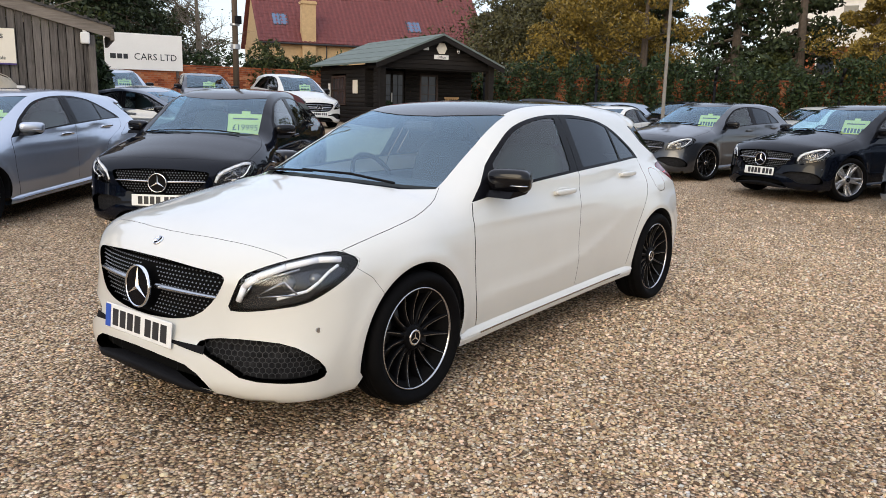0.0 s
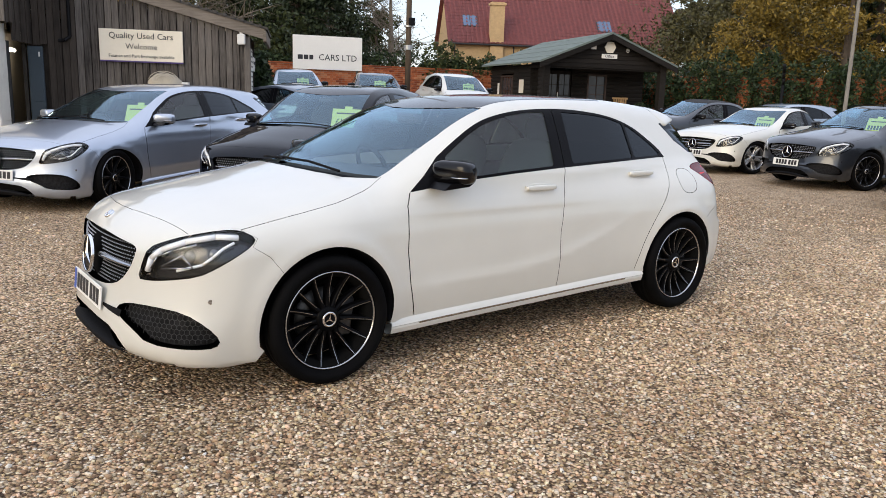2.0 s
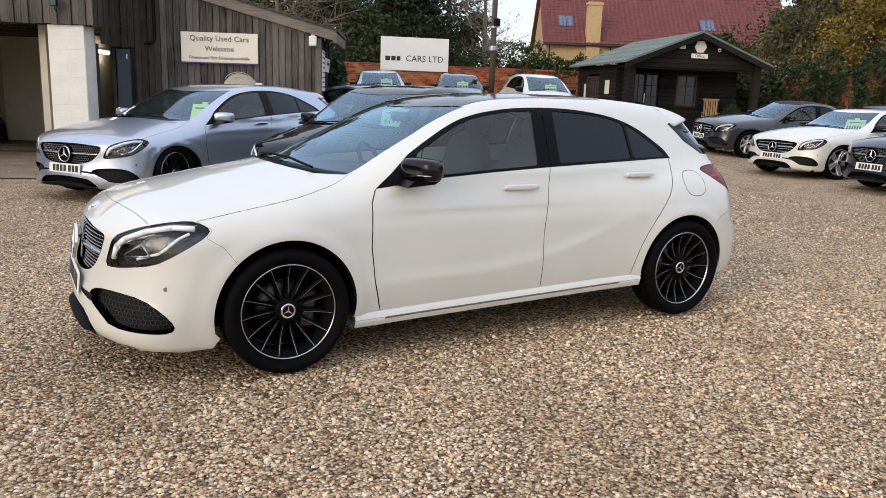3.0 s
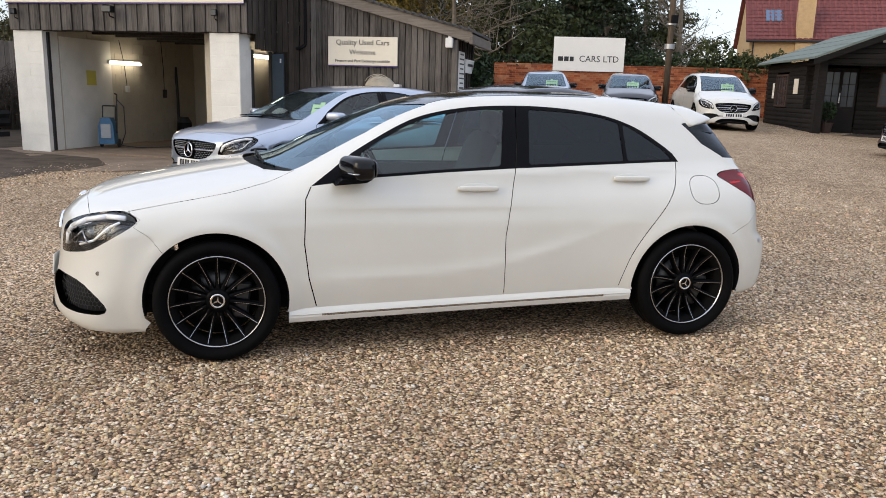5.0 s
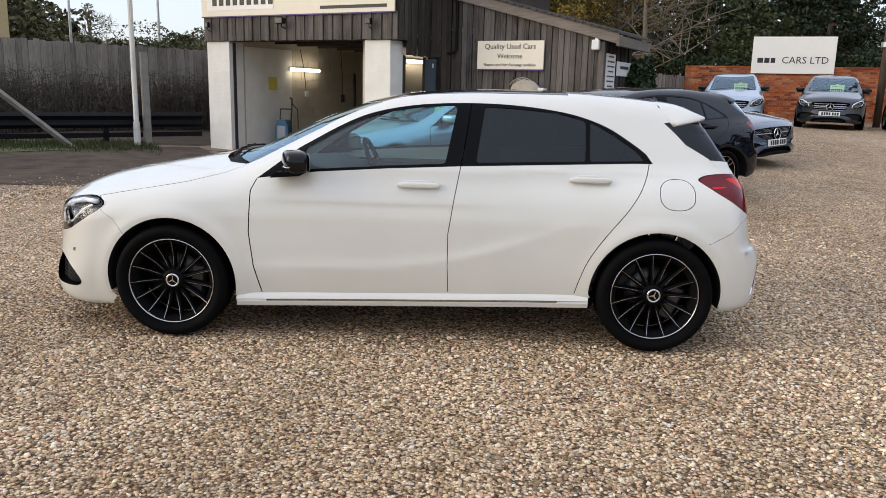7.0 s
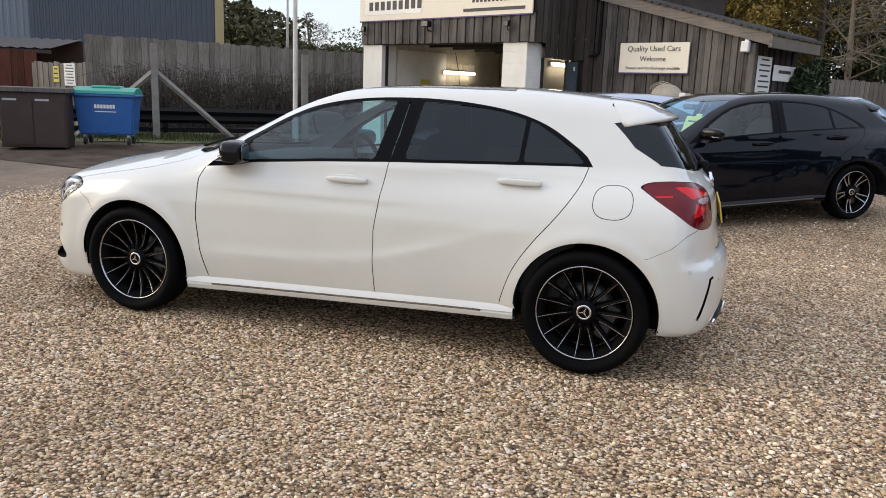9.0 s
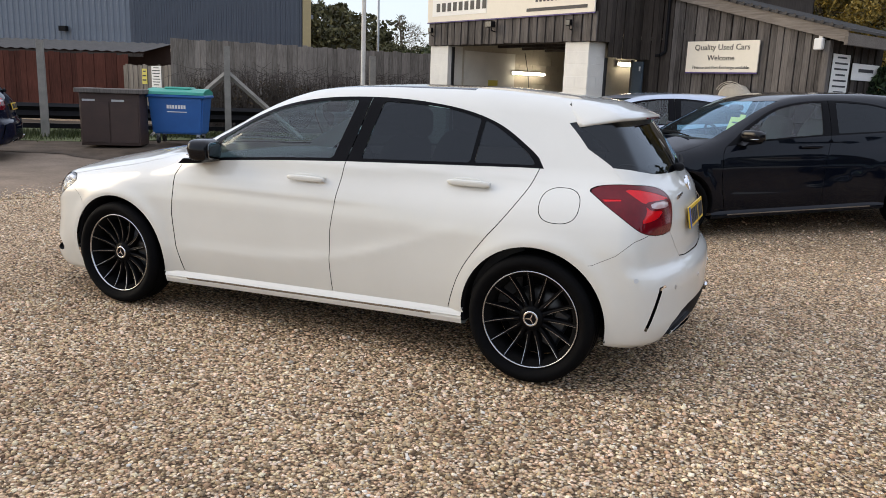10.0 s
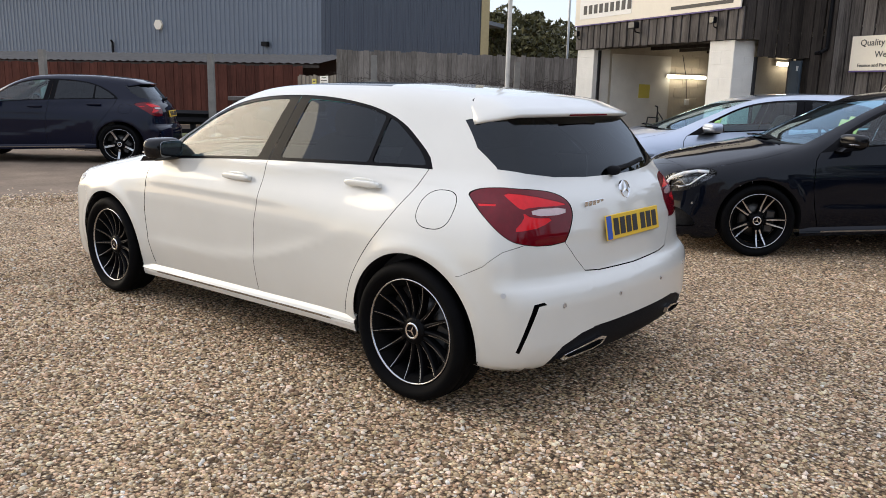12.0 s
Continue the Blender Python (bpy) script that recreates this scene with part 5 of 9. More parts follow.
TREES = [
    # x, y, height, spread, kind, seed
    (4.0, 31.0, 9.5, 3.4, "conifer", 1), (8.5, 33.0, 10.5, 3.2, "conifer", 2), (13.5, 36.0, 11.0, 3.2, "conifer", 3), (1.0, 27.0, 8.5, 3.6, "olive", 4),
    (6.0, 27.0, 9.0, 3.8, "gold", 5), (-3.5, 29.0, 9.0, 4.0, "green", 6), (17.0, 33.0, 8.5, 2.6, "conifer", 7), (10.5, 29.0, 6.8, 2.6, "green", 8),
    (0.0, 36.0, 11, 4.2, "gold", 9), (-7.0, 34.0, 9.5, 4.2, "gold", 10), (23.4, 36.5, 10.5, 3.2, "bare", 11), (27.3, 48.0, 13.0, 3.8, "conifer", 64), (23.6, 49.0, 13.0, 3.6, "conifer", 65),
    (36.5, 22.5, 10.0, 4.2, "olive", 12), (38.5, 17.0, 10.5, 4.2, "gold", 13), (25.9, 13.4, 8.2, 2.5, "gold", 14), (27.2, 10.9, 8.6, 2.3, "gold", 15),
    (31.6, 11.7, 11.0, 1.5, "conifer", 16), (33.0, 15.6, 8.8, 3.2, "olive", 60), (29.0, 16.5, 7.5, 2.6, "olive", 61), (36.0, -1.5, 12.5, 4.2, "conifer", 17), (31.5, -0.5, 8.5, 3.0, "green", 18), (34.0, -2.5, 10.5, 4.0, "gold", 19), (-14.0, 42.0, 4.6, 3.6, "olive", 58), (-18.5, 40.0, 4.2, 3.6, "green", 59),
    (40.0, 27.0, 9.0, 4.0, "olive", 20), (33.5, 27.5, 6.0, 2.6, "green", 21),
    (-19.5, 48.0, 5.2, 4.2, "olive", 22), (-13.0, 50.0, 6.0, 4.6, "green", 23), (-26.0, 50.0, 5.0, 4.0, "olive", 24), (-9.5, 52.0, 7.5, 4.4, "olive", 25), (-29.5, 57.0, 9.5, 2.6, "bare", 26),
    (-15.0, 34.0, 3.6, 2.6, "olive", 27), (29.0, 47.0, 9.0, 3.0, "green", 28), (48, 0, 12, 5, "green", 29), (30, -9, 9, 4, "olive", 30),
    (30.2, 8.0, 11.0, 1.9, "conifer", 31), (31.0, 5.6, 10.5, 1.9, "conifer", 32), (31.0, 19.0, 8.0, 3.6, "olive", 33), (41.0, 20.0, 13.0, 4.6, "green", 34), (29.0, 2.4, 7.0, 2.2, "gold", 35), (43.0, -3.0, 13.5, 4.2, "conifer", 36),
    (30.5, 6.6, 4.6, 1.8, "green", 37), (45.0, 25.0, 12.0, 5.0, "olive", 38), (-1.0, 31.5, 9.5, 4.0, "conifer", 39), (3.5, 37.0, 12.0, 4.0, "green", 40), (9.0, 38.0, 12.5, 4.0, "conifer", 42), (14.0, 30.5, 7.5, 2.6, "conifer", 43), (-5.0, 38.0, 11.0, 4.6, "olive", 44),
    (34.0, -6.0, 9.5, 4.0, "green", 45), (38.0, -4.5, 11.0, 4.2, "olive", 46), (18.5, 38.5, 9.5, 3.0, "conifer", 47), (2.5, 24.5, 6.5, 3.0, "gold", 48), (-33.0, 54.0, 7.5, 4.6, "wood", 49), (-5.0, 48.0, 8.5, 4.6, "green", 50), (-37.0, 57.0, 10.5, 5.0, "wood", 57), (-33.0, 46.5, 9.0, 4.2, "wood", 62), (-40.5, 54.0, 10.5, 5.0, "wood", 63),
]
KINDS = {  # leaf, label, conifer, bare, leaves, leaf size
    "conifer": ("leaf_dark", "tall dark evergreen tree with drooping boughs", True, False, 12000, 0.12), "olive": ("leaf_olive", "olive green broadleaf tree in autumn", False, False, 9000, 0.11),
    "wood": ("leaf_olive", "thick olive tree at the edge of a far wood", False, False, 8000, 0.24),
    "green": ("leaf_green", "dense green broadleaf tree in late leaf", False, False, 7500, 0.12), "gold": ("leaf_gold", "broadleaf tree in yellow autumn leaf", False, False, 15000, 0.072), "bare": ("leaf_olive", "bare tree with fine upright twigs", False, True, 500, 0.08),
}
for x, y, hh, sp, kd, sd in TREES:
    mt, lb, con, br, lv, sz = KINDS[kd]
    tree("tree", pose(x, y, min(0.7, float(rise(x, y)))), hh, sp, mt, lb, sd, 0.17 + hh * 0.008, lv, sz, con, br, 0.08 if con else 0.2)
tree("birch_tree", pose(6.6, 24.0, 0.7), 8.0, 2.4, "leaf_olive", "young birch with pale forked stem and thin leaves", 41, 0.13, 1300, 0.07, False, True, 0.25)


def ivy(name, p0, p1, z0, z1, depth, count, label, seed, material="leaf_ivy", size=0.075):
    m, n = run(p0, p1)
    h = thing(name, m, label, "ivy")
    rng = np.random.default_rng(seed)
    clouds = []
    blobs = int(n * 2.2)
    for k in range(blobs):
        x = (k + rng.uniform(0, 1)) * n / blobs
        top = z0 + (z1 - z0) * rng.uniform(0.45, 1.0)
        clouds.append(leaf_ball(rng, count // blobs, (x, rng.uniform(-0.1, 0.1) * depth, (z0 + top) / 2), (0.55, depth * rng.uniform(0.6, 1.1), (top - z0) / 2 + 0.15), size))
    step = max(1, len(clouds) // 9)
    for k in range(0, len(clouds), step):
        leaf_mesh("clump", clouds[k:k + step], material, h)
    return h


ivy("ivy_hedge", (18.6, 19.0), (27.2, 0.3), 1.25, 3.35, 0.6, 30000, "thick dark ivy hedge over the brick wall", 51)
ivy("ivy_growth", (11.8, 21.9), (18.4, 19.5), 2.25, 2.95, 0.3, 4200, "ivy spilling over the top of the brick wall", 52)
ivy("ivy_growth", (7.7, 23.2), (11.5, 22.0), 2.35, 2.75, 0.25, 1600, "thin ivy along the wall top", 53)
ivy("ivy_growth", gp(8.55, 3.2)[:2], gp(8.55, 4.2)[:2], 0.6, 2.45, 0.28, 2600, "ivy climbing the barn corner", 54)
ivy("hedge", (23.5, 24.5), (19.6, 26.5), 0.7, 3.8, 0.9, 4200, "leafy shrub beside the cottage", 55, "leaf_green", 0.1)
ivy("hedge", (14.5, 20.9), (17.0, 20.2), 1.6, 3.5, 0.5, 2400, "green bush behind the wall top", 56, "leaf_green", 0.09)


def wire_fence(p0, p1, count):
    """Black swan-neck posts that carry thin wires."""
    m, n = run(p0, p1)
    f = thing("wire_fence", m, "black swan-neck steel posts carrying thin wires before the hedge", "fence")
    for k in range(count):
        x = n * k / (count - 1)
        part("post", tube(bmesh.new(), [(x, 0, 0), (x, 0, 2.15), (x, -0.03, 2.35), (x, -0.14, 2.55), (x, -0.34, 2.78)], 0.05, 8), "black_rail", f, soft=True)
    for z in (1.75, 2.05, 2.35, 2.65):
        part("wire", rod(bmesh.new(), (0, -0.06 if z < 2.5 else -0.25, z), (n, -0.06 if z < 2.5 else -0.25, z), 0.003, 0.003, 4), "black_rail", f)
    return f


wire_fence((18.2, 17.6), (25.6, 2.9), 5)


def brambles(p0, p1, seed):
    m, n = run(p0, p1)
    b = thing("brambles", m, "tangle of bare brown bramble stems below the fence", "brambles", kind="stuff")
    rng = np.random.default_rng(seed)
    bm = bmesh.new()
    for _ in range(1500):
        x = rng.uniform(0, n)
        h = rng.uniform(0.6, 1.6)
        a = Vector((x, rng.uniform(-0.3, 0.3), 0.1))
        q = a + Vector((rng.normal() * 0.25, rng.normal() * 0.15, h))
        e = q + Vector((rng.normal() * 0.3, rng.normal() * 0.2, rng.uniform(-0.3, 0.25)))
        rod(bm, a, q, 0.008, 0.006, 3)
        rod(bm, q, e, 0.006, 0.003, 3)
    part("stems", bm, "twig", b)
    leaf_mesh("dead_leaves", [leaf_ball(rng, 150, (x, 0.1, 0.7), (0.4, 0.35, 0.75), 0.05) for x in np.linspace(0.2, n, int(n * 4))], "leaf_dead", b)
    return b


brambles((-11.9, 11.2), (-6.9, 18.4), 61)


def grass_tufts():
    rng = np.random.default_rng(9)
    n = 9000
    t = rng.uniform(0, 1, n)
    s = rng.normal(size=n) * 0.5
    bx = -12.5 + t * 6.0 + s * 0.6
    by = 5.9 + t * 4.9 - s * 0.8 + 0.5
    bz = rise(bx, by) + 0.03
    h = rng.uniform(0.03, 0.13, n)
    a = rng.uniform(0, 6.28, n)
    w = 0.008
    base = np.stack([bx, by, bz], 1)
    u = np.stack([np.cos(a), np.sin(a), 0 * a], 1) * w
    tip = base + np.stack([rng.normal(size=n) * 0.03, rng.normal(size=n) * 0.03, h], 1)
    quad = np.stack([base - u, base + u, tip + u * 0.2, tip - u * 0.2], 1).reshape(-1, 3)
    ob = leaf_mesh("grass_tufts", [quad], "leaf_green")
    return tagged(ob, "loose tufts of rough grass by the barrier", "grass", kind="stuff")


grass_tufts()

# ---- car bodies ----
def curve(points):
    """A smooth function through (a, b) pairs: monotone cubic."""
    p = np.array(points, float)
    X, Y = p[:, 0], p[:, 1]
    h, d = np.diff(X), np.diff(Y) / np.diff(X)
    m = np.zeros(len(X))
    m[0], m[-1] = d[0], d[-1]
    for i in range(1, len(X) - 1):
        if d[i - 1] * d[i] > 0:
            w1, w2 = 2 * h[i] + h[i - 1], h[i] + 2 * h[i - 1]
            m[i] = (w1 + w2) / (w1 / d[i - 1] + w2 / d[i])

    def f(x):
        x = np.asarray(x, float)
        i = np.clip(np.searchsorted(X, x) - 1, 0, len(X) - 2)
        s = np.clip((x - X[i]) / h[i], 0, 1)
        lo, hi = np.minimum(x - X[0], 0) * m[0], np.maximum(x - X[-1], 0) * m[-1]
        return (2 * s ** 3 - 3 * s ** 2 + 1) * Y[i] + (s ** 3 - 2 * s ** 2 + s) * h[i] * m[i] + (3 * s ** 2 - 2 * s ** 3) * Y[i + 1] + (s ** 3 - s ** 2) * h[i] * m[i + 1] + lo + hi
    return f


def smax(a, b, k):
    h = np.maximum(k - np.abs(a - b), 0) / k
    return np.maximum(a, b) + h * h * k * 0.25


def smin(a, b, k):
    return -smax(-a, -b, k)


class CarShape:
    """A car body as an implicit solid: front at -x, left side at -y, the ground at 0, the axles at +-wb/2."""

    def __init__(self):
        self.wb, self.hub_z = 2.70, 0.32
        self.hood = [(-2.35, 0.64), (-2.16, 0.755), (-2.0, 0.832), (-1.66, 0.908), (-1.30, 0.972), (-1.08, 1.005), (-0.9, 1.0), (-0.6, 0.985), (0.0, 0.99), (0.6, 1.01), (1.2, 1.035), (1.55, 1.03), (1.8, 0.99), (2.05, 0.93)]
        self.roof = [(-1.40, 0.86), (-1.08, 1.005), (-0.80, 1.14), (-0.54, 1.255), (-0.25, 1.350), (-0.09, 1.384), (0.11, 1.405), (0.45, 1.417), (0.78, 1.417), (1.125, 1.399), (1.425, 1.368), (1.62, 1.335), (1.8, 1.29)]
        self.front = [(0.08, -2.135), (0.16, -2.220), (0.25, -2.256), (0.34, -2.250), (0.42, -2.226), (0.54, -2.208), (0.66, -2.200), (0.735, -2.178), (0.80, -2.118), (0.9, -1.915)]
        self.front_plan = (0.19, 0.38)
        self.rear = [(0.08, 1.830), (0.18, 1.945), (0.26, 2.000), (0.36, 2.025), (0.50, 2.025), (0.57, 2.010), (0.62, 1.965), (0.72, 1.950), (0.85, 1.925), (0.95, 1.895), (1.03, 1.820), (1.1, 1.720)]
        self.rear_plan = (0.14, 0.10)
        self.glass_rear = (1.82, 1.04, 0.75, 0.2)
        self.width = [(-2.25, 0.775), (-1.95, 0.838), (-1.35, 0.876), (-0.9, 0.857), (0.0, 0.853), (0.8, 0.855), (1.35, 0.874), (1.7, 0.853), (2.1, 0.775)]
        self.side = [(0.05, 0.86), (0.15, 0.92), (0.25, 0.957), (0.35, 0.982), (0.45, 0.994), (0.56, 0.998), (0.68, 0.997), (0.77, 0.985), (0.84, 0.961), (0.885, 0.934), (0.93, 0.902), (1.05, 0.82)]
        self.cabin = [(-1.3, 0.76), (-0.8, 0.80), (0.0, 0.802), (0.7, 0.78), (1.3, 0.722), (1.7, 0.685)]
        self.tumble, self.belt_z = 0.52, 0.98
        self.sweep = [(-0.95, 0.40), (-0.2, 0.424), (0.19, 0.471), (0.72, 0.628), (1.1, 0.80), (1.3, 0.9)]
        self.bottom = [(-2.2, 0.17), (-1.8, 0.14), (-0.9, 0.17), (0.9, 0.19), (1.6, 0.22), (2.0, 0.24)]
        self.open_top = False
        self.f_hood, self.f_roof, self.f_front, self.f_rear = curve(self.hood), curve(self.roof), curve(self.front), curve(self.rear)
        self.f_width, self.f_side, self.f_cabin, self.f_sweep, self.f_bottom = curve(self.width), curve(self.side), curve(self.cabin), curve(self.sweep), curve(self.bottom)

    def value(self, p):
        x, y, z = p[..., 0], np.abs(p[..., 1]), p[..., 2]
        a2, a4 = self.front_plan
        b2, b4 = self.rear_plan
        y2, y4 = y * y, y ** 4
        w = self.f_width(x) * self.f_side(z)
        zs = z - self.f_sweep(x)
        inside = np.clip((x + 1.0) / 0.25, 0, 1) * np.clip((1.0 - x) / 0.6, 0, 1)
        w = w + inside * 0.0085 * np.where(zs < 0, np.exp(-np.abs(zs) / 0.12), np.exp(-((np.maximum(zs, 0) / 0.045) ** 2)))
        w = w + 0.0012 * np.exp(-np.abs(z - (0.812 + 0.02 * x)) / 0.035) * np.clip((x + 1.2) / 0.6, 0, 1) * np.clip((1.3 - x) / 0.4, 0, 1)
        w = w - 0.010 * np.clip((z - 0.62) / 0.28, 0, 1) * np.clip((x - 0.9) / 0.5, 0, 1)
        for hx in (-self.wb / 2, self.wb / 2):
            r = np.hypot(x - hx, z - self.hub_z)
            w = w + 0.012 * np.exp(-(((r - 0.375) / 0.05) ** 2)) + np.where(np.abs(x - hx) < 0.9, 0.006 * np.exp(-(((r - 0.45) / 0.16) ** 2)), 0)
        lower = smax(y - w, z - (self.f_hood(x) - 0.105 * y2 * np.clip((-0.75 - x) / 0.35, 0, 1) - 0.05 * y2), 0.13)
        lower = smax(lower, self.f_front(z) + a2 * y2 + a4 * y4 - x, 0.09)
        lower = smax(lower, x - (self.f_rear(z) - b2 * y2 - b4 * y4), 0.08)
        lower = smax(lower, self.f_bottom(x) - z, 0.05)
        bow = 0.33 * np.clip((-0.05 - x) / 0.5, 0, 1)
        x0, zr, sl, pl = self.glass_rear
        zb = z - self.belt_z
        yc = self.f_cabin(x) - np.where(zb > 0, self.tumble * zb + 0.12 * zb * zb, 0.13 * zb)
        upper = smax(y - yc, z - (self.f_roof(x - bow * y2) - 0.065 * y2 - 0.06 * y4), 0.09)
        upper = smax(upper, x - (x0 - np.where(z > zr, sl, 0.45) * (z - zr) - pl * y2), 0.07)
        upper = smax(upper, 0.8 - z, 0.02)
        if self.open_top:
            return lower
        return smin(lower, upper, 0.045)

    def normal(self, p, e=0.004):
        g = np.zeros_like(p)
        for k in range(3):
            d = np.zeros(3)
            d[k] = e
            g[..., k] = self.value(p + d) - self.value(p - d)
        return g / (np.linalg.norm(g, axis=-1, keepdims=True) + 1e-12)

    def cast(self, start, way, far=3.0, steps=90):
        """The first points where rays enter the body (nan where they miss)."""
        start, way = np.broadcast_arrays(np.asarray(start, float), np.asarray(way, float))
        n = len(start)
        found, lo, hi = np.zeros(n, bool), np.zeros(n), np.full(n, np.nan)
        prev = np.zeros(n)
        for s in np.linspace(0, far, steps)[1:]:
            todo = ~found
            if not todo.any():
                break
            v = np.full(n, 1.0)
            v[todo] = self.value(start[todo] + way[todo] * s)
            hit = todo & (v <= 0)
            lo[hit], hi[hit], found[hit] = prev[hit], s, True
            prev[:] = np.where(found, prev, s)
        a, b = lo.copy(), np.where(found, hi, 0)
        for _ in range(26):
            mid = (a + b) / 2
            v = self.value(start + way * mid[:, None])
            inn = v <= 0
            b = np.where(inn, mid, b)
            a = np.where(inn, a, mid)
        out = start + way * ((a + b) / 2)[:, None]
        out[~found] = np.nan
        return out

    def from_side(self, xz, sign=-1):
        q = np.asarray(xz, float)
        start = np.stack([q[:, 0], np.full(len(q), 1.2 * sign), q[:, 1]], 1)
        return self.cast(start, (0, -sign, 0), 1.25)

    def from_top(self, xy):
        q = np.asarray(xy, float)
        return self.cast(np.stack([q[:, 0], q[:, 1], np.full(len(q), 2.0)], 1), (0, 0, -1), 2.0)

    def from_front(self, yz):
        q = np.asarray(yz, float)
        return self.cast(np.stack([np.full(len(q), -2.9), q[:, 0], q[:, 1]], 1), (1, 0, 0), 3.2)

    def from_rear(self, yz):
        q = np.asarray(yz, float)
        return self.cast(np.stack([np.full(len(q), 3.2), q[:, 0], q[:, 1]], 1), (-1, 0, 0), 3.2)


import functools
from mathutils.geometry import delaunay_2d_cdt


def dense(pts, h, closed=False):
    """Points along a polyline at about the spacing h, keeping its corners."""
    pts = [np.asarray(p, float) for p in pts]
    if closed:
        pts = pts + [pts[0]]
    out = [pts[0]]
    for a, b in zip(pts, pts[1:]):
        n = max(1, int(math.ceil(np.linalg.norm(b - a) / h)))
        out += [a + (b - a) * (i + 1) / n for i in range(n)]
    return np.array(out[:-1] if closed else out)


def spline(pts, n=5):
    """A smooth open line (Catmull-Rom) through the points, ends kept."""
    p = [np.asarray(q, float) for q in pts]
    p = [2 * p[0] - p[1]] + p + [2 * p[-1] - p[-2]]
    out = []
    for a, b, c, d in zip(p, p[1:], p[2:], p[3:]):
        for t in np.arange(n) / n:
            out.append(tuple(0.5 * (2 * b + (c - a) * t + (2 * a - 5 * b + 4 * c - d) * t * t + (3 * b - a - 3 * c + d) * t ** 3)))
    return out + [tuple(p[-2])]


def rounded(pts, h, closed=True, turns=2):
    """Corner-cutting (Chaikin) of a polyline, then dense."""
    p = [np.asarray(q, float) for q in pts]
    for _ in range(turns):
        n = len(p)
        q = []
        rng = range(n) if closed else range(n - 1)
        for i in rng:
            a, b = p[i], p[(i + 1) % n]
            q += [a * 0.75 + b * 0.25, a * 0.25 + b * 0.75]
        if not closed:
            q = [p[0]] + q + [p[-1]]
        p = q
    return dense(p, h, closed)


def clipped(pts, h, r=0.012):
    """A closed polyline whose corners are cut by a short length, then dense."""
    p = [np.asarray(q, float) for q in pts]
    out = []
    for i, b in enumerate(p):
        a, c = p[i - 1], p[(i + 1) % len(p)]
        la, lc = np.linalg.norm(a - b), np.linalg.norm(c - b)
        out += [b + (a - b) * min(r / la, 0.25), b + (c - b) * min(r / lc, 0.25)]
    return dense(out, h, True)


def in_poly(q, poly):
    x, y = q[:, 0], q[:, 1]
    inside = np.zeros(len(q), bool)
    n = len(poly)
    for i in range(n):
        x0, y0 = poly[i]
        x1, y1 = poly[(i + 1) % n]
        if y0 == y1:
            continue
        c = ((y0 > y) != (y1 > y)) & (x < (x1 - x0) * (y - y0) / (y1 - y0) + x0)
        inside ^= c
    return inside


def strip(poly, width):
    """A thin ribbon outline round an open polyline."""
    p = np.asarray(poly, float)
    d = np.gradient(p, axis=0)
    d /= np.linalg.norm(d, axis=1)[:, None] + 1e-12
    n = np.stack([-d[:, 1], d[:, 0]], 1) * width / 2
    return np.concatenate([p + n, (p - n)[::-1]])


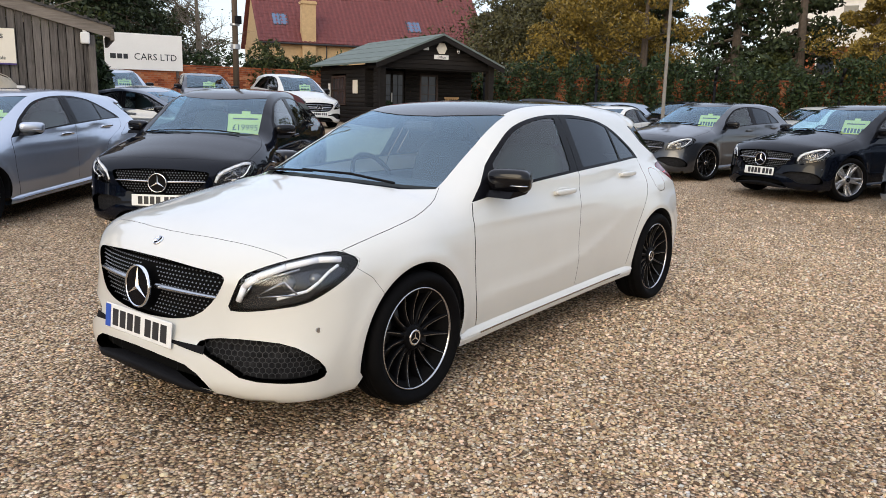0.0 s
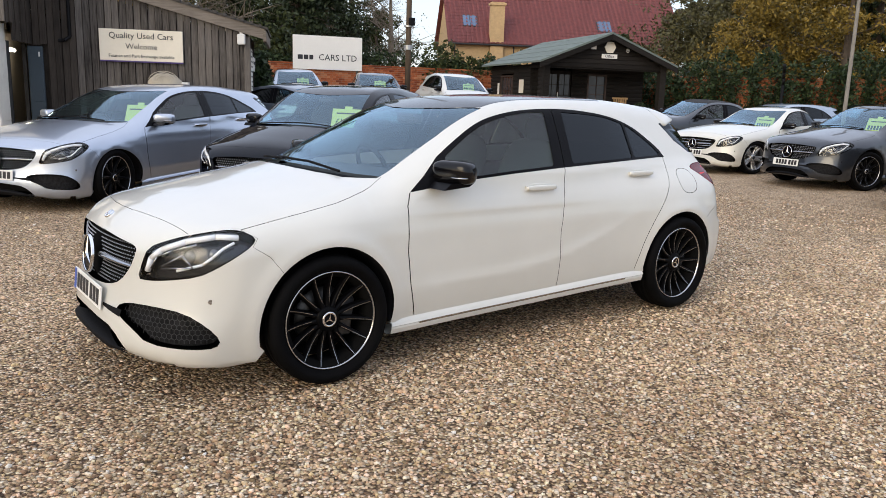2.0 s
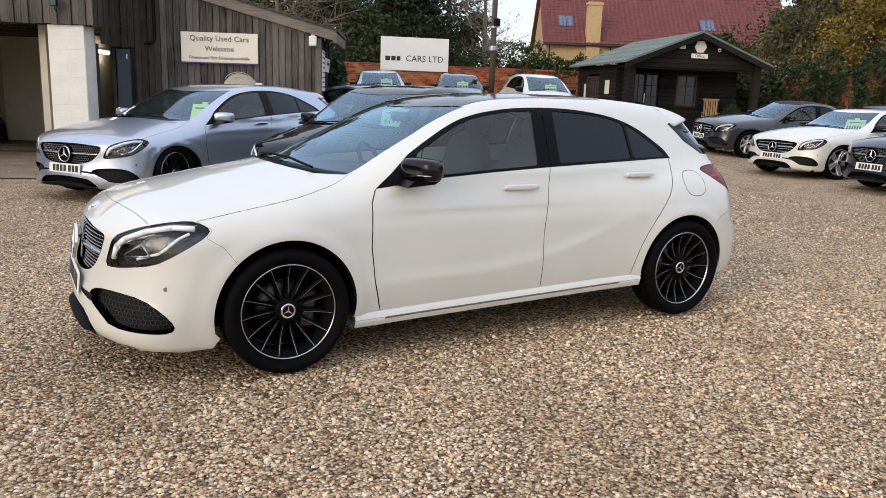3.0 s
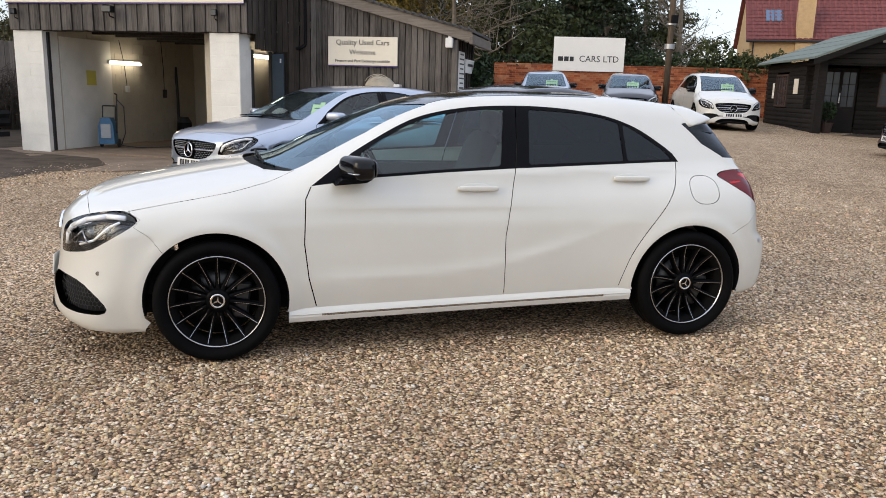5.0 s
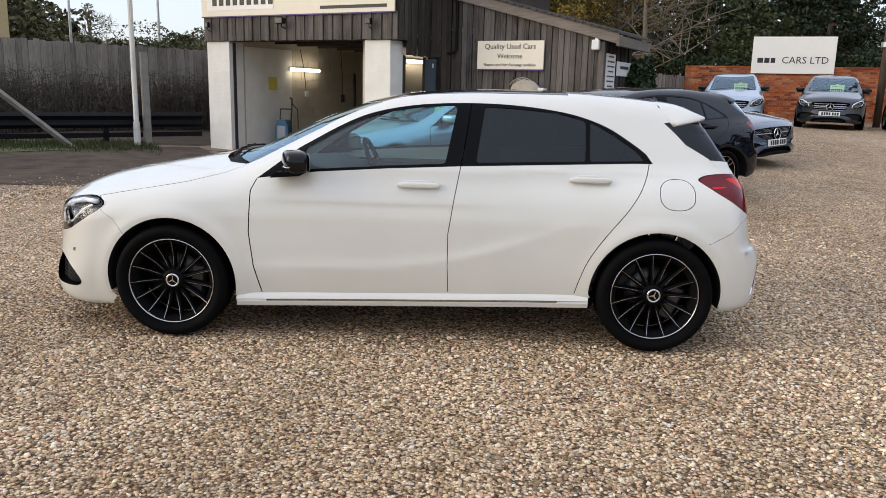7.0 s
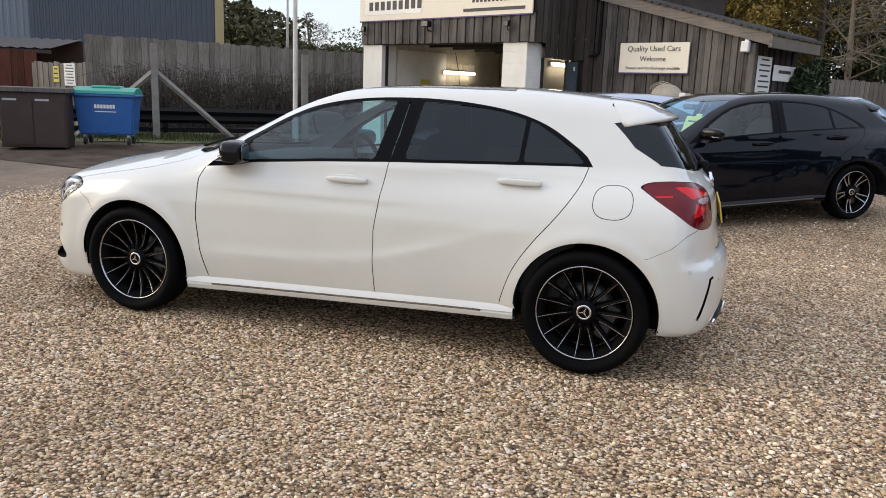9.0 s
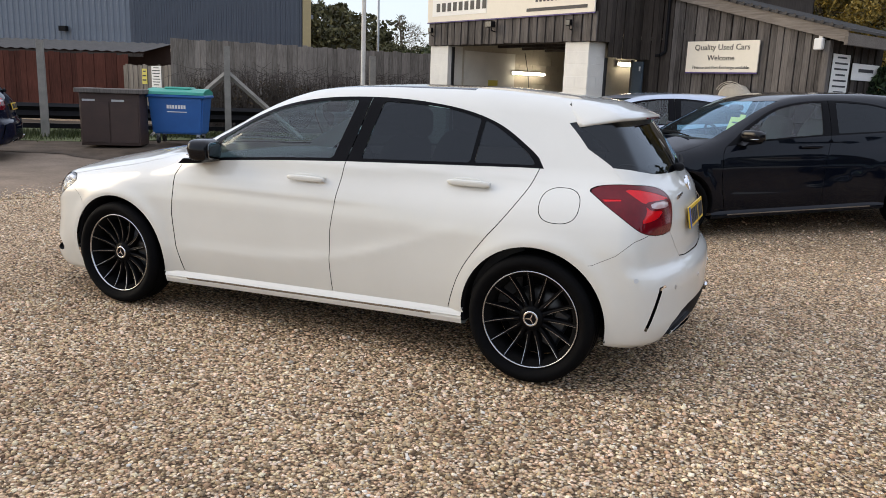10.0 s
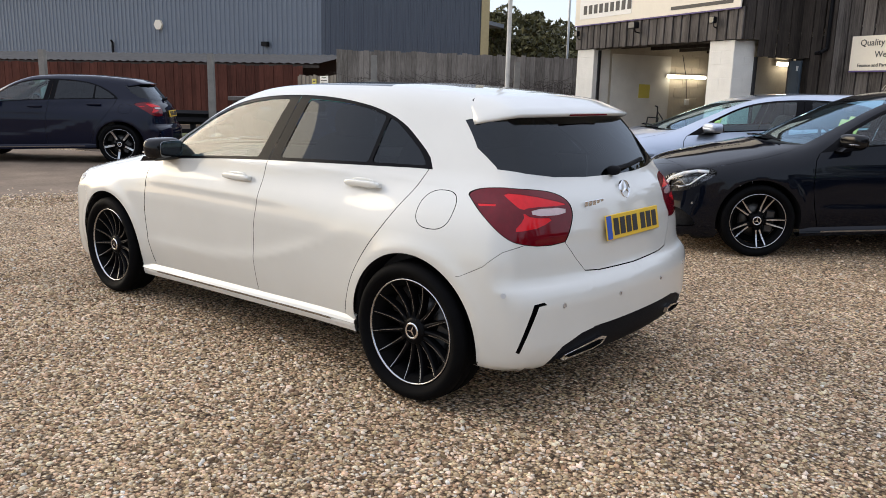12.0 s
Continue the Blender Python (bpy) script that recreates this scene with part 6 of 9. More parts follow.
class Patch:
    """A piece of a body seen along one direction, cut into regions along lines on its surface."""

    def __init__(self, shape, way, h):
        self.shape, self.h = shape, h
        self.d = np.array(way, float) / np.linalg.norm(way)
        up = np.array([0, 0, 1.0]) if abs(self.d[2]) < 0.9 else np.array([0, 1.0, 0])
        self.r = np.cross(self.d, up)
        self.r /= np.linalg.norm(self.r)
        self.u = np.cross(self.r, self.d)
        self.regions = []

    def flat(self, p3):
        p = np.asarray(p3, float)
        return np.stack([p @ self.r, p @ self.u], -1)

    def lift(self, ab):
        start = ab[:, :1] * self.r + ab[:, 1:] * self.u - 3.4 * self.d
        return self.shape.cast(start, self.d, 6.0, 230)

    def region(self, name, outline3, push=0.0):
        self.regions.append((name, self.flat(outline3), push))

    def gap(self, line3, width=0.006, push=0.012):
        self.regions.append(("gap", strip(self.flat(line3), width), push))

    def ring_gap(self, outline3, width=0.006, push=0.012):
        p = self.flat(outline3)
        c = p.mean(0)
        d = p - c
        k = 1 - width / (np.linalg.norm(d, axis=1).mean())
        self.regions.append(("ring", (p, c + d * k), push))

    def build(self, boundary3, default, holes=()):
        """Returns {region: (verts, faces, normals)}."""
        bound = self.flat(boundary3)
        loops = [bound] + [self.flat(q) for q in holes]
        for nm, r, _ in self.regions:
            loops += list(r) if nm == "ring" else [r]
        pts, edges = [], []
        for lp in loops:
            o = len(pts)
            pts += list(lp)
            edges += [(o + i, o + (i + 1) % len(lp)) for i in range(len(lp))]
        con = np.array(pts)
        lo, hi = bound.min(0), bound.max(0)
        gx, gy = np.meshgrid(np.arange(lo[0], hi[0], self.h), np.arange(lo[1], hi[1], self.h * 0.9))
        gx = gx + (np.arange(gx.shape[0]) % 2)[:, None] * self.h / 2
        grid = np.stack([gx.ravel(), gy.ravel()], 1)
        grid = grid[in_poly(grid, bound)]
        for q in holes:
            grid = grid[~in_poly(grid, self.flat(q))]
        keep = np.ones(len(grid), bool)
        for k in range(0, len(con), 400):
            dd = ((grid[:, None] - con[None, k:k + 400]) ** 2).sum(-1).min(1)
            keep &= dd > (0.45 * self.h) ** 2
        allp = np.concatenate([con, grid[keep]])
        v, _, f, *_ = delaunay_2d_cdt([Vector(p) for p in allp], edges, [], 0, 1e-5)
        v = np.array([tuple(p) for p in v])
        f = np.array([tuple(t) for t in f if len(t) == 3])
        cen = v[f].mean(1)
        good = in_poly(cen, bound)
        for q in holes:
            good &= ~in_poly(cen, self.flat(q))
        p3 = self.lift(v)
        bad = np.isnan(p3).any(1)
        good &= ~bad[f].any(1)
        p3[bad] = 0
        nrm = self.shape.normal(p3)
        out = {}
        left = good.copy()
        for nm, r, push in self.regions:
            if nm == "ring":
                pick = left & in_poly(cen, r[0]) & ~in_poly(cen, r[1])
                nm = "gap"
            else:
                pick = left & in_poly(cen, r)
            left &= ~pick
            self.take(out, nm, p3 - nrm * push, f[pick], nrm)
        self.take(out, default, p3, f[left], nrm)
        return out

    def take(self, out, name, p, f, nrm):
        if not len(f):
            return
        used, inv = np.unique(f.ravel(), return_inverse=True)
        f2 = inv.reshape(-1, 3)
        a, b, c = (p[used][f2[:, k]] for k in range(3))
        flip = (np.cross(b - a, c - a) * nrm[used][f2].mean(1)).sum(1) < 0
        f2[flip] = f2[flip][:, ::-1]
        if name in out:
            v0, f0, n0 = out[name]
            out[name] = (np.concatenate([v0, p[used]]), np.concatenate([f0, f2 + len(v0)]), np.concatenate([n0, nrm[used]]))
        else:
            out[name] = (p[used], f2, nrm[used])


def mirror(mesh):
    v, f, n = mesh
    s = np.array([1, -1, 1])
    return v * s, f[:, ::-1], n * s


def circle(cx, cz, rx, rz, n, a0=0.0, a1=2 * math.pi):
    t = np.linspace(a0, a1, n, endpoint=abs(a1 - a0 - 2 * math.pi) > 1e-6)
    return np.stack([cx + rx * np.cos(t), cz + rz * np.sin(t)], 1)


def filled(p, other):
    """Where a ray missed, the given point instead."""
    return np.where(np.isnan(p), other, p)


def body_panels(shape, h):
    """All the outer panels of a five-door body: {name: mesh}, left-hand ones as name_left, right-hand as name_right."""
    def sd(q):
        q = np.asarray(q, float)
        return filled(shape.from_side(q), np.stack([q[:, 0], 0 * q[:, 0] - 0.86, q[:, 1]], 1))

    def tp(q):
        q = np.asarray(q, float)
        return filled(shape.from_top(q), np.stack([q[:, 0], q[:, 1], 0 * q[:, 0] + 0.9], 1))

    def fr(q):
        q = np.asarray(q, float)
        return filled(shape.from_front(q), np.stack([0 * q[:, 0] - 2.2, q[:, 0], q[:, 1]], 1))

    def rr(q):
        q = np.asarray(q, float)
        return filled(shape.from_rear(q), np.stack([0 * q[:, 0] + 1.95, q[:, 0], q[:, 1]], 1))

    e = h * 0.75
    out = {}

    def corner(points, way):
        """Puts rough 3D points onto the body along a way."""
        p = np.asarray(points, float)
        w = np.array(way, float) / np.linalg.norm(way)
        return filled(shape.cast(p - w * 0.6, np.broadcast_to(w, p.shape), 1.4, 160), p)

    def recess(outline, depth):
        """The inner wall of an opening, from its rim inwards."""
        n3 = shape.normal(outline)
        k = len(outline)
        v = np.concatenate([outline + n3 * 0.0005, outline - n3 * depth])
        f = np.array([(i, (i + 1) % k, k + (i + 1) % k, k + i) for i in range(k)])
        return v, f, np.concatenate([n3, n3])

    FC, RC = (1, 1, 0), (-1, 1, 0)
    # lines shared by neighbouring panels (left side)
    hood_front = tp(dense([(-2.058, 0.0), (-2.052, -0.15), (-2.024, -0.36), (-1.988, -0.55), (-1.962, -0.675)], e))
    lamp_top = tp(dense([(-1.962, -0.675), (-1.84, -0.745), (-1.762, -0.785)], e))
    hood_side = tp(rounded([(-1.762, -0.785), (-1.60, -0.788), (-1.41, -0.786), (-1.23, -0.768), (-1.075, -0.720), (-0.98, -0.668), (-0.945, -0.650)], e, False, 1))
    pillar = tp(dense([(-0.945, -0.650), (-0.80, -0.625), (-0.625, -0.598), (-0.40, -0.57), (-0.20, -0.548), (0.1, -0.535), (0.5, -0.53), (0.9, -0.52), (1.2, -0.505), (1.36, -0.49)], e))
    fender_seam = sd(dense([(-1.762, 0.776), (-1.705, 0.745), (-1.735, 0.71), (-1.66, 0.66), (-1.601, 0.581)], e))
    fender_seam[0] = lamp_top[-1]
    arch_f = circle(-1.35, 0.32, 0.362, 0.362, 30, radians(133.9), radians(-11))
    arch_f_front = circle(-1.35, 0.32, 0.362, 0.362, 18, radians(133.9), radians(196))
    arch_r = circle(1.335, 0.32, 0.362, 0.358, 30, radians(184), radians(54.5))
    arch_r_rear = circle(1.335, 0.32, 0.362, 0.358, 18, radians(54.5), radians(-14))
    bump_seam = sd(dense([tuple(arch_r[-1]), (1.62, 0.625), (1.72, 0.677), (1.79, 0.742), (1.845, 0.768)], e))
    lamp_out = corner(rounded([(1.845, -0.735, 0.768), (1.811, -0.783, 0.783), (1.755, -0.805, 0.82), (1.655, -0.791, 0.884), (1.580, -0.76, 0.933), (1.552, -0.748, 0.955), (1.595, -0.72, 0.978), (1.668, -0.697, 0.986), (1.70, -0.68, 0.988)], e, False, 2), RC)
    glass_side = rr(dense([(-0.655, 1.045), (-0.62, 1.135), (-0.565, 1.25), (-0.535, 1.285)], e))
    roof_end = np.array([glass_side[-1] * (1 - s) + pillar[-1] * s for s in np.linspace(0, 1, 6)])
    sill_low = sd(dense([(0.985, 0.300), (0.5, 0.287), (0.0, 0.272), (-0.5, 0.258), (-1.005, 0.246)], e))

    # ---- side ----
    s = Patch(shape, (0, math.cos(radians(38)), -math.sin(radians(38))), h)
    belt = [(-0.868, 0.905), (-0.541, 0.949), (-0.15, 0.977), (0.25, 0.998), (0.8, 1.018), (1.20, 1.030), (1.31, 1.031)]
    top = spline([(1.275, 1.08), (1.213, 1.127), (1.055, 1.223), (0.862, 1.287), (0.606, 1.324), (0.334, 1.336), (0.033, 1.323), (-0.217, 1.280), (-0.402, 1.209), (-0.644, 1.074)])
    dlo = sd(dense(belt + top, e, True))
    g1 = sd(clipped([(-0.625, 0.956), (-0.541, 0.965), (-0.15, 0.993), (0.166, 1.010)] + spline([(0.225, 1.317), (0.033, 1.306), (-0.210, 1.262), (-0.395, 1.190), (-0.600, 1.075)]), e))
    g2 = sd(clipped([(0.335, 1.018), (0.65, 1.029), (0.936, 1.037)] + spline([(0.942, 1.250), (0.80, 1.286), (0.606, 1.307), (0.378, 1.318)]), e))
    g3 = sd(clipped([(0.958, 1.038), (1.262, 1.045)] + spline([(1.255, 1.062), (1.19, 1.118), (1.04, 1.212), (0.966, 1.245)]), e))
    s.region("front_window", g1, 0.004)
    s.region("rear_window", g2, 0.004)
    s.region("quarter_window", g3, 0.004)
    s.gap(sd(dense([(0.252, 0.999), (0.278, 1.15), (0.30, 1.330)], e)), 0.005, 0.010)
    s.region("window_frame", dlo, 0.0)
    split = dense([(0.252, 0.999), (0.22, 0.818), (0.192, 0.632), (0.193, 0.45), (0.20, 0.288)], e)
    s.gap(sd(dense([(-0.868, 0.903), (-0.898, 0.841), (-0.908, 0.612), (-0.886, 0.426), (-0.844, 0.258)], e)))
    s.gap(sd(split), 0.0042)
    s.gap(sd(rounded([(1.29, 1.034), (1.265, 0.94), (1.18, 0.804), (1.06, 0.662), (0.962, 0.518), (0.916, 0.389), (0.896, 0.310)], e, False, 2)), 0.0042)
    s.region("glass_wing", sd(dense([(1.415, 1.275), (1.43, 1.243), (1.465, 1.215), (1.503, 1.185), (1.585, 1.118), (1.634, 1.082), (1.684, 1.052), (1.72, 1.040), (1.69, 1.10), (1.60, 1.22), (1.56, 1.275)], e, True)), 0.0)
    s.gap(fender_seam, 0.0032, 0.006)
    s.gap(bump_seam[3:], 0.0032, 0.006)
    flap = circle(0.0, 0.0, 1.0, 1.0, 44)
    flap = np.sign(flap) * np.abs(flap) ** 0.8 * np.array([0.097, 0.080]) + np.array([1.43, 0.876])
    s.ring_gap(sd(flap), 0.0036)
    s.region("front_door", sd(dense([(-0.868, 0.905), (-0.898, 0.841), (-0.908, 0.612), (-0.886, 0.426), (-0.844, 0.258), (0.20, 0.287)] + [tuple(q) for q in split[::-1]] + belt[::-1][3:], e, True)))
    s.region("rear_door", sd(dense([tuple(q) for q in split] + [(0.896, 0.309), (0.916, 0.389), (0.962, 0.518), (1.06, 0.662), (1.18, 0.804), (1.265, 0.94), (1.29, 1.033), (0.8, 1.018)], e, True)))
    s.region("fuel_flap", sd(flap))
    s.region("front_wing", sd(dense([(-1.78, 0.60), (-1.72, 0.80), (-0.9, 0.96), (-0.868, 0.905), (-0.898, 0.841), (-0.908, 0.612), (-0.886, 0.426), (-0.844, 0.25), (-1.2, 0.15), (-1.7, 0.3)], e, True)))
    edge = np.concatenate([hood_side[:-1], pillar[:-1], roof_end[::-1][:-1], glass_side[::-1][:-1], lamp_out[::-1][:-1], bump_seam[::-1][:-1], sd(arch_r[::-1])[:-1], sill_low, sd(arch_f[::-1])[:-1], fender_seam[::-1][:-1]])
    panels = s.build(edge, "quarter_panel")
    # ---- front corner: bumper side, headlamp ----
    c = Patch(shape, FC, h)
    seam_front = fr(dense([(-0.50, 0.762), (-0.505, 0.50), (-0.385, 0.43), (-0.375, 0.348), (-0.465, 0.285), (-0.525, 0.225), (-0.53, 0.188)], e))
    i0 = int(np.argmin(np.abs(hood_front[:, 1] + 0.50)))
    seam_front[0] = hood_front[i0]
    lamp = corner(rounded([(-2.140, -0.505, 0.545), (-2.122, -0.530, 0.62), (-2.098, -0.553, 0.692), (-2.04, -0.612, 0.726), (-1.972, -0.677, 0.754), (-1.841, -0.748, 0.781), (-1.764, -0.786, 0.780), (-1.708, -0.832, 0.748), (-1.735, -0.848, 0.715), (-1.806, -0.847, 0.672), (-1.88, -0.81, 0.622), (-1.955, -0.772, 0.582), (-2.05, -0.65, 0.556), (-2.106, -0.569, 0.544)], e, True, 1), FC)
    intake = corner(rounded([(-2.225, -0.40, 0.398), (-2.20, -0.48, 0.428), (-2.128, -0.625, 0.436), (-2.03, -0.76, 0.422), (-1.955, -0.832, 0.365), (-1.91, -0.855, 0.30), (-1.93, -0.845, 0.262), (-2.0, -0.79, 0.258), (-2.158, -0.62, 0.268), (-2.19, -0.555, 0.312), (-2.23, -0.43, 0.365)], e, True, 1), FC)
    c.ring_gap(lamp, 0.0045, 0.008)
    c.region("headlamp", lamp, 0.0)
    c.region("air_intake", intake, 0.05)
    panels["opening_wall"] = recess(intake, 0.052)
    if h < 0.03:
        edge2, cell = c.flat(intake), 0.0155
        mv, mf, mn = [], [], []
        lo2, hi2 = edge2.min(0), edge2.max(0)
        for r in range(int((hi2[1] - lo2[1]) / (cell * 1.5)) + 1):
            for q in range(int((hi2[0] - lo2[0]) / (cell * 1.732)) + 1):
                mid = lo2 + np.array([(q + 0.5 * (r % 2)) * cell * 1.732, r * cell * 1.5])
                if not in_poly(mid[None], edge2)[0]:
                    continue
                for k in range(3):
                    a0, a1 = radians(30 + 60 * k), radians(90 + 60 * k)
                    ends = np.array([mid + cell * np.array([math.cos(a), math.sin(a)]) for a in (a0, a1)])
                    side = np.array([ends[1][1] - ends[0][1], ends[0][0] - ends[1][0]]) / cell * 0.0016
                    p3 = c.lift(np.array([ends[0] + side, ends[1] + side, ends[1] - side, ends[0] - side]))
                    if np.isnan(p3).any():
                        continue
                    n3 = shape.normal(p3)
                    o = len(mv)
                    mv += list(p3 - n3 * 0.034)
                    mn += list(n3)
                    mf.append((o, o + 1, o + 2, o + 3))
        panels["intake_mesh"] = (np.array(mv), np.array(mf), np.array(mn))
    low = corner(dense([(-2.17, -0.53, 0.188), (-2.10, -0.62, 0.16), (-1.95, -0.78, 0.14), (-1.74, -0.84, 0.165), (-1.695, -0.845, 0.215)], e), FC)
    low[0] = seam_front[-1]
    edge = np.concatenate([hood_front[i0:-1], lamp_top[:-1], fender_seam[:-1], sd(arch_f_front)[:-1], low[::-1][:-1], seam_front[::-1][:-1]])
    edge = edge[~np.isnan(edge).any(1)]
    panels.update({("front_bumper_corner" if k == "body" else k + ("_fc" if k == "gap" else "")): v for k, v in c.build(edge, "body").items()})
    # ---- rear corner: tail lamp, bumper side ----
    c = Patch(shape, (-1, 0.8, 0), h)
    lamp_in = corner(rounded([(1.70, -0.68, 0.988), (1.789, -0.624, 0.984), (1.839, -0.512, 0.965), (1.877, -0.459, 0.930), (1.905, -0.456, 0.875), (1.912, -0.485, 0.815), (1.905, -0.515, 0.762)], e, False, 2), RC)
    gate_low = rr(dense([(-0.515, 0.760), (-0.46, 0.69), (-0.40, 0.628), (-0.40, 0.53), (-0.40, 0.22)], e))
    tail = np.concatenate([lamp_out[:-1], lamp_in, corner(dense([(1.905, -0.515, 0.762), (1.885, -0.60, 0.755), (1.865, -0.68, 0.759)], e), RC)[1:]])
    c.ring_gap(tail, 0.004, 0.008)
    c.region("reverse_lens", corner(rounded([(1.832, -0.679, 0.909), (1.884, -0.488, 0.906), (1.895, -0.505, 0.875), (1.848, -0.683, 0.880)], e, True, 1), RC), 0.002)
    c.region("brake_lens", corner(rounded([(1.705, -0.715, 0.968), (1.798, -0.657, 0.963), (1.875, -0.492, 0.922), (1.88, -0.488, 0.912), (1.829, -0.679, 0.916), (1.811, -0.713, 0.904), (1.757, -0.718, 0.935)], e, True, 1), RC), 0.001)
    c.region("brake_lens", corner(rounded([(1.809, -0.771, 0.823), (1.831, -0.719, 0.872), (1.815, -0.713, 0.898), (1.843, -0.690, 0.874), (1.889, -0.576, 0.866), (1.886, -0.667, 0.834), (1.848, -0.74, 0.825)], e, True, 1), RC), 0.001)
    c.region("brake_lens", corner(dense([(1.62, -0.766, 0.920), (1.70, -0.746, 0.924), (1.705, -0.756, 0.917), (1.635, -0.774, 0.911)], e, True), RC), 0.001)
    c.region("tail_lamp", tail, 0.0)
    c.region("bumper_vent", corner(dense([(1.915, -0.75, 0.535), (1.878, -0.812, 0.335), (1.888, -0.80, 0.33), (1.925, -0.728, 0.525), (1.94, -0.69, 0.528), (1.935, -0.705, 0.54)], e, True), RC), 0.02)
    diff_c = corner(dense([(1.915, -0.648, 0.262), (1.94, -0.57, 0.335), (1.985, -0.48, 0.375), (2.0, -0.36, 0.39), (1.98, -0.36, 0.2), (1.9, -0.7, 0.2)], e, True), RC)
    c.region("diffuser", diff_c, 0.006)
    low = corner(dense([(2.02, -0.40, 0.22), (1.95, -0.60, 0.222), (1.87, -0.75, 0.228), (1.765, -0.85, 0.235), (1.69, -0.87, 0.235)], e), (-1, 1, 0.15))
    low[0] = gate_low[-1]
    edge = np.concatenate([lamp_in[:-1], gate_low[:-1], low[:-1], sd(arch_r_rear[::-1])[:-1], bump_seam[:-1], lamp_out[:-1]])
    edge = edge[~np.isnan(edge).any(1)]
    got = c.build(edge, "body")
    panels.update({("rear_bumper_corner" if k == "body" else k + ("_rc" if k == "gap" else "")): v for k, v in got.items()})
    for k, v in panels.items():
        out[k + "_left"], out[k + "_right"] = v, mirror(v)

    def both(line):
        """A line from the middle out to the left, made whole across the car from right to left."""
        return np.concatenate([(line * np.array([1, -1, 1]))[::-1][:-1], line])

    S = np.array([1, -1, 1])
    # ---- top: bonnet, windscreen, roof ----
    t = Patch(shape, (0, 0, -1), h)
    ws_low = [(-1.15, 0.0), (-1.14, -0.15), (-1.10, -0.33), (-1.03, -0.50), (-0.945, -0.640)]
    ws_side = [(-0.80, -0.618), (-0.625, -0.592), (-0.40, -0.563), (-0.205, -0.54)]
    ws_top = [(-0.215, -0.50), (-0.30, -0.33), (-0.36, -0.15), (-0.375, 0.0)]
    half = ws_low + ws_side + ws_top
    screen = tp(dense([(x, -y) for x, y in half[::-1]] + half[1:-1], e, True))
    cow = [(-1.215, 0.0), (-1.205, -0.18), (-1.17, -0.35), (-1.10, -0.52), (-0.97, -0.645)]
    t.region("windscreen", screen, 0.003)
    t.region("cowl", tp(dense([(x, -y) for x, y in cow[::-1]] + cow[1:] + ws_low[::-1] + [(x, -y) for x, y in ws_low[1:]], e, True)), 0.02)
    rg = ws_top[::-1] + [(-0.20, -0.525), (0.1, -0.512), (0.5, -0.505), (0.85, -0.49)]
    t.region("roof_glass", tp(dense([(x, -y) for x, y in rg[::-1]] + rg[1:], e, True)), 0.0)
    line = np.concatenate([hood_front[:-1], lamp_top[:-1], hood_side[:-1]])
    t.gap(hood_side, 0.006, 0.012)
    t.gap(hood_side * S, 0.006, 0.012)
    t.gap(both(hood_front), 0.0045, 0.008)
    t.region("bonnet", np.concatenate([both(line)[1:], tp(dense([(-0.97, -0.645)] + [(x, y) for x, y in cow[::-1]][1:] + [(x, -y) for x, y in cow[1:]], e))]))
    left_edge = np.concatenate([hood_front[:-1], lamp_top[:-1], hood_side[:-1], pillar[:-1]])
    rear_edge = tp(dense([(1.36, -0.49), (1.375, -0.3), (1.38, 0.0)], e))
    loop = np.concatenate([left_edge, rear_edge[:-1]])
    edge = np.concatenate([loop, ((rear_edge[-1:] * 1.0)), (loop * S)[::-1][:-1]])
    out.update({("roof_panel" if k == "body" else k + ("_top" if k == "gap" else "")): v for k, v in t.build(edge, "body").items()})
    # ---- nose: grille and lower intake ----
    n = Patch(shape, (1, 0, 0), h)
    gr = [(0.0, 0.713), (-0.17, 0.712), (-0.43, 0.694), (-0.478, 0.683), (-0.488, 0.66), (-0.45, 0.585), (-0.37, 0.508), (-0.26, 0.475), (-0.11, 0.462), (0.0, 0.460)]
    rim = fr(rounded(gr + [(-a, b) for a, b in gr[::-1][1:-1]], e, True, 1))
    n.region("grille_opening", rim, 0.045)
    out["grille_wall"] = recess(rim, 0.047)
    lo_ = [(0.0, 0.318), (-0.12, 0.315), (-0.27, 0.305), (-0.33, 0.298), (-0.395, 0.270), (-0.435, 0.238), (-0.458, 0.207), (-0.42, 0.209), (-0.25, 0.222), (0.0, 0.240)]
    rim = fr(dense(lo_ + [(-a, b) for a, b in lo_[::-1]][1:-1], e, True))
    n.region("lower_intake", rim, 0.05)
    out["lower_intake_wall"] = recess(rim, 0.055)
    n.region("front_splitter", fr(dense([(-0.462, 0.202), (-0.42, 0.205), (-0.25, 0.218), (0.0, 0.236), (0.25, 0.218), (0.42, 0.205), (0.462, 0.202), (0.43, 0.1), (-0.43, 0.1)], e, True)), -0.008)
    loop = np.concatenate([hood_front[:i0], seam_front])
    bottom = fr(dense([(-0.53, 0.188), (-0.3, 0.192), (0.0, 0.198)], e))
    edge = np.concatenate([loop[:-1], bottom[:-1], bottom[-1:], ((np.concatenate([loop[:-1], bottom[:-1]])) * S)[::-1][:-1]])
    out.update({("front_bumper" if k == "body" else k): v for k, v in n.build(edge, "body").items()})
    # ---- tail: rear glass, tailgate, bumper ----
    n = Patch(shape, (-1, 0, -0.02), h)
    gl = [(0.0, 1.285), (-0.53, 1.282), (-0.565, 1.25), (-0.62, 1.135), (-0.652, 1.055), (-0.60, 1.042), (-0.45, 1.022), (-0.24, 1.012), (0.0, 1.010)]
    n.region("rear_glass", rr(dense(gl + [(-a, b) for a, b in gl[::-1][1:-1]], e, True)), 0.002)
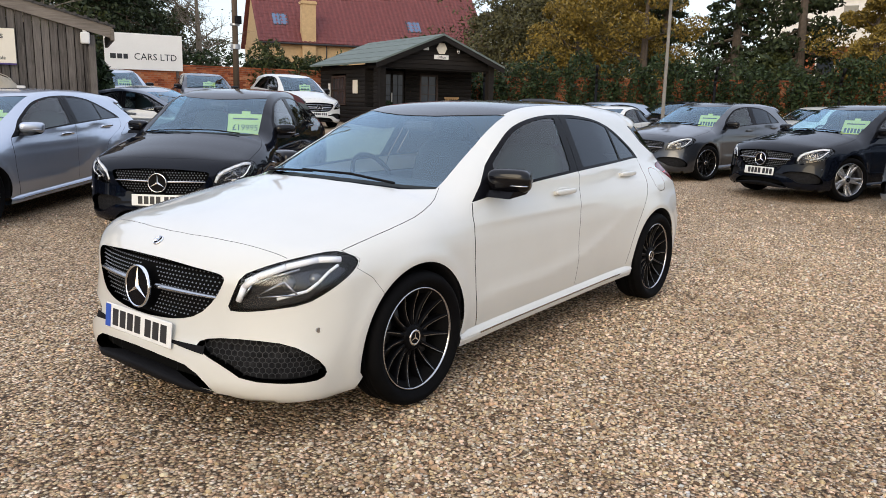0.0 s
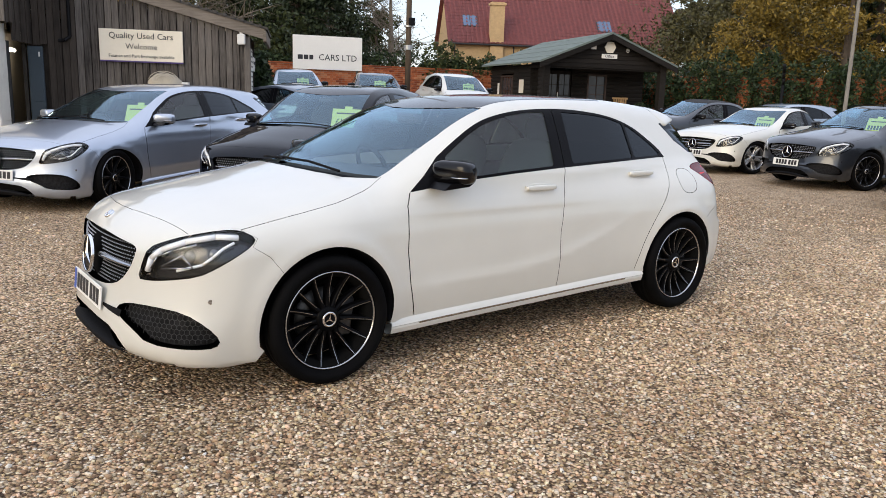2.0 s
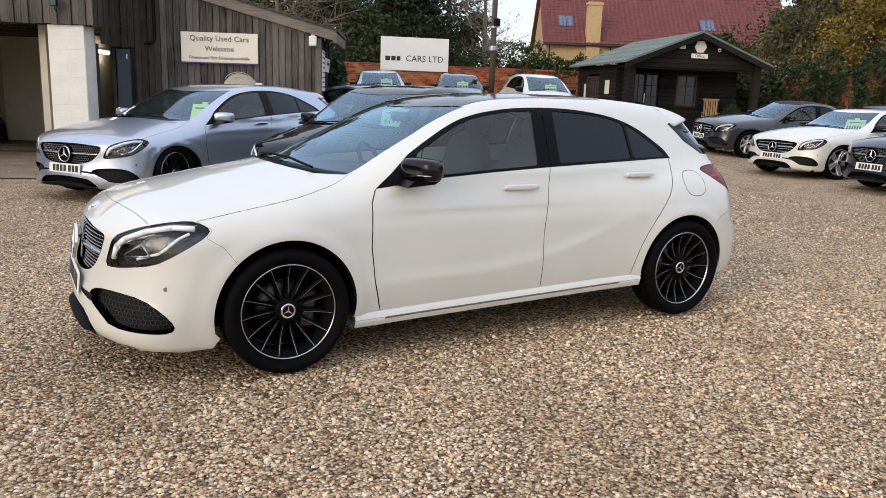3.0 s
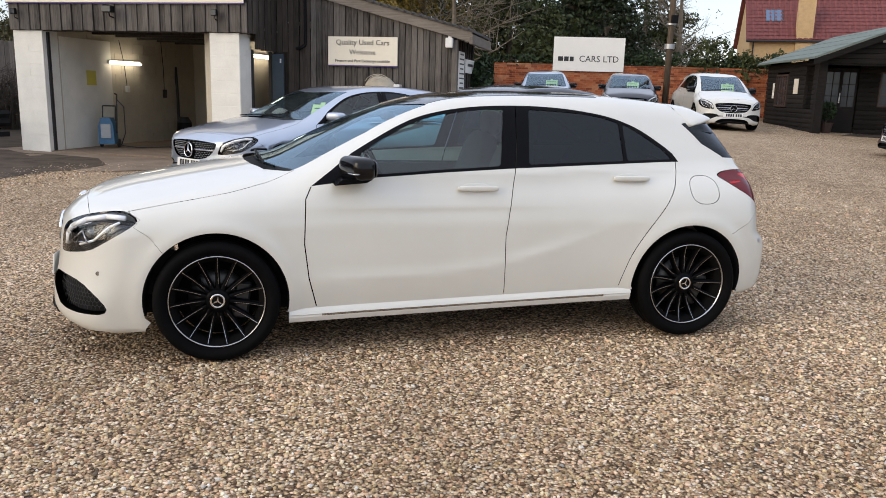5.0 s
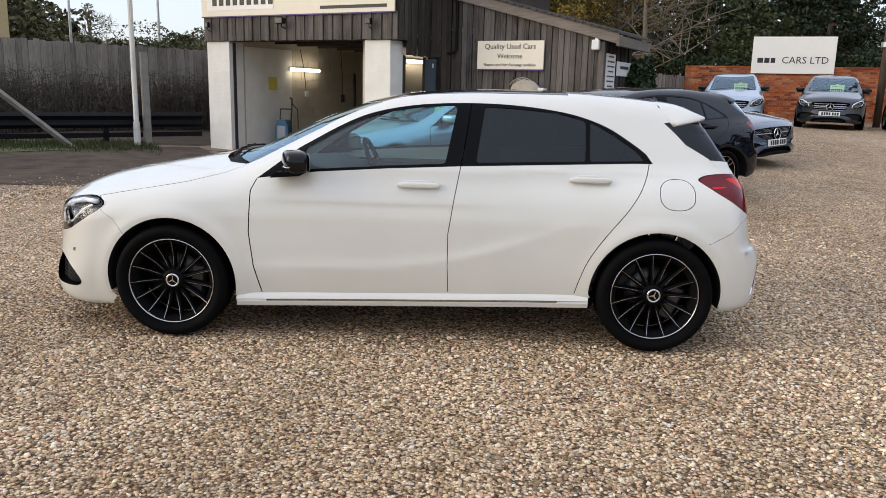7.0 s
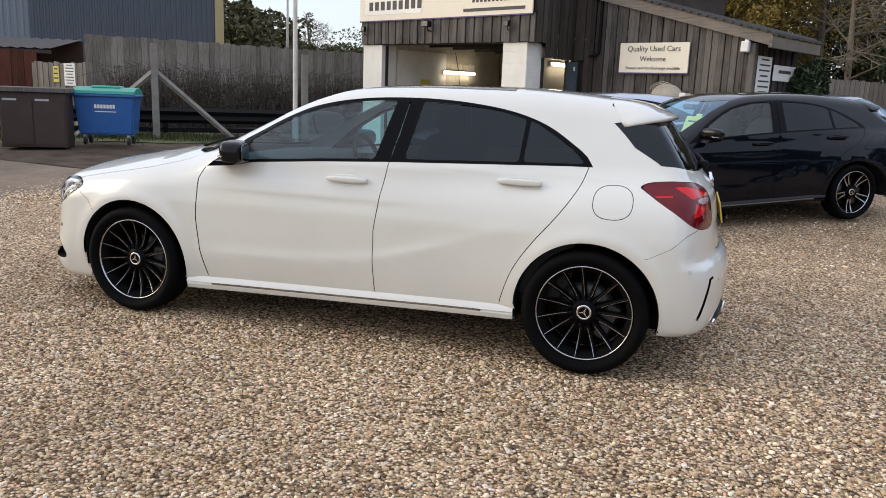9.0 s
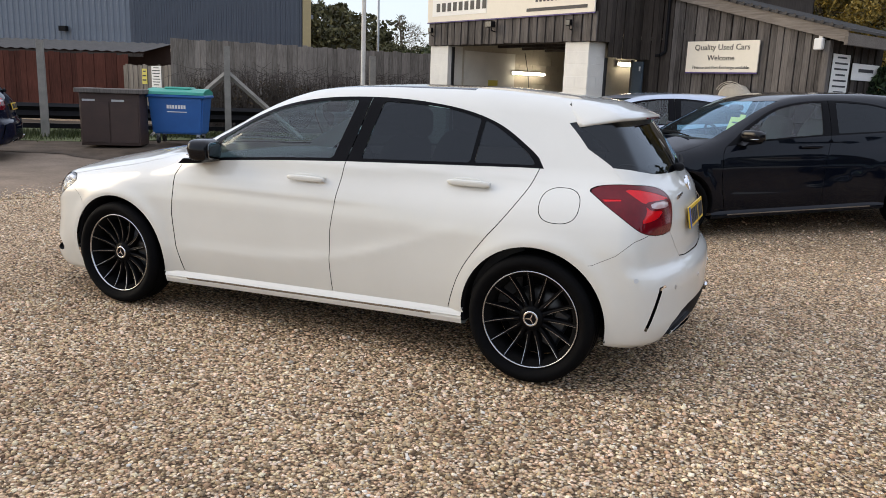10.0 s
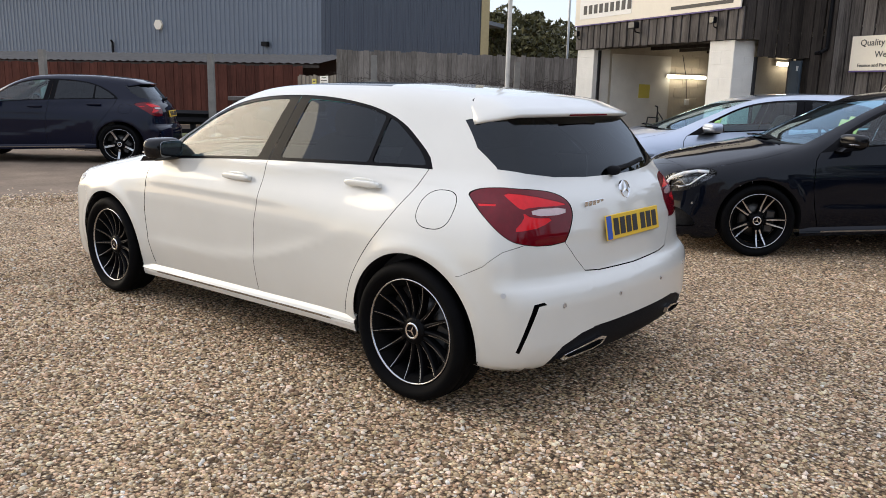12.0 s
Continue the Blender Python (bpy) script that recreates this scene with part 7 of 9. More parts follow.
    gate = dense([(-0.515, 0.760), (-0.46, 0.69), (-0.40, 0.628), (-0.30, 0.618), (0.0, 0.612)], e)
    n.gap(both(rr(gate)[::-1]), 0.005)
    df = [(0.0, 0.392), (-0.36, 0.39), (-0.41, 0.388), (-0.41, 0.2), (0.0, 0.2)]
    n.region("diffuser", rr(dense(df + [(-a, b) for a, b in df[::-1][1:-1]], e, True)), 0.006)
    n.region("tailgate", np.concatenate([both(rr(gate)[::-1]), [(1.95, -0.70, 0.80), (1.7, -0.9, 0.95), (1.3, -0.9, 1.5), (1.3, 0.9, 1.5), (1.7, 0.9, 0.95), (1.95, 0.70, 0.80)]]))
    loop = np.concatenate([glass_side[::-1][:-1], lamp_out[-1:], lamp_in[1:-1], gate_low])
    topmid = rr(dense([(0.0, 1.285), (-0.535, 1.285)], e))
    bot = rr(dense([(-0.40, 0.22), (0.0, 0.215)], e))
    L_ = np.concatenate([topmid[:-1], loop[:-1], bot[:-1]])
    edge = np.concatenate([L_, bot[-1:], (L_[1:] * S)[::-1]])
    edge = edge[~np.isnan(edge).any(1)]
    out.update({("rear_bumper" if k == "body" else k + ("_tail" if k == "gap" else "")): v for k, v in n.build(edge, "body").items()})
    return out
M.update({
    "trim_black": plain("gloss_black_trim", (0.004, 0.004, 0.005), 0.22, vary=0.1, spec=0.06),
    "trim_gloss": plain("black_glass_trim", (0.004, 0.004, 0.005), 0.1, vary=0.05, spec=0.3),
    "trim_matt": plain("matt_black_plastic", (0.009, 0.009, 0.010), 0.6, vary=0.2, bump=0.2, spec=0.05),
    "gap_dark": plain("shut_line_shadow", (0.006, 0.006, 0.006), 0.9, vary=0.05, spec=0.02),
    "rubber": plain("tyre_rubber", (0.0035, 0.0035, 0.0038), 0.7, vary=0.3, scale=12, bump=0.2, spec=0.05),
    "rim_black": plain("gloss_black_alloy", (0.003, 0.003, 0.0035), 0.3, vary=0.1, spec=0.06),
    "rim_silver": plain("silver_alloy", (0.50, 0.51, 0.53), 0.28, metal=0.85, vary=0.08),
    "rim_grey": plain("grey_alloy", (0.06, 0.062, 0.066), 0.3, metal=0.7, vary=0.08),
    "machined": plain("machined_aluminium", (0.46, 0.47, 0.49), 0.25, metal=1.0, vary=0.06),
    "chrome": plain("chrome", (0.72, 0.73, 0.75), 0.08, metal=1.0, vary=0.03),
    "mirror_pane": plain("mirror_pane", (0.20, 0.21, 0.22), 0.04, metal=1.0, vary=0.02),
    "disc": plain("brake_disc", (0.07, 0.068, 0.065), 0.4, metal=0.9, vary=0.2),
    "glass_clear": tinted_glass("clear_car_glass", (0.52, 0.80, 0.83), (1.0, 1.0, 1.0), 0.004, 1.62),
    "glass_screen": tinted_glass("windscreen_glass", (0.68, 0.80, 0.85), (0.62, 0.83, 1.0), 0.03, 2.25),
    "glass_dark": tinted_glass("privacy_glass", (0.045, 0.05, 0.056), (0.75, 0.8, 0.85), 0.0, 1.5),
    "roof_glass": plain("black_roof_glass", (0.006, 0.007, 0.009), 0.09, vary=0.05, spec=0.45),
    "honeycomb": plain("dark_honeycomb_plastic", (0.035, 0.036, 0.038), 0.45, vary=0.1, spec=0.2),
    "eyebrow": plain("ribbed_lamp_chrome", (0.33, 0.37, 0.44), 0.3, metal=0.8, vary=0.35, scale=70),
    "lamp_cover": tinted_glass("clear_lamp_cover", (0.93, 0.94, 0.95), ior=1.42),
    "lamp_inner": plain("dark_lamp_reflector", (0.05, 0.052, 0.057), 0.22, metal=0.8, vary=0.1, scale=2),
    "pin": plain("satin_metal_pin", (0.30, 0.305, 0.315), 0.4, metal=0.9, vary=0.05),
    "led_white": plain("white_light_guide", (0.93, 0.94, 0.95), 0.25, coat=0.5, vary=0.02),
    "lamp_red": plain("dark_red_lamp_lens", (0.11, 0.0015, 0.006), 0.1, spec=0.2, coat=0.2, vary=0.2, scale=25),
    "lamp_bright": plain("bright_red_lamp_band", (0.58, 0.006, 0.012), 0.1, spec=0.2, coat=0.2, vary=0.12, scale=40),
    "lamp_white": plain("white_lamp_lens", (0.50, 0.36, 0.36), 0.15, coat=1.0, vary=0.1, scale=60),
    "intake": plain("honeycomb_plastic", (0.014, 0.014, 0.015), 0.6, vary=0.75, scale=38, bump=0.6, spec=0.05),
    "seat": plain("dark_upholstery", (0.05, 0.049, 0.048), 0.8, vary=0.2, bump=0.2, spec=0.12),
    "cabin_grey": plain("grey_cabin_trim", (0.10, 0.10, 0.098), 0.75, vary=0.1),
    "plate_white": plain("white_reflective_plate", (0.76, 0.76, 0.73), 0.4, vary=0.03),
    "plate_yellow": plain("yellow_reflective_plate", (0.72, 0.46, 0.03), 0.4, vary=0.04),
    "plate_blue": plain("blue_plate_band", (0.02, 0.08, 0.40), 0.4, vary=0.03),
    "soft_top": plain("black_fabric_hood", (0.016, 0.016, 0.018), 0.9, vary=0.2, scale=20, bump=0.4),
})


def same(p):
    return p


def linked(name, v, f, material, parent, label="", nrm=None, soft=True):
    me = bpy.data.meshes.new(name)
    me.from_pydata(np.asarray(v, float).tolist(), [], [list(map(int, q)) for q in f])
    me.materials.append(M[material] if isinstance(material, str) else material)
    if soft:
        me.polygons.foreach_set("use_smooth", [True] * len(me.polygons))
    if nrm is not None:
        me.normals_split_custom_set_from_vertices([tuple(q) for q in nrm])
    ob = new(name, me)
    ob.parent = parent
    if label:
        tagged(ob, label)
    return ob


def bent(warp, v, nrm):
    """Carries points and normals through a warp."""
    if warp is same:
        return v, nrm
    e = 0.002
    J = np.zeros((len(v), 3, 3))
    for k in range(3):
        d = np.zeros(3)
        d[k] = e
        J[:, :, k] = (warp(v + d) - warp(v - d)) / (2 * e)
    n = np.linalg.solve(np.transpose(J, (0, 2, 1)), nrm[:, :, None])[:, :, 0]
    return warp(v), n / (np.linalg.norm(n, axis=1, keepdims=True) + 1e-9)


def shaped(name, bm, material, parent, warp=same, label="", soft=False):
    """A bmesh part carried through a car's warp."""
    if warp is not same:
        co = np.array([tuple(v.co) for v in bm.verts])
        for v, p in zip(bm.verts, warp(co)):
            v.co = p
    return part(name, bm, material, parent, label, soft=soft)


def revolve(profile, n, y_sign=1.0):
    """A profile of (radius, y) turned about the y axis."""
    t = np.linspace(0, 2 * math.pi, n, endpoint=False)
    v = np.array([(r * math.cos(a), y * y_sign, r * math.sin(a)) for a in t for r, y in profile])
    m = len(profile)
    f = [(i * m + j, i * m + j + 1, ((i + 1) % n) * m + j + 1, ((i + 1) % n) * m + j) for i in range(n) for j in range(m - 1)]
    return v, f


WHEEL_CACHE = {}


def wheel_pieces(style, R, seg):
    """The meshes of a wheel whose outer face looks to -y, the hub at the origin."""
    key = (style, R, seg)
    if key in WHEEL_CACHE:
        return WHEEL_CACHE[key]
    rr = R * 0.755 if style != "small" else R * 0.70
    out = []

    def keep(name, v, f, material, soft=True):
        me = bpy.data.meshes.new(name)
        me.from_pydata(np.asarray(v, float).tolist(), [], [list(q) for q in f])
        me.materials.append(M[material])
        if soft:
            me.polygons.foreach_set("use_smooth", [True] * len(me.polygons))
        out.append((name, me))

    tyre = [(rr + 0.002, -0.075), (rr + 0.010, -0.092), (rr + 0.03, -0.106), (R - 0.035, -0.110), (R - 0.014, -0.100), (R - 0.003, -0.080), (R, -0.05), (R - 0.004, -0.047), (R - 0.004, -0.043), (R, -0.04), (R, -0.006), (R - 0.004, -0.003), (R - 0.004, 0.003), (R, 0.006), (R, 0.04), (R, 0.06), (R - 0.012, 0.09), (rr + 0.03, 0.105), (rr, 0.09)]
    keep("tyre", *revolve(tyre, seg), "rubber")
    keep("rim_lip", *revolve([(rr - 0.007, -0.078), (rr - 0.005, -0.086), (rr - 0.001, -0.088), (rr + 0.003, -0.083), (rr + 0.003, -0.074)], seg), "machined")
    keep("rim_barrel", *revolve([(rr - 0.007, -0.080), (rr - 0.03, -0.06), (rr - 0.035, 0.0), (rr - 0.02, 0.085)], seg), "gap_dark" if style in ("multi", "night", "five", "star") else "rim_grey")
    keep("brake_disc", *revolve([(0.06, 0.02), (rr * 0.62, 0.015), (rr * 0.62, 0.035), (0.06, 0.035)], 32), "disc")
    bm = bmesh.new()
    box(bm, rr * 0.33, rr * 0.68, -0.01, 0.05, -0.10, 0.10, 0.012)
    v = [tuple(q.co) for q in bm.verts]
    keep("caliper", v, [[q.index for q in fc.verts] for fc in bm.faces] if not bm.verts.index_update() else [], "rim_grey", False)
    bm.free()
    keep("well_plate", *revolve([(0.02, 0.06), (rr - 0.03, 0.07)], 24), "gap_dark")
    n = {"multi": 15, "night": 10, "five": 5, "twin": 10, "small": 7, "star": 10}[style]
    face = {"multi": "rim_black", "night": "rim_black", "five": "rim_black", "twin": "rim_silver", "small": "rim_silver", "star": "rim_black"}[style]
    wide = {"multi": 0.0085, "night": 0.016, "five": 0.030, "twin": 0.018, "small": 0.026, "star": 0.0125}[style]
    sv, sf = [], []
    r0, r1 = 0.05, rr - 0.01
    prof = []
    for s in np.linspace(0, 1, 6):
        r = r0 + (r1 - r0) * s
        y = -0.052 - 0.026 * s ** 1.5 + 0.012 * math.sin(math.pi * s)
        w = wide * (1.35 - 0.55 * s if style != "five" else 1.0 + 0.2 * s)
        prof.append((r, y, w))
    for r, y, w in prof:
        sv += [(r, y + 0.035, -w * 1.2), (r, y + 0.004, -w), (r, y, -w * 0.55), (r, y, w * 0.55), (r, y + 0.004, w), (r, y + 0.035, w * 1.2)]
    for i in range(5):
        for j in range(5):
            a = i * 6 + j
            sf.append((a, a + 6, a + 7, a + 1))
    edge_v, edge_f = [], []
    for r, y, w in prof[1:]:
        edge_v += [(r, y - 0.0015, -w * 0.5), (r, y - 0.0015, -w * 0.5 + (0.0019 if style in ("multi", "night") else w))]
    edge_f = [(2 * i, 2 * i + 2, 2 * i + 3, 2 * i + 1) for i in range(len(prof) - 2)]
    for k in range(n):
        a = 2 * math.pi * k / n + (0.11 if style == "twin" and k % 2 else 0)
        if style in ("twin", "star"):
            a = 2 * math.pi * (k // 2) / 5 + (0.16 if k % 2 else -0.16)
        ca, sa = math.cos(a), math.sin(a)
        keep("spoke", [(x * ca - z * sa, y, x * sa + z * ca) for x, y, z in sv], sf, face)
        if style in ("multi", "night", "five", "star"):
            keep("machined_edge", [(x * ca - z * sa, y, x * sa + z * ca) for x, y, z in edge_v], edge_f, "machined", False)
    keep("hub", *revolve([(0.0, -0.062), (0.045, -0.062), (0.062, -0.055), (0.07, -0.02)], 28), face)
    keep("cap_ring", *revolve([(0.029, -0.0655), (0.034, -0.0675), (0.039, -0.0655), (0.039, -0.06)], 28), "chrome")
    keep("cap", *revolve([(0.0, -0.0645), (0.030, -0.0645)], 24), "trim_black")
    sv, sf = [], []
    for k in range(3):
        a = radians(90 + 120 * k)
        ca, sa = math.cos(a), math.sin(a)
        o = len(sv)
        sv += [(0.0045 * -sa, -0.066, 0.0045 * ca), (0.031 * ca, -0.066, 0.031 * sa), (-0.0045 * -sa, -0.066, -0.0045 * ca)]
        sf.append((o, o + 1, o + 2))
    keep("cap_badge", sv, sf, "chrome", False)
    for k in range(5):
        a = radians(72 * k + 20)
        v, f = revolve([(0.0, -0.05), (0.009, -0.05), (0.010, -0.03)], 8)
        keep("wheel_bolt", v + np.array([0.052 * math.cos(a), -0.008, 0.052 * math.sin(a)]), f, "rim_black")
    WHEEL_CACHE[key] = out
    return out


def add_wheel(car, x, y, z, style, R, seg, steer=0.0):
    w = new("wheel")
    w.parent = car
    w.matrix_basis = pose(x, y, z, 0, 0, (180 if y > 0 else 0) + steer) @ Matrix.Rotation(radians(17 * (x > 0) + 7), 4, "Y")
    for name, me in wheel_pieces(style, R, seg):
        ob = new(name, me)
        ob.parent = w
    return w


PAINTED = ("bonnet", "roof_panel", "front_bumper", "front_bumper_corner", "rear_bumper", "rear_bumper_corner", "tailgate", "front_door", "rear_door", "front_wing", "quarter_panel", "sill", "fuel_flap")
SURFACE = {
    "front_window": "glass_clear", "rear_window": "glass_dark", "quarter_window": "glass_dark", "window_frame": "trim_black", "headlamp": "lamp_cover", "air_intake": "intake", "tail_lamp": "lamp_red",
    "reverse_lens": "lamp_white", "brake_lens": "lamp_bright", "bumper_vent": "trim_black", "diffuser": "trim_matt", "windscreen": "glass_screen", "cowl": "trim_matt", "roof_glass": "roof_glass", "glass_wing": "trim_gloss", "intake_mesh": "honeycomb", "grille_opening": "gap_dark",
    "lower_intake": "gap_dark", "opening_wall": "trim_matt", "grille_wall": "gap_dark", "lower_intake_wall": "gap_dark", "front_splitter": "trim_matt", "rear_glass": "glass_dark",
}
NAMES = {"window_frame": "window_frame", "gap": "shut_lines", "air_intake": "air_intake"}
HERO = CarShape()
PANELS = {"fine": body_panels(HERO, 0.026), "coarse": body_panels(HERO, 0.052)}


def ellipsoid(c, r, power=0.75, u=20, v=12):
    bm = bmesh.new()
    bmesh.ops.create_uvsphere(bm, u_segments=u, v_segments=v, radius=1.0)
    for q in bm.verts:
        q.co = Vector([c[k] + r[k] * math.copysign(abs(q.co[k]) ** power, q.co[k]) for k in range(3)])
    return bm


def number_plate(car, at, facing, material, warp, band=True):
    """A plate with plain bars for its characters; facing -1 looks to the front, 1 to the rear."""
    c = warp(np.array([at]))[0]
    pl = part("number_plate", boxed(-0.26, 0.26, -0.008, 0, -0.056, 0.056, 0.003), material, car, "number plate with plain character bars")
    pl.matrix_basis = pose(*c, 0, 0, -90 if facing < 0 else 90) @ pose(0, 0, 0, -6 if facing < 0 else -11)
    if band:
        part("plate_band", boxed(-0.258, -0.215, -0.0095, -0.0085, -0.052, 0.052), "plate_blue", pl)
    for k in range(7):
        x0 = -0.195 + k * 0.060 + (0.022 if k > 3 else 0)
        part("character_bar", boxed(x0, x0 + 0.044, -0.0105, -0.0085, -0.038, 0.038), "ink", pl)
    return pl


def badge(parent, c, r, facing, tilt=0.0, dark=True, ring=0.09):
    """A ringed three-pointed emblem as plain chrome shapes; facing is the turn about z."""
    b = new("emblem")
    b.parent = parent
    b.matrix_basis = pose(*c, tilt, 0, facing)
    v, f = revolve([(r * (1 - ring), -0.006), (r * (1 - ring / 2), -0.012), (r, -0.006), (r, 0.004)], 40)
    linked("ring", v, f, "chrome", b)
    if dark:
        v, f = revolve([(0.0, -0.004), (r * 0.95, -0.004)], 40)
        linked("disc", v, f, "trim_black", b)
    for k in range(3):
        a = radians(90 + 120 * k)
        ca, sa = math.cos(a), math.sin(a)
        w = r * 0.12
        v = [(-sa * w, -0.006, ca * w), (ca * r * 0.93, -0.008, sa * r * 0.93), (sa * w, -0.006, -ca * w), (0, -0.016, 0)]
        linked("ray", v, [(0, 1, 3), (1, 2, 3), (0, 3, 2)], "chrome", b, soft=False)
    return b


@functools.lru_cache(None)
def spoiler_shell():
    """Points and faces of the roof spoiler, which runs a little way down the sides."""
    ys = np.concatenate([np.linspace(-0.574, -0.49, 8), np.linspace(-0.45, 0.45, 17), np.linspace(0.49, 0.574, 8)])
    k = np.clip((np.abs(ys) - 0.49) / 0.084, 0, 1)
    base = HERO.from_top(np.stack([1.352 + 0.03 * k, ys * 0.91], 1))
    end = np.stack([1.686 - 0.15 * ys ** 2 - 0.35 * ys ** 4 - 0.145 * k ** 1.6, ys, 1.291 - 0.02 * ys ** 2 - 0.036 * k ** 1.5], 1)
    none = np.zeros(len(ys))
    rows = [base + np.array([0, 0, 0.001])]
    us = (0.2, 0.4, 0.6, 0.8)
    tops = [base + (end - base) * u + np.stack([none, none, 0.0528 * (1 - k) * u * (1 - u)], 1) for u in us]
    skin = HERO.from_top(np.concatenate(tops)[:, :2])[:, 2].reshape(len(us), -1)
    for q, z in zip(tops, skin):
        q[:, 2] = np.fmax(q[:, 2], z + 0.004)
        rows.append(q)
    rows.append(end)
    for dx, fall, dz in ((0.002, none, none - 0.008), (-0.006, -0.004 * ys, 0.004 * k - 0.019), (-0.07, -0.05 * ys, none - 0.022), (-0.15, -0.10 * ys, none - 0.02)):
        rows.append(end + np.stack([none + dx, fall, dz], 1))
    m = len(rows)
    v = np.stack(rows, 1).reshape(-1, 3)
    f = [(i * m + j, (i + 1) * m + j, (i + 1) * m + j + 1, i * m + j + 1) for i in range(len(ys) - 1) for j in range(m - 1)]
    return v, f + [tuple(range(m)), tuple(range(len(v) - 1, len(v) - 1 - m, -1))]


def make_car(name, m, label, paint, level="coarse", warp=same, wheels="multi", R=0.318, hubs=(-1.35, 1.335), track=0.782, swap=None, seg=None, interior=True, pins=True, stripes=None, front_plate="plate_white", rear_plate="plate_yellow", rear=True, steer=0.0, lift=0.0, roof_black=True):
    """A parked car with its panels, lamps, wheels and cabin as parts."""
    car = thing(name, m, label, "car", "parked cars")
    swap = swap or {}
    pan = PANELS[level]
    seg = seg or (72 if level == "fine" else 40)
    made = {}
    order = sorted(pan, key=lambda k: 0 if k.startswith(("front_door", "rear_door", "tailgate", "front_bumper")) else 1)
    for key in order:
        v, f, n = pan[key]
        base = key.replace("_left", "").replace("_right", "")
        side = "_left" if key.endswith("_left") else ("_right" if key.endswith("_right") else "")
        if base.startswith("gap"):
            mat, nm = "gap_dark", "shut_line"
        elif base in PAINTED:
            mat, nm = paint, base
        else:
            mat, nm = SURFACE[base], base
        mat = swap.get(base, mat)
        if base == "roof_glass" and not roof_black:
            mat = paint
        par = car
        for kid, holder in (("front_window", "front_door"), ("rear_window", "rear_door"), ("quarter_window", "rear_door"), ("rear_glass", "tailgate")):
            if base == kid:
                par = made.get(holder + side, car)
        v2, n2 = bent(warp, v, n)
        made[key] = linked(nm, v2, f, mat, par, nrm=n2)
        if nm == "shut_line":
            tagged(made[key], kind="stuff")
        if "glass" in base or "window" in base or base == "windscreen" or base == "headlamp":
            made[key].visible_shadow = base not in ("windscreen", "front_window", "headlamp")
    # wheels and their wells
    hx = warp(np.array([(hubs[0], 0, 0.32), (hubs[1], 0, 0.32)]))
    sy = warp(np.array([(0.0, -1.0, 0.5)]))[0][1] / -1.0
    for k in range(2):
        for s in (-1, 1):
            add_wheel(car, hx[k][0], s * track * sy, R + 0.002, wheels, R, seg, steer if k == 0 else 0)
            cx, cz = ((-1.35, 0.32), (1.335, 0.32))[k]
            rx = 0.365 if k == 0 else 0.364
            vv, ff = [], []
            ang = np.linspace(radians(-10), radians(191), 26)
            for a in ang:
                rim_y = 0.834 + 0.032 * min(1.0, max(0.0, math.sin(a) / 0.6))
                vv += [(cx + (rx + 0.055) * math.cos(a), s * (rim_y - 0.06), cz + (rx + 0.055) * math.sin(a)), (cx + (rx + 0.002) * math.cos(a), s * rim_y, cz + (rx + 0.002) * math.sin(a)), (cx + (rx - 0.010) * math.cos(a), s * (rim_y - 0.014), cz + (rx - 0.010) * math.sin(a)), (cx + rx * 1.02 * math.cos(a), s * 0.5, cz + rx * 1.02 * math.sin(a))]
            for i in range(25):
                for j in range(3):
                    ff.append((4 * i + j, 4 * i + j + 1, 4 * i + j + 5, 4 * i + j + 4))
            linked("wheel_arch_liner", warp(np.array(vv)), ff, "trim_matt", car)
    for s in (-1, 1):
        # side skirts
        vv = []
        xs = np.linspace(-0.99, 0.975, 24)
        top = HERO.from_side(np.stack([xs, 0.262 + (xs + 0.99) * 0.0275], 1))
        for i, x in enumerate(xs):
            z0, y0 = top[i][2], -top[i][1]
            end = 0.012 * math.exp(-((x + 0.99) / 0.06) ** 2) + 0.012 * math.exp(-((x - 0.975) / 0.06) ** 2)
            vv += [(x, s * (y0 - 0.03), z0 + 0.002), (x, s * (y0 - 0.004 - end), z0), (x, s * (y0 + 0.012 - end), z0 - 0.022), (x, s * (y0 + 0.018 - end), z0 - 0.036), (x, s * (y0 + 0.010 - end), z0 - 0.041), (x, s * (y0 + 0.012 - end), z0 - 0.052), (x, s * (y0 + 0.002 - end), z0 - 0.078), (x, s * (y0 - 0.05), z0 - 0.088), (x, s * 0.70, z0 - 0.07)]
        ff = [tuple((9 * i + j, 9 * i + j + 9, 9 * i + j + 10, 9 * i + j + 1)[::-s]) for i in range(23) for j in range(8)]
        linked("side_skirt", warp(np.array(vv)), ff, paint, car, soft=False)
        vv = np.array(vv).reshape(24, 9, 3)[2:22]
        strip_ = [p for row in vv for p in (row[3] + np.array([0, s * 0.002, 0.001]), row[5] + np.array([0, s * 0.002, 0.004]))]
        linked("skirt_strip", warp(np.array(strip_)), [(2 * i, 2 * i + 2, 2 * i + 3, 2 * i + 1) for i in range(19)], swap.get("skirt", "machined"), car)
    shaped("underbody", boxed(-1.86, 1.74, -0.60, 0.60, 0.20, 0.30, 0.02), "trim_matt", car, warp)
    shaped("engine_bay_shroud", boxed(-1.0, 1.7, -0.45, 0.45, 0.2, 0.42), "trim_matt", car, warp)
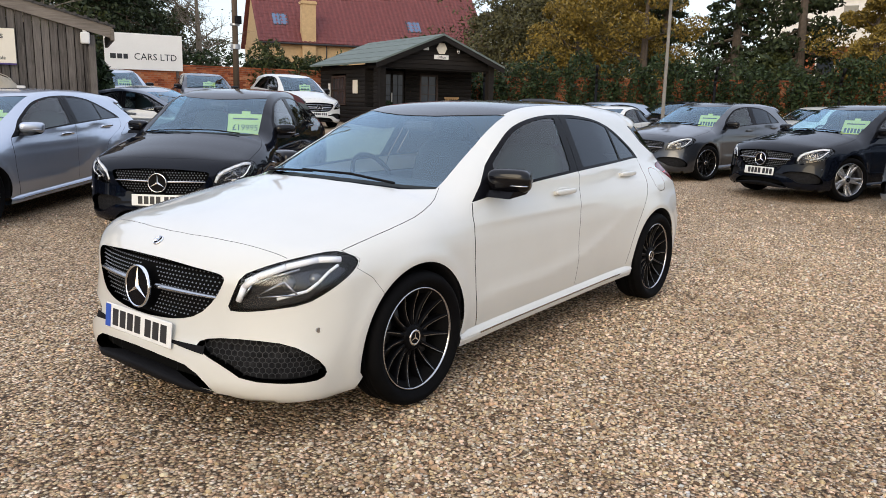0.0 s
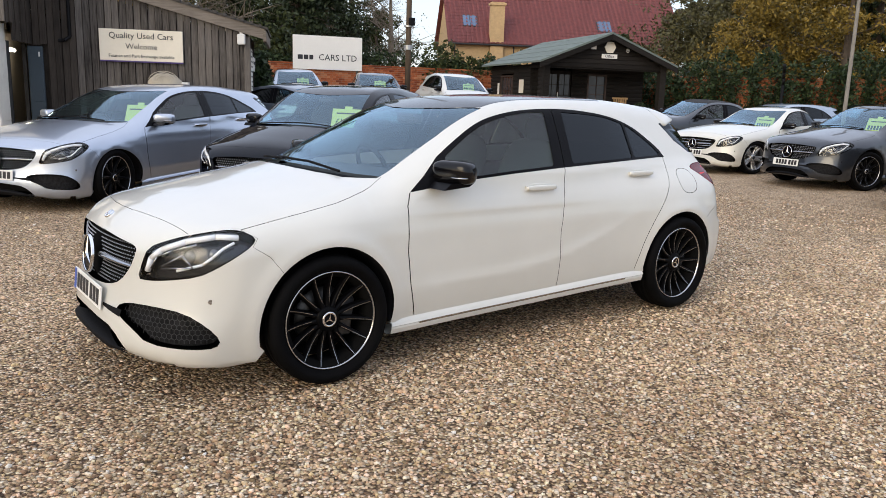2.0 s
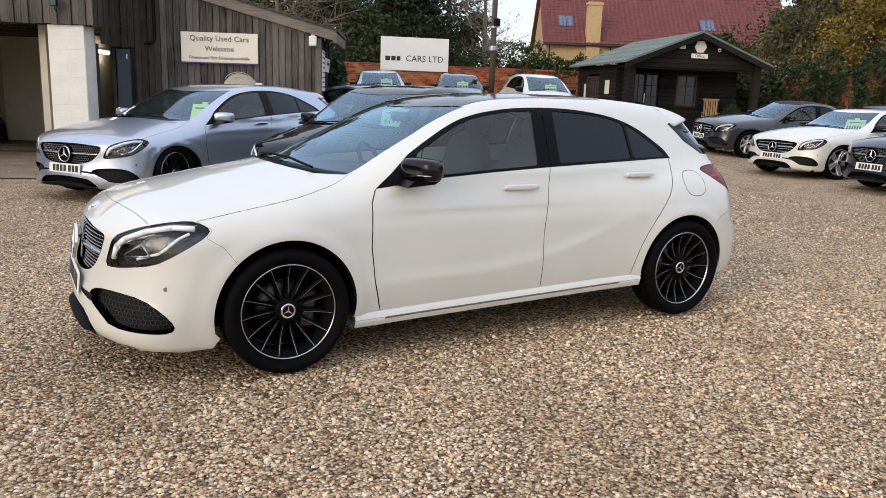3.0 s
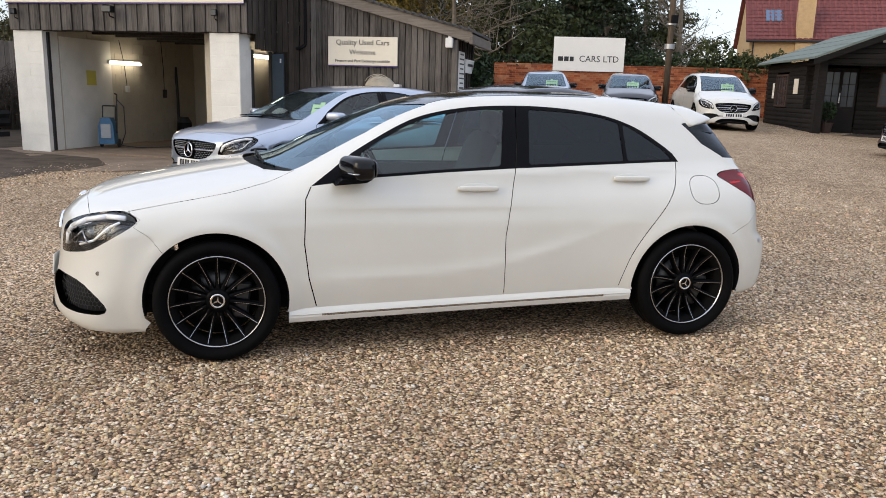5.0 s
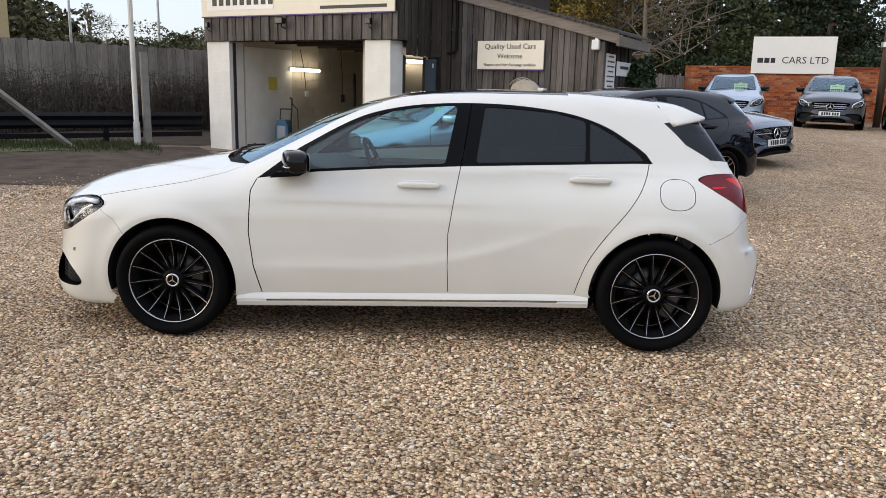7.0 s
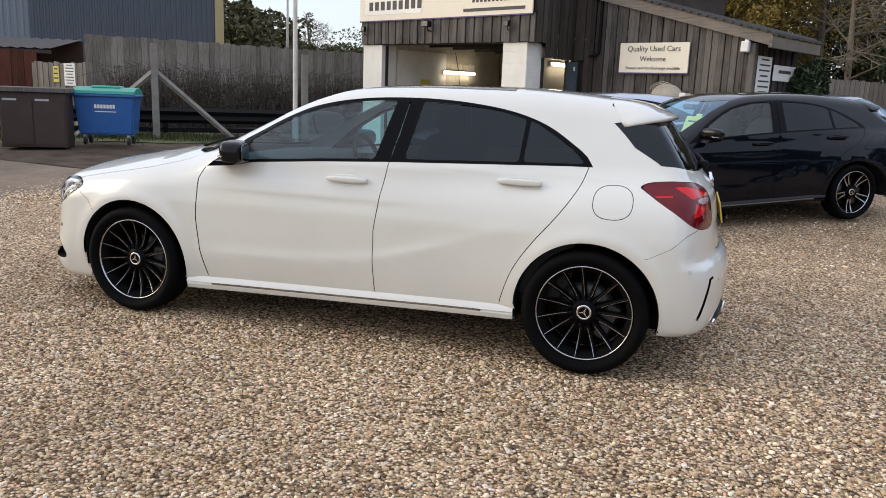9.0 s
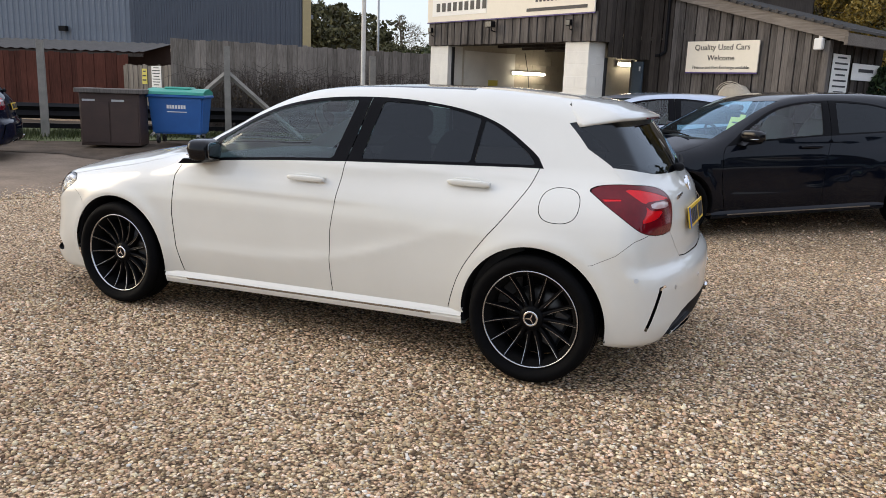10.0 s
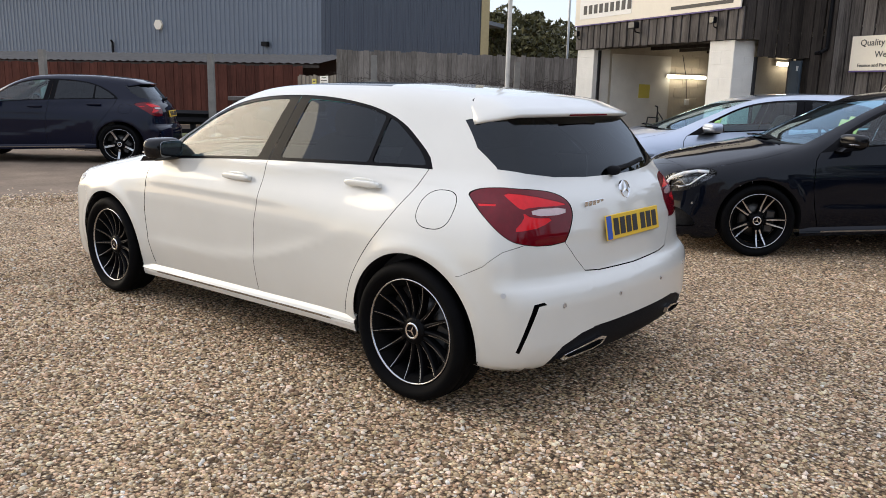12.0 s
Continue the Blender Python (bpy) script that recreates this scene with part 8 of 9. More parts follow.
    for s in (-1, 1):
        # mirrors
        swept = Matrix.Translation((-0.640, s * 0.872, 0)) @ Matrix.Rotation(radians(-20 * s), 4, "Z") @ Matrix.Translation((0.640, -s * 0.872, 0))

        def swung(bm):
            bmesh.ops.transform(bm, matrix=swept, verts=bm.verts)
            return bm

        shell = ellipsoid((-0.640, s * 0.872, 1.004), (0.066, 0.116, 0.064), 0.55, 28, 16)
        for q in shell.verts:
            low = max(0.0, min(1.0, (1.0 - q.co.z) / 0.06))
            q.co.x += 0.012 * low * (1 if q.co.x < -0.62 else 0)
            q.co.z = max(q.co.z, 0.952)
        mir = shaped("door_mirror", swung(shell), swap.get("mirror", "trim_gloss"), car, warp, soft=True)
        shaped("mirror_glass", swung(ellipsoid((-0.576, s * 0.872, 1.004), (0.004, 0.097, 0.048), 0.45, 28, 14)), "mirror_pane", mir, warp, soft=True)
        shaped("indicator_strip", swung(ellipsoid((-0.672, s * 0.930, 0.985), (0.040, 0.050, 0.005), 0.6, 14, 8)), "machined", mir, warp, soft=True)
        stalk = bmesh.new()
        prism(stalk, [(-0.76, 0.925), (-0.60, 0.938), (-0.57, 0.955), (-0.72, 0.957)], s * 0.78, s * 0.95)
        shaped("mirror_foot", stalk, "trim_black", mir, warp)
        # door handles
        for holder, x0, x1, z0 in (("front_door", -0.09, 0.145, 0.890), ("rear_door", 0.845, 1.075, 0.938)):
            y0 = HERO.from_side(np.array([((x0 + x1) / 2, z0)]))[0][1]
            par = made.get(holder + ("_left" if s < 0 else "_right"), car)
            bm = ellipsoid(((x0 + x1) / 2, -s * y0 + s * 0.022, z0 + 0.004), ((x1 - x0) / 2, 0.013, 0.016), 0.55, 24, 10)
            h = shaped("door_handle", bm, swap.get("handle", paint), par, warp, soft=True)
            bm = ellipsoid(((x0 + x1) / 2 - 0.012, -s * y0 + s * 0.0005, z0 - 0.004), ((x1 - x0) / 2 * 0.72, 0.004, 0.034), 0.7, 24, 8)
            shaped("handle_recess", bm, paint, par, warp, soft=True)
            shaped("handle_foot", boxed(x0 + 0.005, x0 + 0.035, *sorted((-s * y0, -s * y0 + s * 0.02)), z0 - 0.008, z0 + 0.014), swap.get("handle", paint), h, warp)
            shaped("handle_foot", boxed(x1 - 0.03, x1 - 0.005, *sorted((-s * y0, -s * y0 + s * 0.02)), z0 - 0.008, z0 + 0.014), swap.get("handle", paint), h, warp)
        # headlamp inside
        hv, hf, hn = pan["headlamp_left" if s < 0 else "headlamp_right"]
        back, bn = bent(warp, hv - hn * 0.055, hn)
        lamp = made["headlamp_left" if s < 0 else "headlamp_right"]
        linked("reflector", back, hf, "lamp_inner", lamp, nrm=bn)
        up_ = np.array([(-2.118, -0.572, 0.688), (-2.045, -0.612, 0.716), (-1.96, -0.672, 0.742), (-1.86, -0.715, 0.757), (-1.775, -0.765, 0.757)])
        dn_ = np.array([(-2.125, -0.575, 0.650), (-2.07, -0.612, 0.696), (-1.97, -0.68, 0.726), (-1.86, -0.745, 0.744), (-1.775, -0.785, 0.747)])
        rows_ = np.array([p for pair in zip(up_, dn_) for p in pair]) * np.array([1, 1 if s < 0 else -1, 1])
        rows_ = rows_ - HERO.normal(rows_) * (HERO.value(rows_)[:, None] + 0.018)
        linked("upper_reflector", warp(rows_), [(2 * i, 2 * i + 1, 2 * i + 3, 2 * i + 2) for i in range(4)], "eyebrow", lamp)
        for line, rad, mt in (
            ([(-2.146, -0.556, 0.585), (-2.125, -0.575, 0.648), (-2.07, -0.612, 0.694), (-1.97, -0.68, 0.724), (-1.86, -0.745, 0.742), (-1.775, -0.79, 0.744)], 0.0135, "led_white"),
            ([(-2.132, -0.575, 0.60), (-2.10, -0.60, 0.655), (-2.03, -0.65, 0.686), (-1.93, -0.715, 0.708)], 0.004, "machined"),
            ([(-1.80, -0.80, 0.725), (-1.85, -0.80, 0.705), (-1.90, -0.795, 0.668), (-1.95, -0.785, 0.636), (-2.05, -0.70, 0.60)], 0.0065, "led_white"),
            ([(-2.09, -0.625, 0.612), (-2.0, -0.70, 0.672), (-1.96, -0.735, 0.618), (-2.09, -0.625, 0.604)], 0.004, "machined"),
        ):
            p = np.array([(x, y * (1 if s < 0 else -1), z) for x, y, z in line])
            n = HERO.normal(p)
            q = p - n * (HERO.value(p)[:, None] + 0.016)
            shaped("light_guide" if mt == "led_white" else "reflector_edge", tube(bmesh.new(), [tuple(a) for a in q], rad, 8), mt, lamp, warp, soft=True)
        for cx, cy, cz in ((-1.985, -0.70, 0.655), (-1.90, -0.765, 0.668)):
            bm = bmesh.new()
            bmesh.ops.create_uvsphere(bm, u_segments=16, v_segments=10, radius=0.034, matrix=Matrix.Translation((cx + 0.035, s * (-cy if s > 0 else -cy) - s * 0.03, cz)))
            shaped("projector", bm, "lamp_cover_dark", lamp, warp, soft=True)
        # exhaust trim
        if rear:
            out_ = np.array([(0.315, 0.330), (0.335, 0.300), (0.40, 0.283), (0.56, 0.266), (0.60, 0.280), (0.585, 0.296), (0.45, 0.325), (0.36, 0.340)])
            inn_ = out_.mean(0) + (out_ - out_.mean(0)) * np.array([0.86, 0.66])
            ro, ri = (HERO.from_rear(np.stack([q[:, 0] * s, q[:, 1]], 1)) for q in (out_, inn_))
            k_ = len(out_)
            vv = np.concatenate([ro - np.array([0.01, 0, 0]), ro + np.array([0.014, 0, 0]), ri + np.array([0.014, 0, 0]), ri - np.array([0.012, 0, 0])])
            ff = [(r * k_ + i, r * k_ + (i + 1) % k_, (r + 1) * k_ + (i + 1) % k_, (r + 1) * k_ + i) for r in range(3) for i in range(k_)]
            ex = linked("exhaust_trim", warp(vv), ff, "chrome", car, soft=False)
            linked("exhaust_mouth", warp(ri - np.array([0.004, 0, 0])), [tuple(range(k_))], "gap_dark", ex, soft=False)
        # parking sensors
        for px_, py_, pz_ in ((1.83, 0.838, 0.572), (1.962, 0.594, 0.513), (2.019, 0.206, 0.505)):
            q_ = HERO.cast(np.array([(px_ + 0.3, -py_ - 0.1, pz_)]), np.array([(-1.0, 0.333, 0.0)]) / 1.054, 1.0)[0] * np.array([1, 1 if s < 0 else -1, 1])
            n_ = HERO.normal(q_[None])[0]
            if rear and level == "fine" and not np.isnan(q_).any():
                part("parking_sensor", rod(bmesh.new(), tuple(q_ + n_ * 0.002), tuple(q_ - n_ * 0.01), 0.011, 0.011, 12), "rim_silver", car)
        for px_, pz_ in ((-1.915, 0.475),):
            bm = rod(bmesh.new(), *(tuple(q) for q in [HERO.from_side(np.array([(px_, pz_)]))[0] * np.array([1, 1 if s < 0 else -1, 1]) + np.array([-0.001, s * 0.002, 0]), HERO.from_side(np.array([(px_, pz_)]))[0] * np.array([1, 1 if s < 0 else -1, 1]) + np.array([0.0, -s * 0.01, 0])]), 0.011, 0.011, 12)
            shaped("parking_sensor", bm, swap.get("sensor", "machined"), car, warp)
    # splitter lip and the backing of the lower intake
    ys = np.linspace(-0.455, 0.455, 33)
    zt = 0.240 - 0.215 * ys ** 2
    c = HERO.from_front(np.stack([ys, zt + 0.004], 1))
    fade = np.clip((0.46 - np.abs(ys)) / 0.12, 0.02, 1)[:, None]
    rows = [c + np.array([0.05, 0, 0.004]) * fade, c + np.array([-0.008, 0, 0]) * fade, c + np.array([-0.016, 0, -0.008]) * fade, c + np.array([-0.012, 0, -0.026]) * fade, c + np.array([0.01, 0, -0.034]) * fade, c + np.array([0.10, 0, -0.034]) * fade]
    vv = np.stack(rows, 1).reshape(-1, 3)
    ff = [(6 * i + j, 6 * i + j + 1, 6 * i + j + 7, 6 * i + j + 6) for i in range(32) for j in range(5)]
    linked("splitter_lip", warp(vv), ff, "trim_matt", car)
    ys = np.linspace(-0.44, 0.44, 21)
    c = HERO.from_front(np.stack([ys, 0.30 - 0.2 * ys ** 2], 1)) + np.array([0.075, 0, 0])
    vv = np.stack([c + np.array([0, 0, 0.08]), c + np.array([0, 0, -0.07])], 1).reshape(-1, 3)
    linked("intake_backing", warp(vv), [(2 * i, 2 * i + 1, 2 * i + 3, 2 * i + 2) for i in range(20)], "gap_dark", car)
    for s in (-1, 1):
        ys = np.linspace(0.24, 0.425, 8)
        a, b = HERO.from_front(np.stack([s * ys, 0.388 + 0 * ys], 1)), HERO.from_front(np.stack([s * ys, 0.376 - (ys - 0.24) * 0.11], 1))
        vv = np.stack([a, b], 1).reshape(-1, 3) + np.array([-0.003, 0, 0])
        linked("bumper_insert", warp(vv), [(2 * i, 2 * i + 1, 2 * i + 3, 2 * i + 2) for i in range(7)], "trim_matt", car)
    if level == "fine":
        for y_ in np.linspace(-0.33, 0.33, 7):
            p = HERO.from_front(np.array([(y_, 0.28)]))[0]
            part("intake_slat", boxed(p[0] + 0.05, p[0] + 0.07, y_ - 0.006, y_ + 0.006, 0.20, 0.33), "trim_matt", car)
    # grille bars and pins
    grille = made["grille_opening"]
    gv = []
    gf = []
    poly = np.array([(0.0, 0.705), (0.17, 0.704), (0.42, 0.687), (0.47, 0.676), (0.476, 0.66), (0.44, 0.59), (0.36, 0.515), (0.25, 0.482), (0.11, 0.47), (0.0, 0.468), (-0.11, 0.47), (-0.25, 0.482), (-0.36, 0.515), (-0.44, 0.59), (-0.476, 0.66), (-0.47, 0.676), (-0.42, 0.687), (-0.17, 0.704)])
    step = 0.0215 if level == "fine" else 0.03
    yy, zz = np.meshgrid(np.arange(-0.48, 0.481, step), np.arange(0.462, 0.71, step * 0.8))
    yy = yy + (np.arange(yy.shape[0]) % 2)[:, None] * step / 2
    q = np.stack([yy.ravel(), zz.ravel()], 1)
    q = q[in_poly(q, poly)]
    q = q[np.hypot(q[:, 0], q[:, 1] - 0.58) > 0.105]
    sp = HERO.from_front(q) + np.array([0.022, 0, 0])
    for c in sp:
        o = len(gv)
        d = 0.0042 if level == "fine" else 0.008
        gv += [c + np.array(k) for k in ((0, -d, 0), (0, 0, -d), (0, d, 0), (0, 0, d), (-0.007, 0, 0))]
        gf += [(o, o + 1, o + 4), (o + 1, o + 2, o + 4), (o + 2, o + 3, o + 4), (o + 3, o, o + 4)]
    if pins:
        tagged(linked("grille_mesh", warp(np.array(gv)), gf, "pin", grille, soft=False), kind="stuff")
    else:
        for k in range(4):
            zb = 0.50 + k * 0.052
            line = HERO.from_front(np.array([(y, zb) for y in np.linspace(-0.40, 0.40, 15)])) + np.array([0.012, 0, 0])
            shaped("grille_bar", tube(bmesh.new(), [tuple(p) for p in line], 0.006, 6), "machined", grille, warp)
    for s in (-1, 1):
        ys = np.linspace(0.085, 0.452, 12)
        zc = 0.585 + 0.006 * np.sin(ys * 5)
        c = HERO.from_front(np.stack([s * ys, zc], 1)) + np.array([0.004, 0, 0])
        vv = []
        for i, p in enumerate(c):
            w = 0.013 * (1 - 0.35 * i / 11)
            vv += [p + np.array(k) for k in ((0.012, 0, -w), (0, 0, -w * 0.7), (-0.006, 0, 0), (0, 0, w * 0.7), (0.012, 0, w))]
        ff = [(5 * i + j, 5 * i + j + 5, 5 * i + j + 6, 5 * i + j + 1) for i in range(11) for j in range(4)]
        linked("grille_louvre", warp(np.array(vv)), ff, swap.get("louvre", "machined"), grille)
    badge(grille, warp(np.array([(-2.226, 0, 0.58)]))[0], 0.094, -90, -5)
    if level == "fine":
        nose_ = HERO.from_top(np.array([(-2.118, 0.0)]))[0]
        lean_ = HERO.normal(nose_[None])[0]
        badge(made["bonnet"], tuple(nose_ - lean_ * 0.002), 0.026, -90, -math.degrees(math.asin(lean_[2])), True, 0.2)
        tail_ = HERO.from_rear(np.array([(0.0, 0.945), (-0.28, 0.908)]))
        badge(made["tailgate"], tuple(tail_[0] + np.array([0.003, 0, 0])), 0.043, 90, -14, False, 0.12)
        for k in range(5):
            bm = boxed(tail_[1][0] - 0.002, tail_[1][0] + 0.004, -0.365 + k * 0.034, -0.342 + k * 0.034, 0.897, 0.921, 0.002)
            part("model_mark", bm, "chrome", made["tailgate"])
    if front_plate:
        number_plate(car, (-2.236, 0.0, 0.408), -1, front_plate, warp, level == "fine")
    if rear_plate and rear:
        number_plate(car, (1.948, 0.0, 0.795), 1, rear_plate, warp, level == "fine")
    if rear:
        # roof spoiler
        vv, ff = spoiler_shell()
        sp_ = linked("roof_spoiler", warp(vv.copy()), ff, paint, made["tailgate"])
        shaped("third_brake_lamp", boxed(1.675, 1.6885, -0.17, 0.17, 1.2755, 1.2825), "lamp_red", sp_, warp)
        wp = bmesh.new()
        pts = HERO.from_rear(np.array([(-0.02, 1.035), (0.15, 1.045), (0.34, 1.062)])) + np.array([0.022, 0, 0])
        tube(wp, [tuple(p) for p in pts], 0.011, 6)
        wip = shaped("rear_wiper", wp, "trim_matt", made["tailgate"], warp)
        shaped("wiper_boss", ellipsoid(tuple(pts[0] + np.array([0, 0, -0.005])), (0.03, 0.035, 0.022), 0.8, 12, 8), "trim_matt", wip, warp, soft=True)
    # wipers
    for pts in ([(-1.095, -0.48), (-1.125, -0.2), (-1.140, 0.15)], [(-1.16, 0.05), (-1.135, 0.32), (-1.06, 0.53)]):
        c = HERO.from_top(np.array(pts)) + np.array([0, 0, 0.02])
        shaped("windscreen_wiper", tube(bmesh.new(), [tuple(p) for p in c], 0.007, 6), "trim_matt", car, warp)
    if interior:
        inner = new("cabin")
        inner.parent = car
        shaped("dashboard", ellipsoid((-0.72, 0, 0.80), (0.32, 0.70, 0.16), 0.6, 24, 12), "seat", inner, warp, soft=True)
        shaped("floor_tub", boxed(-0.9, 1.6, -0.70, 0.70, 0.30, 0.36), "seat", inner, warp)
        for s in (-1, 1):
            shaped("door_card", boxed(-0.8, 1.25, *sorted((s * 0.72, s * 0.755)), 0.35, 0.90, 0.02), "seat", inner, warp)
            seat_ = shaped("front_seat", ellipsoid((-0.02, s * 0.36, 0.56), (0.27, 0.25, 0.10), 0.5), "seat", inner, warp, soft=True)
            bm = ellipsoid((0, 0, 0), (0.085, 0.24, 0.32), 0.55)
            bmesh.ops.transform(bm, matrix=pose(0.33, s * 0.36, 0.83, 0, 17, 0), verts=bm.verts)
            shaped("seat_back", bm, "seat", seat_, warp, soft=True)
            shaped("head_rest", ellipsoid((0.46, s * 0.36, 1.20), (0.05, 0.13, 0.085), 0.6), "seat", seat_, warp, soft=True)
            shaped("rear_head_rest", ellipsoid((1.22, s * 0.36, 1.10), (0.045, 0.12, 0.065), 0.6), "seat", inner, warp, soft=True)
        bm = ellipsoid((0, 0, 0), (0.09, 0.60, 0.30), 0.5)
        bmesh.ops.transform(bm, matrix=pose(1.10, 0, 0.80, 0, 22, 0), verts=bm.verts)
        shaped("rear_bench", bm, "seat", inner, warp, soft=True)
        v, f = revolve([(0.165, -0.012), (0.178, -0.016), (0.19, 0.0), (0.178, 0.016), (0.165, 0.012), (0.165, -0.012)], 32)
        bm = bmesh.new()
        vs = [bm.verts.new(tuple(p)) for p in v]
        for q_ in f:
            bm.faces.new([vs[i] for i in q_])
        box(bm, -0.17, 0.17, -0.012, 0.012, -0.03, 0.03)
        box(bm, -0.03, 0.03, -0.012, 0.012, -0.17, 0.0)
        bmesh.ops.transform(bm, matrix=pose(-0.36, 0.36, 0.90, 0, 0, 90) @ pose(0, 0, 0, -24), verts=bm.verts)
        shaped("steering_wheel", bm, "trim_matt", inner, warp, soft=True)
        shaped("mirror_pod", boxed(-0.36, -0.30, -0.11, 0.11, 1.22, 1.28, 0.015), "seat", inner, warp)
        shaped("headliner", boxed(-0.1, 1.25, -0.46, 0.46, 1.335, 1.345), "cabin_grey", inner, warp)
    return car, made


M["lamp_cover_dark"] = plain("dark_projector_lens", (0.10, 0.11, 0.12), 0.05, metal=0.3, coat=1.0, vary=0.1)
# ---- cars ----
WHITE = car_paint("polar_white_paint", (0.625, 0.617, 0.567), 0.0, 0.0, 0.4)
WHITE.node_tree.nodes["Principled BSDF"].inputs["Coat IOR"].default_value = 1.55
hero, hero_parts = make_car("hatchback_car", pose(0, 0, 0), "white five-door hatchback with black wheels, parked on the gravel", WHITE, "fine", wheels="multi", seg=96)


def make_warp(xa, za, sy=1.0, k=((-3, 1.0), (3, 1.0)), top=1.0, lift=0.0, xu=None):
    """Bends the base body into another model: lengths, heights, width and the fall of the roof."""
    fx, fk, fu = curve(xa), curve(k), curve(xu or xa)
    zo, zn = [a for a, b in za], [b for a, b in za]

    def warp(p):
        x, y, z = p[..., 0], p[..., 1], p[..., 2]
        up = np.maximum(z - 0.98, 0)
        high = np.clip((z - 0.72) / 0.26, 0, 1)
        high = high * high * (3 - 2 * high)
        return np.stack([fx(x) * (1 - high) + fu(x) * high, y * sy, np.interp(np.minimum(z, 0.98), zo, zn) + up * top * fk(x) + lift], -1)
    return warp


def standing(x, y, turn):
    """The pose of a car whose axles' middle is at x, y, resting on the sloping yard."""
    c, s = math.cos(radians(turn)), math.sin(radians(turn))
    zf, zr = float(rise(x - 1.35 * c, y - 1.35 * s)), float(rise(x + 1.35 * c, y + 1.35 * s))
    zl, zr_ = float(rise(x + 0.78 * s, y - 0.78 * c)), float(rise(x - 0.78 * s, y + 0.78 * c))
    X = Vector((c, s, (zr - zf) / 2.7)).normalized()
    Y = Vector((-s, c, (zr_ - zl) / 1.56))
    Z = X.cross(Y).normalized()
    Y = Z.cross(X)
    m = Matrix((X, Y, Z)).transposed().to_4x4()
    return Matrix.Translation((x, y, (zf + zr) / 2)) @ m


FLAT = [(0, 0), (0.98, 0.98)]
LONG = [(-2.3, -2.33), (-1.35, -1.437), (-0.9, -0.86), (0.3, 0.55), (1.335, 1.437), (2.03, 2.62)]
W_CLS = make_warp(LONG, [(0, 0), (0.32, 0.33), (0.98, 0.97)], 1.055, [(-3, 1), (0.2, 1.0), (0.9, 0.985), (1.35, 0.92), (1.8, 0.84)], 1.03, xu=[(-2.3, -2.33), (-1.35, -1.437), (-0.9, -0.86), (0.3, 0.60), (1.0, 1.42), (1.31, 1.92), (1.5, 2.2), (2.03, 2.62)])
W_CLA = make_warp([(-2.3, -2.28), (-1.35, -1.35), (0.3, 0.35), (1.335, 1.35), (2.03, 2.36)], FLAT, 1.0, [(-3, 1), (0.2, 1.0), (0.9, 0.97), (1.35, 0.91), (1.8, 0.82)], 1.03, xu=[(-2.3, -2.28), (-1.35, -1.35), (-0.9, -0.88), (0.3, 0.38), (1.0, 1.18), (1.31, 1.60), (1.5, 1.85), (2.03, 2.36)])
W_SLK = make_warp([(-2.3, -2.07), (-1.35, -1.215), (-0.9, -0.50), (0.0, 0.22), (0.5, 0.62), (1.335, 1.215), (2.03, 1.95)], [(0, 0), (0.98, 0.93)], 1.01, [(-3, 1), (0.2, 1.0), (0.6, 0.88), (1.0, 0.45), (1.4, 0.10), (2, 0.05)], 0.86)
W_CAB = make_warp([(-2.3, -2.28), (-1.35, -1.38), (-0.9, -0.72), (0.4, 0.50), (1.335, 1.38), (2.03, 2.28)], [(0, 0), (0.98, 0.97)], 1.0, [(-3, 1), (0.5, 1.0), (0.9, 0.88), (1.25, 0.45), (1.55, 0.12), (2, 0.05)], 0.98)
W_MPV = make_warp([(-2.3, -2.24), (-1.35, -1.35), (-0.9, -1.0), (1.335, 1.35), (2.03, 2.06)], [(0, 0), (0.6, 0.62), (0.98, 1.05)], 1.0, [(-3, 1), (3, 1)], 1.16)
W_SUPER = make_warp([(-2.3, -2.08), (-1.35, -1.255), (-0.9, -0.92), (1.335, 1.255), (2.03, 1.90)], [(0, 0), (0.6, 0.62), (0.98, 1.02)], 0.98, [(-3, 1), (3, 1)], 1.05)
W_GT = make_warp([(-2.3, -2.25), (-1.35, -1.35), (-0.9, -0.62), (0.3, 0.42), (1.335, 1.35), (2.03, 2.16)], [(0, 0), (0.32, 0.33), (0.98, 0.87)], 1.08, [(-3, 1), (0.3, 1.0), (0.9, 0.82), (1.4, 0.42), (1.9, 0.18)], 0.80)
W_SUV = make_warp([(-2.3, -2.27), (-1.35, -1.35), (1.335, 1.35), (2.03, 2.15)], [(0, 0.03), (0.32, 0.36), (0.98, 1.05)], 1.02, [(-3, 1), (3, 1)], 1.04)

BLACK = car_paint("obsidian_black_paint", (0.003, 0.0042, 0.008), 0.0, 0.0, 0.5, 0.9, 0.0)
SILVER = car_paint("diamond_silver_paint", (0.42, 0.47, 0.56), 0.75, 0.12, 0.32)
BLACK.node_tree.nodes["Principled BSDF"].inputs["Coat IOR"].default_value = 1.34
GREY = car_paint("mountain_grey_paint", (0.031, 0.036, 0.046), 0.6, 0.12, 0.32)
NAVY = car_paint("midnight_blue_paint", (0.004, 0.006, 0.017), 0.0, 0.0, 0.5, 0.9, 0.0)
NAVY.node_tree.nodes["Principled BSDF"].inputs["Coat IOR"].default_value = 1.34
SLATE = car_paint("slate_blue_paint", (0.006, 0.009, 0.018), 0.2, 0.1, 0.32)
STEEL = car_paint("steel_blue_paint", (0.10, 0.125, 0.17), 0.6, 0.1, 0.32)
PALE = car_paint("pale_blue_silver_paint", (0.36, 0.42, 0.50), 0.7, 0.1, 0.32)


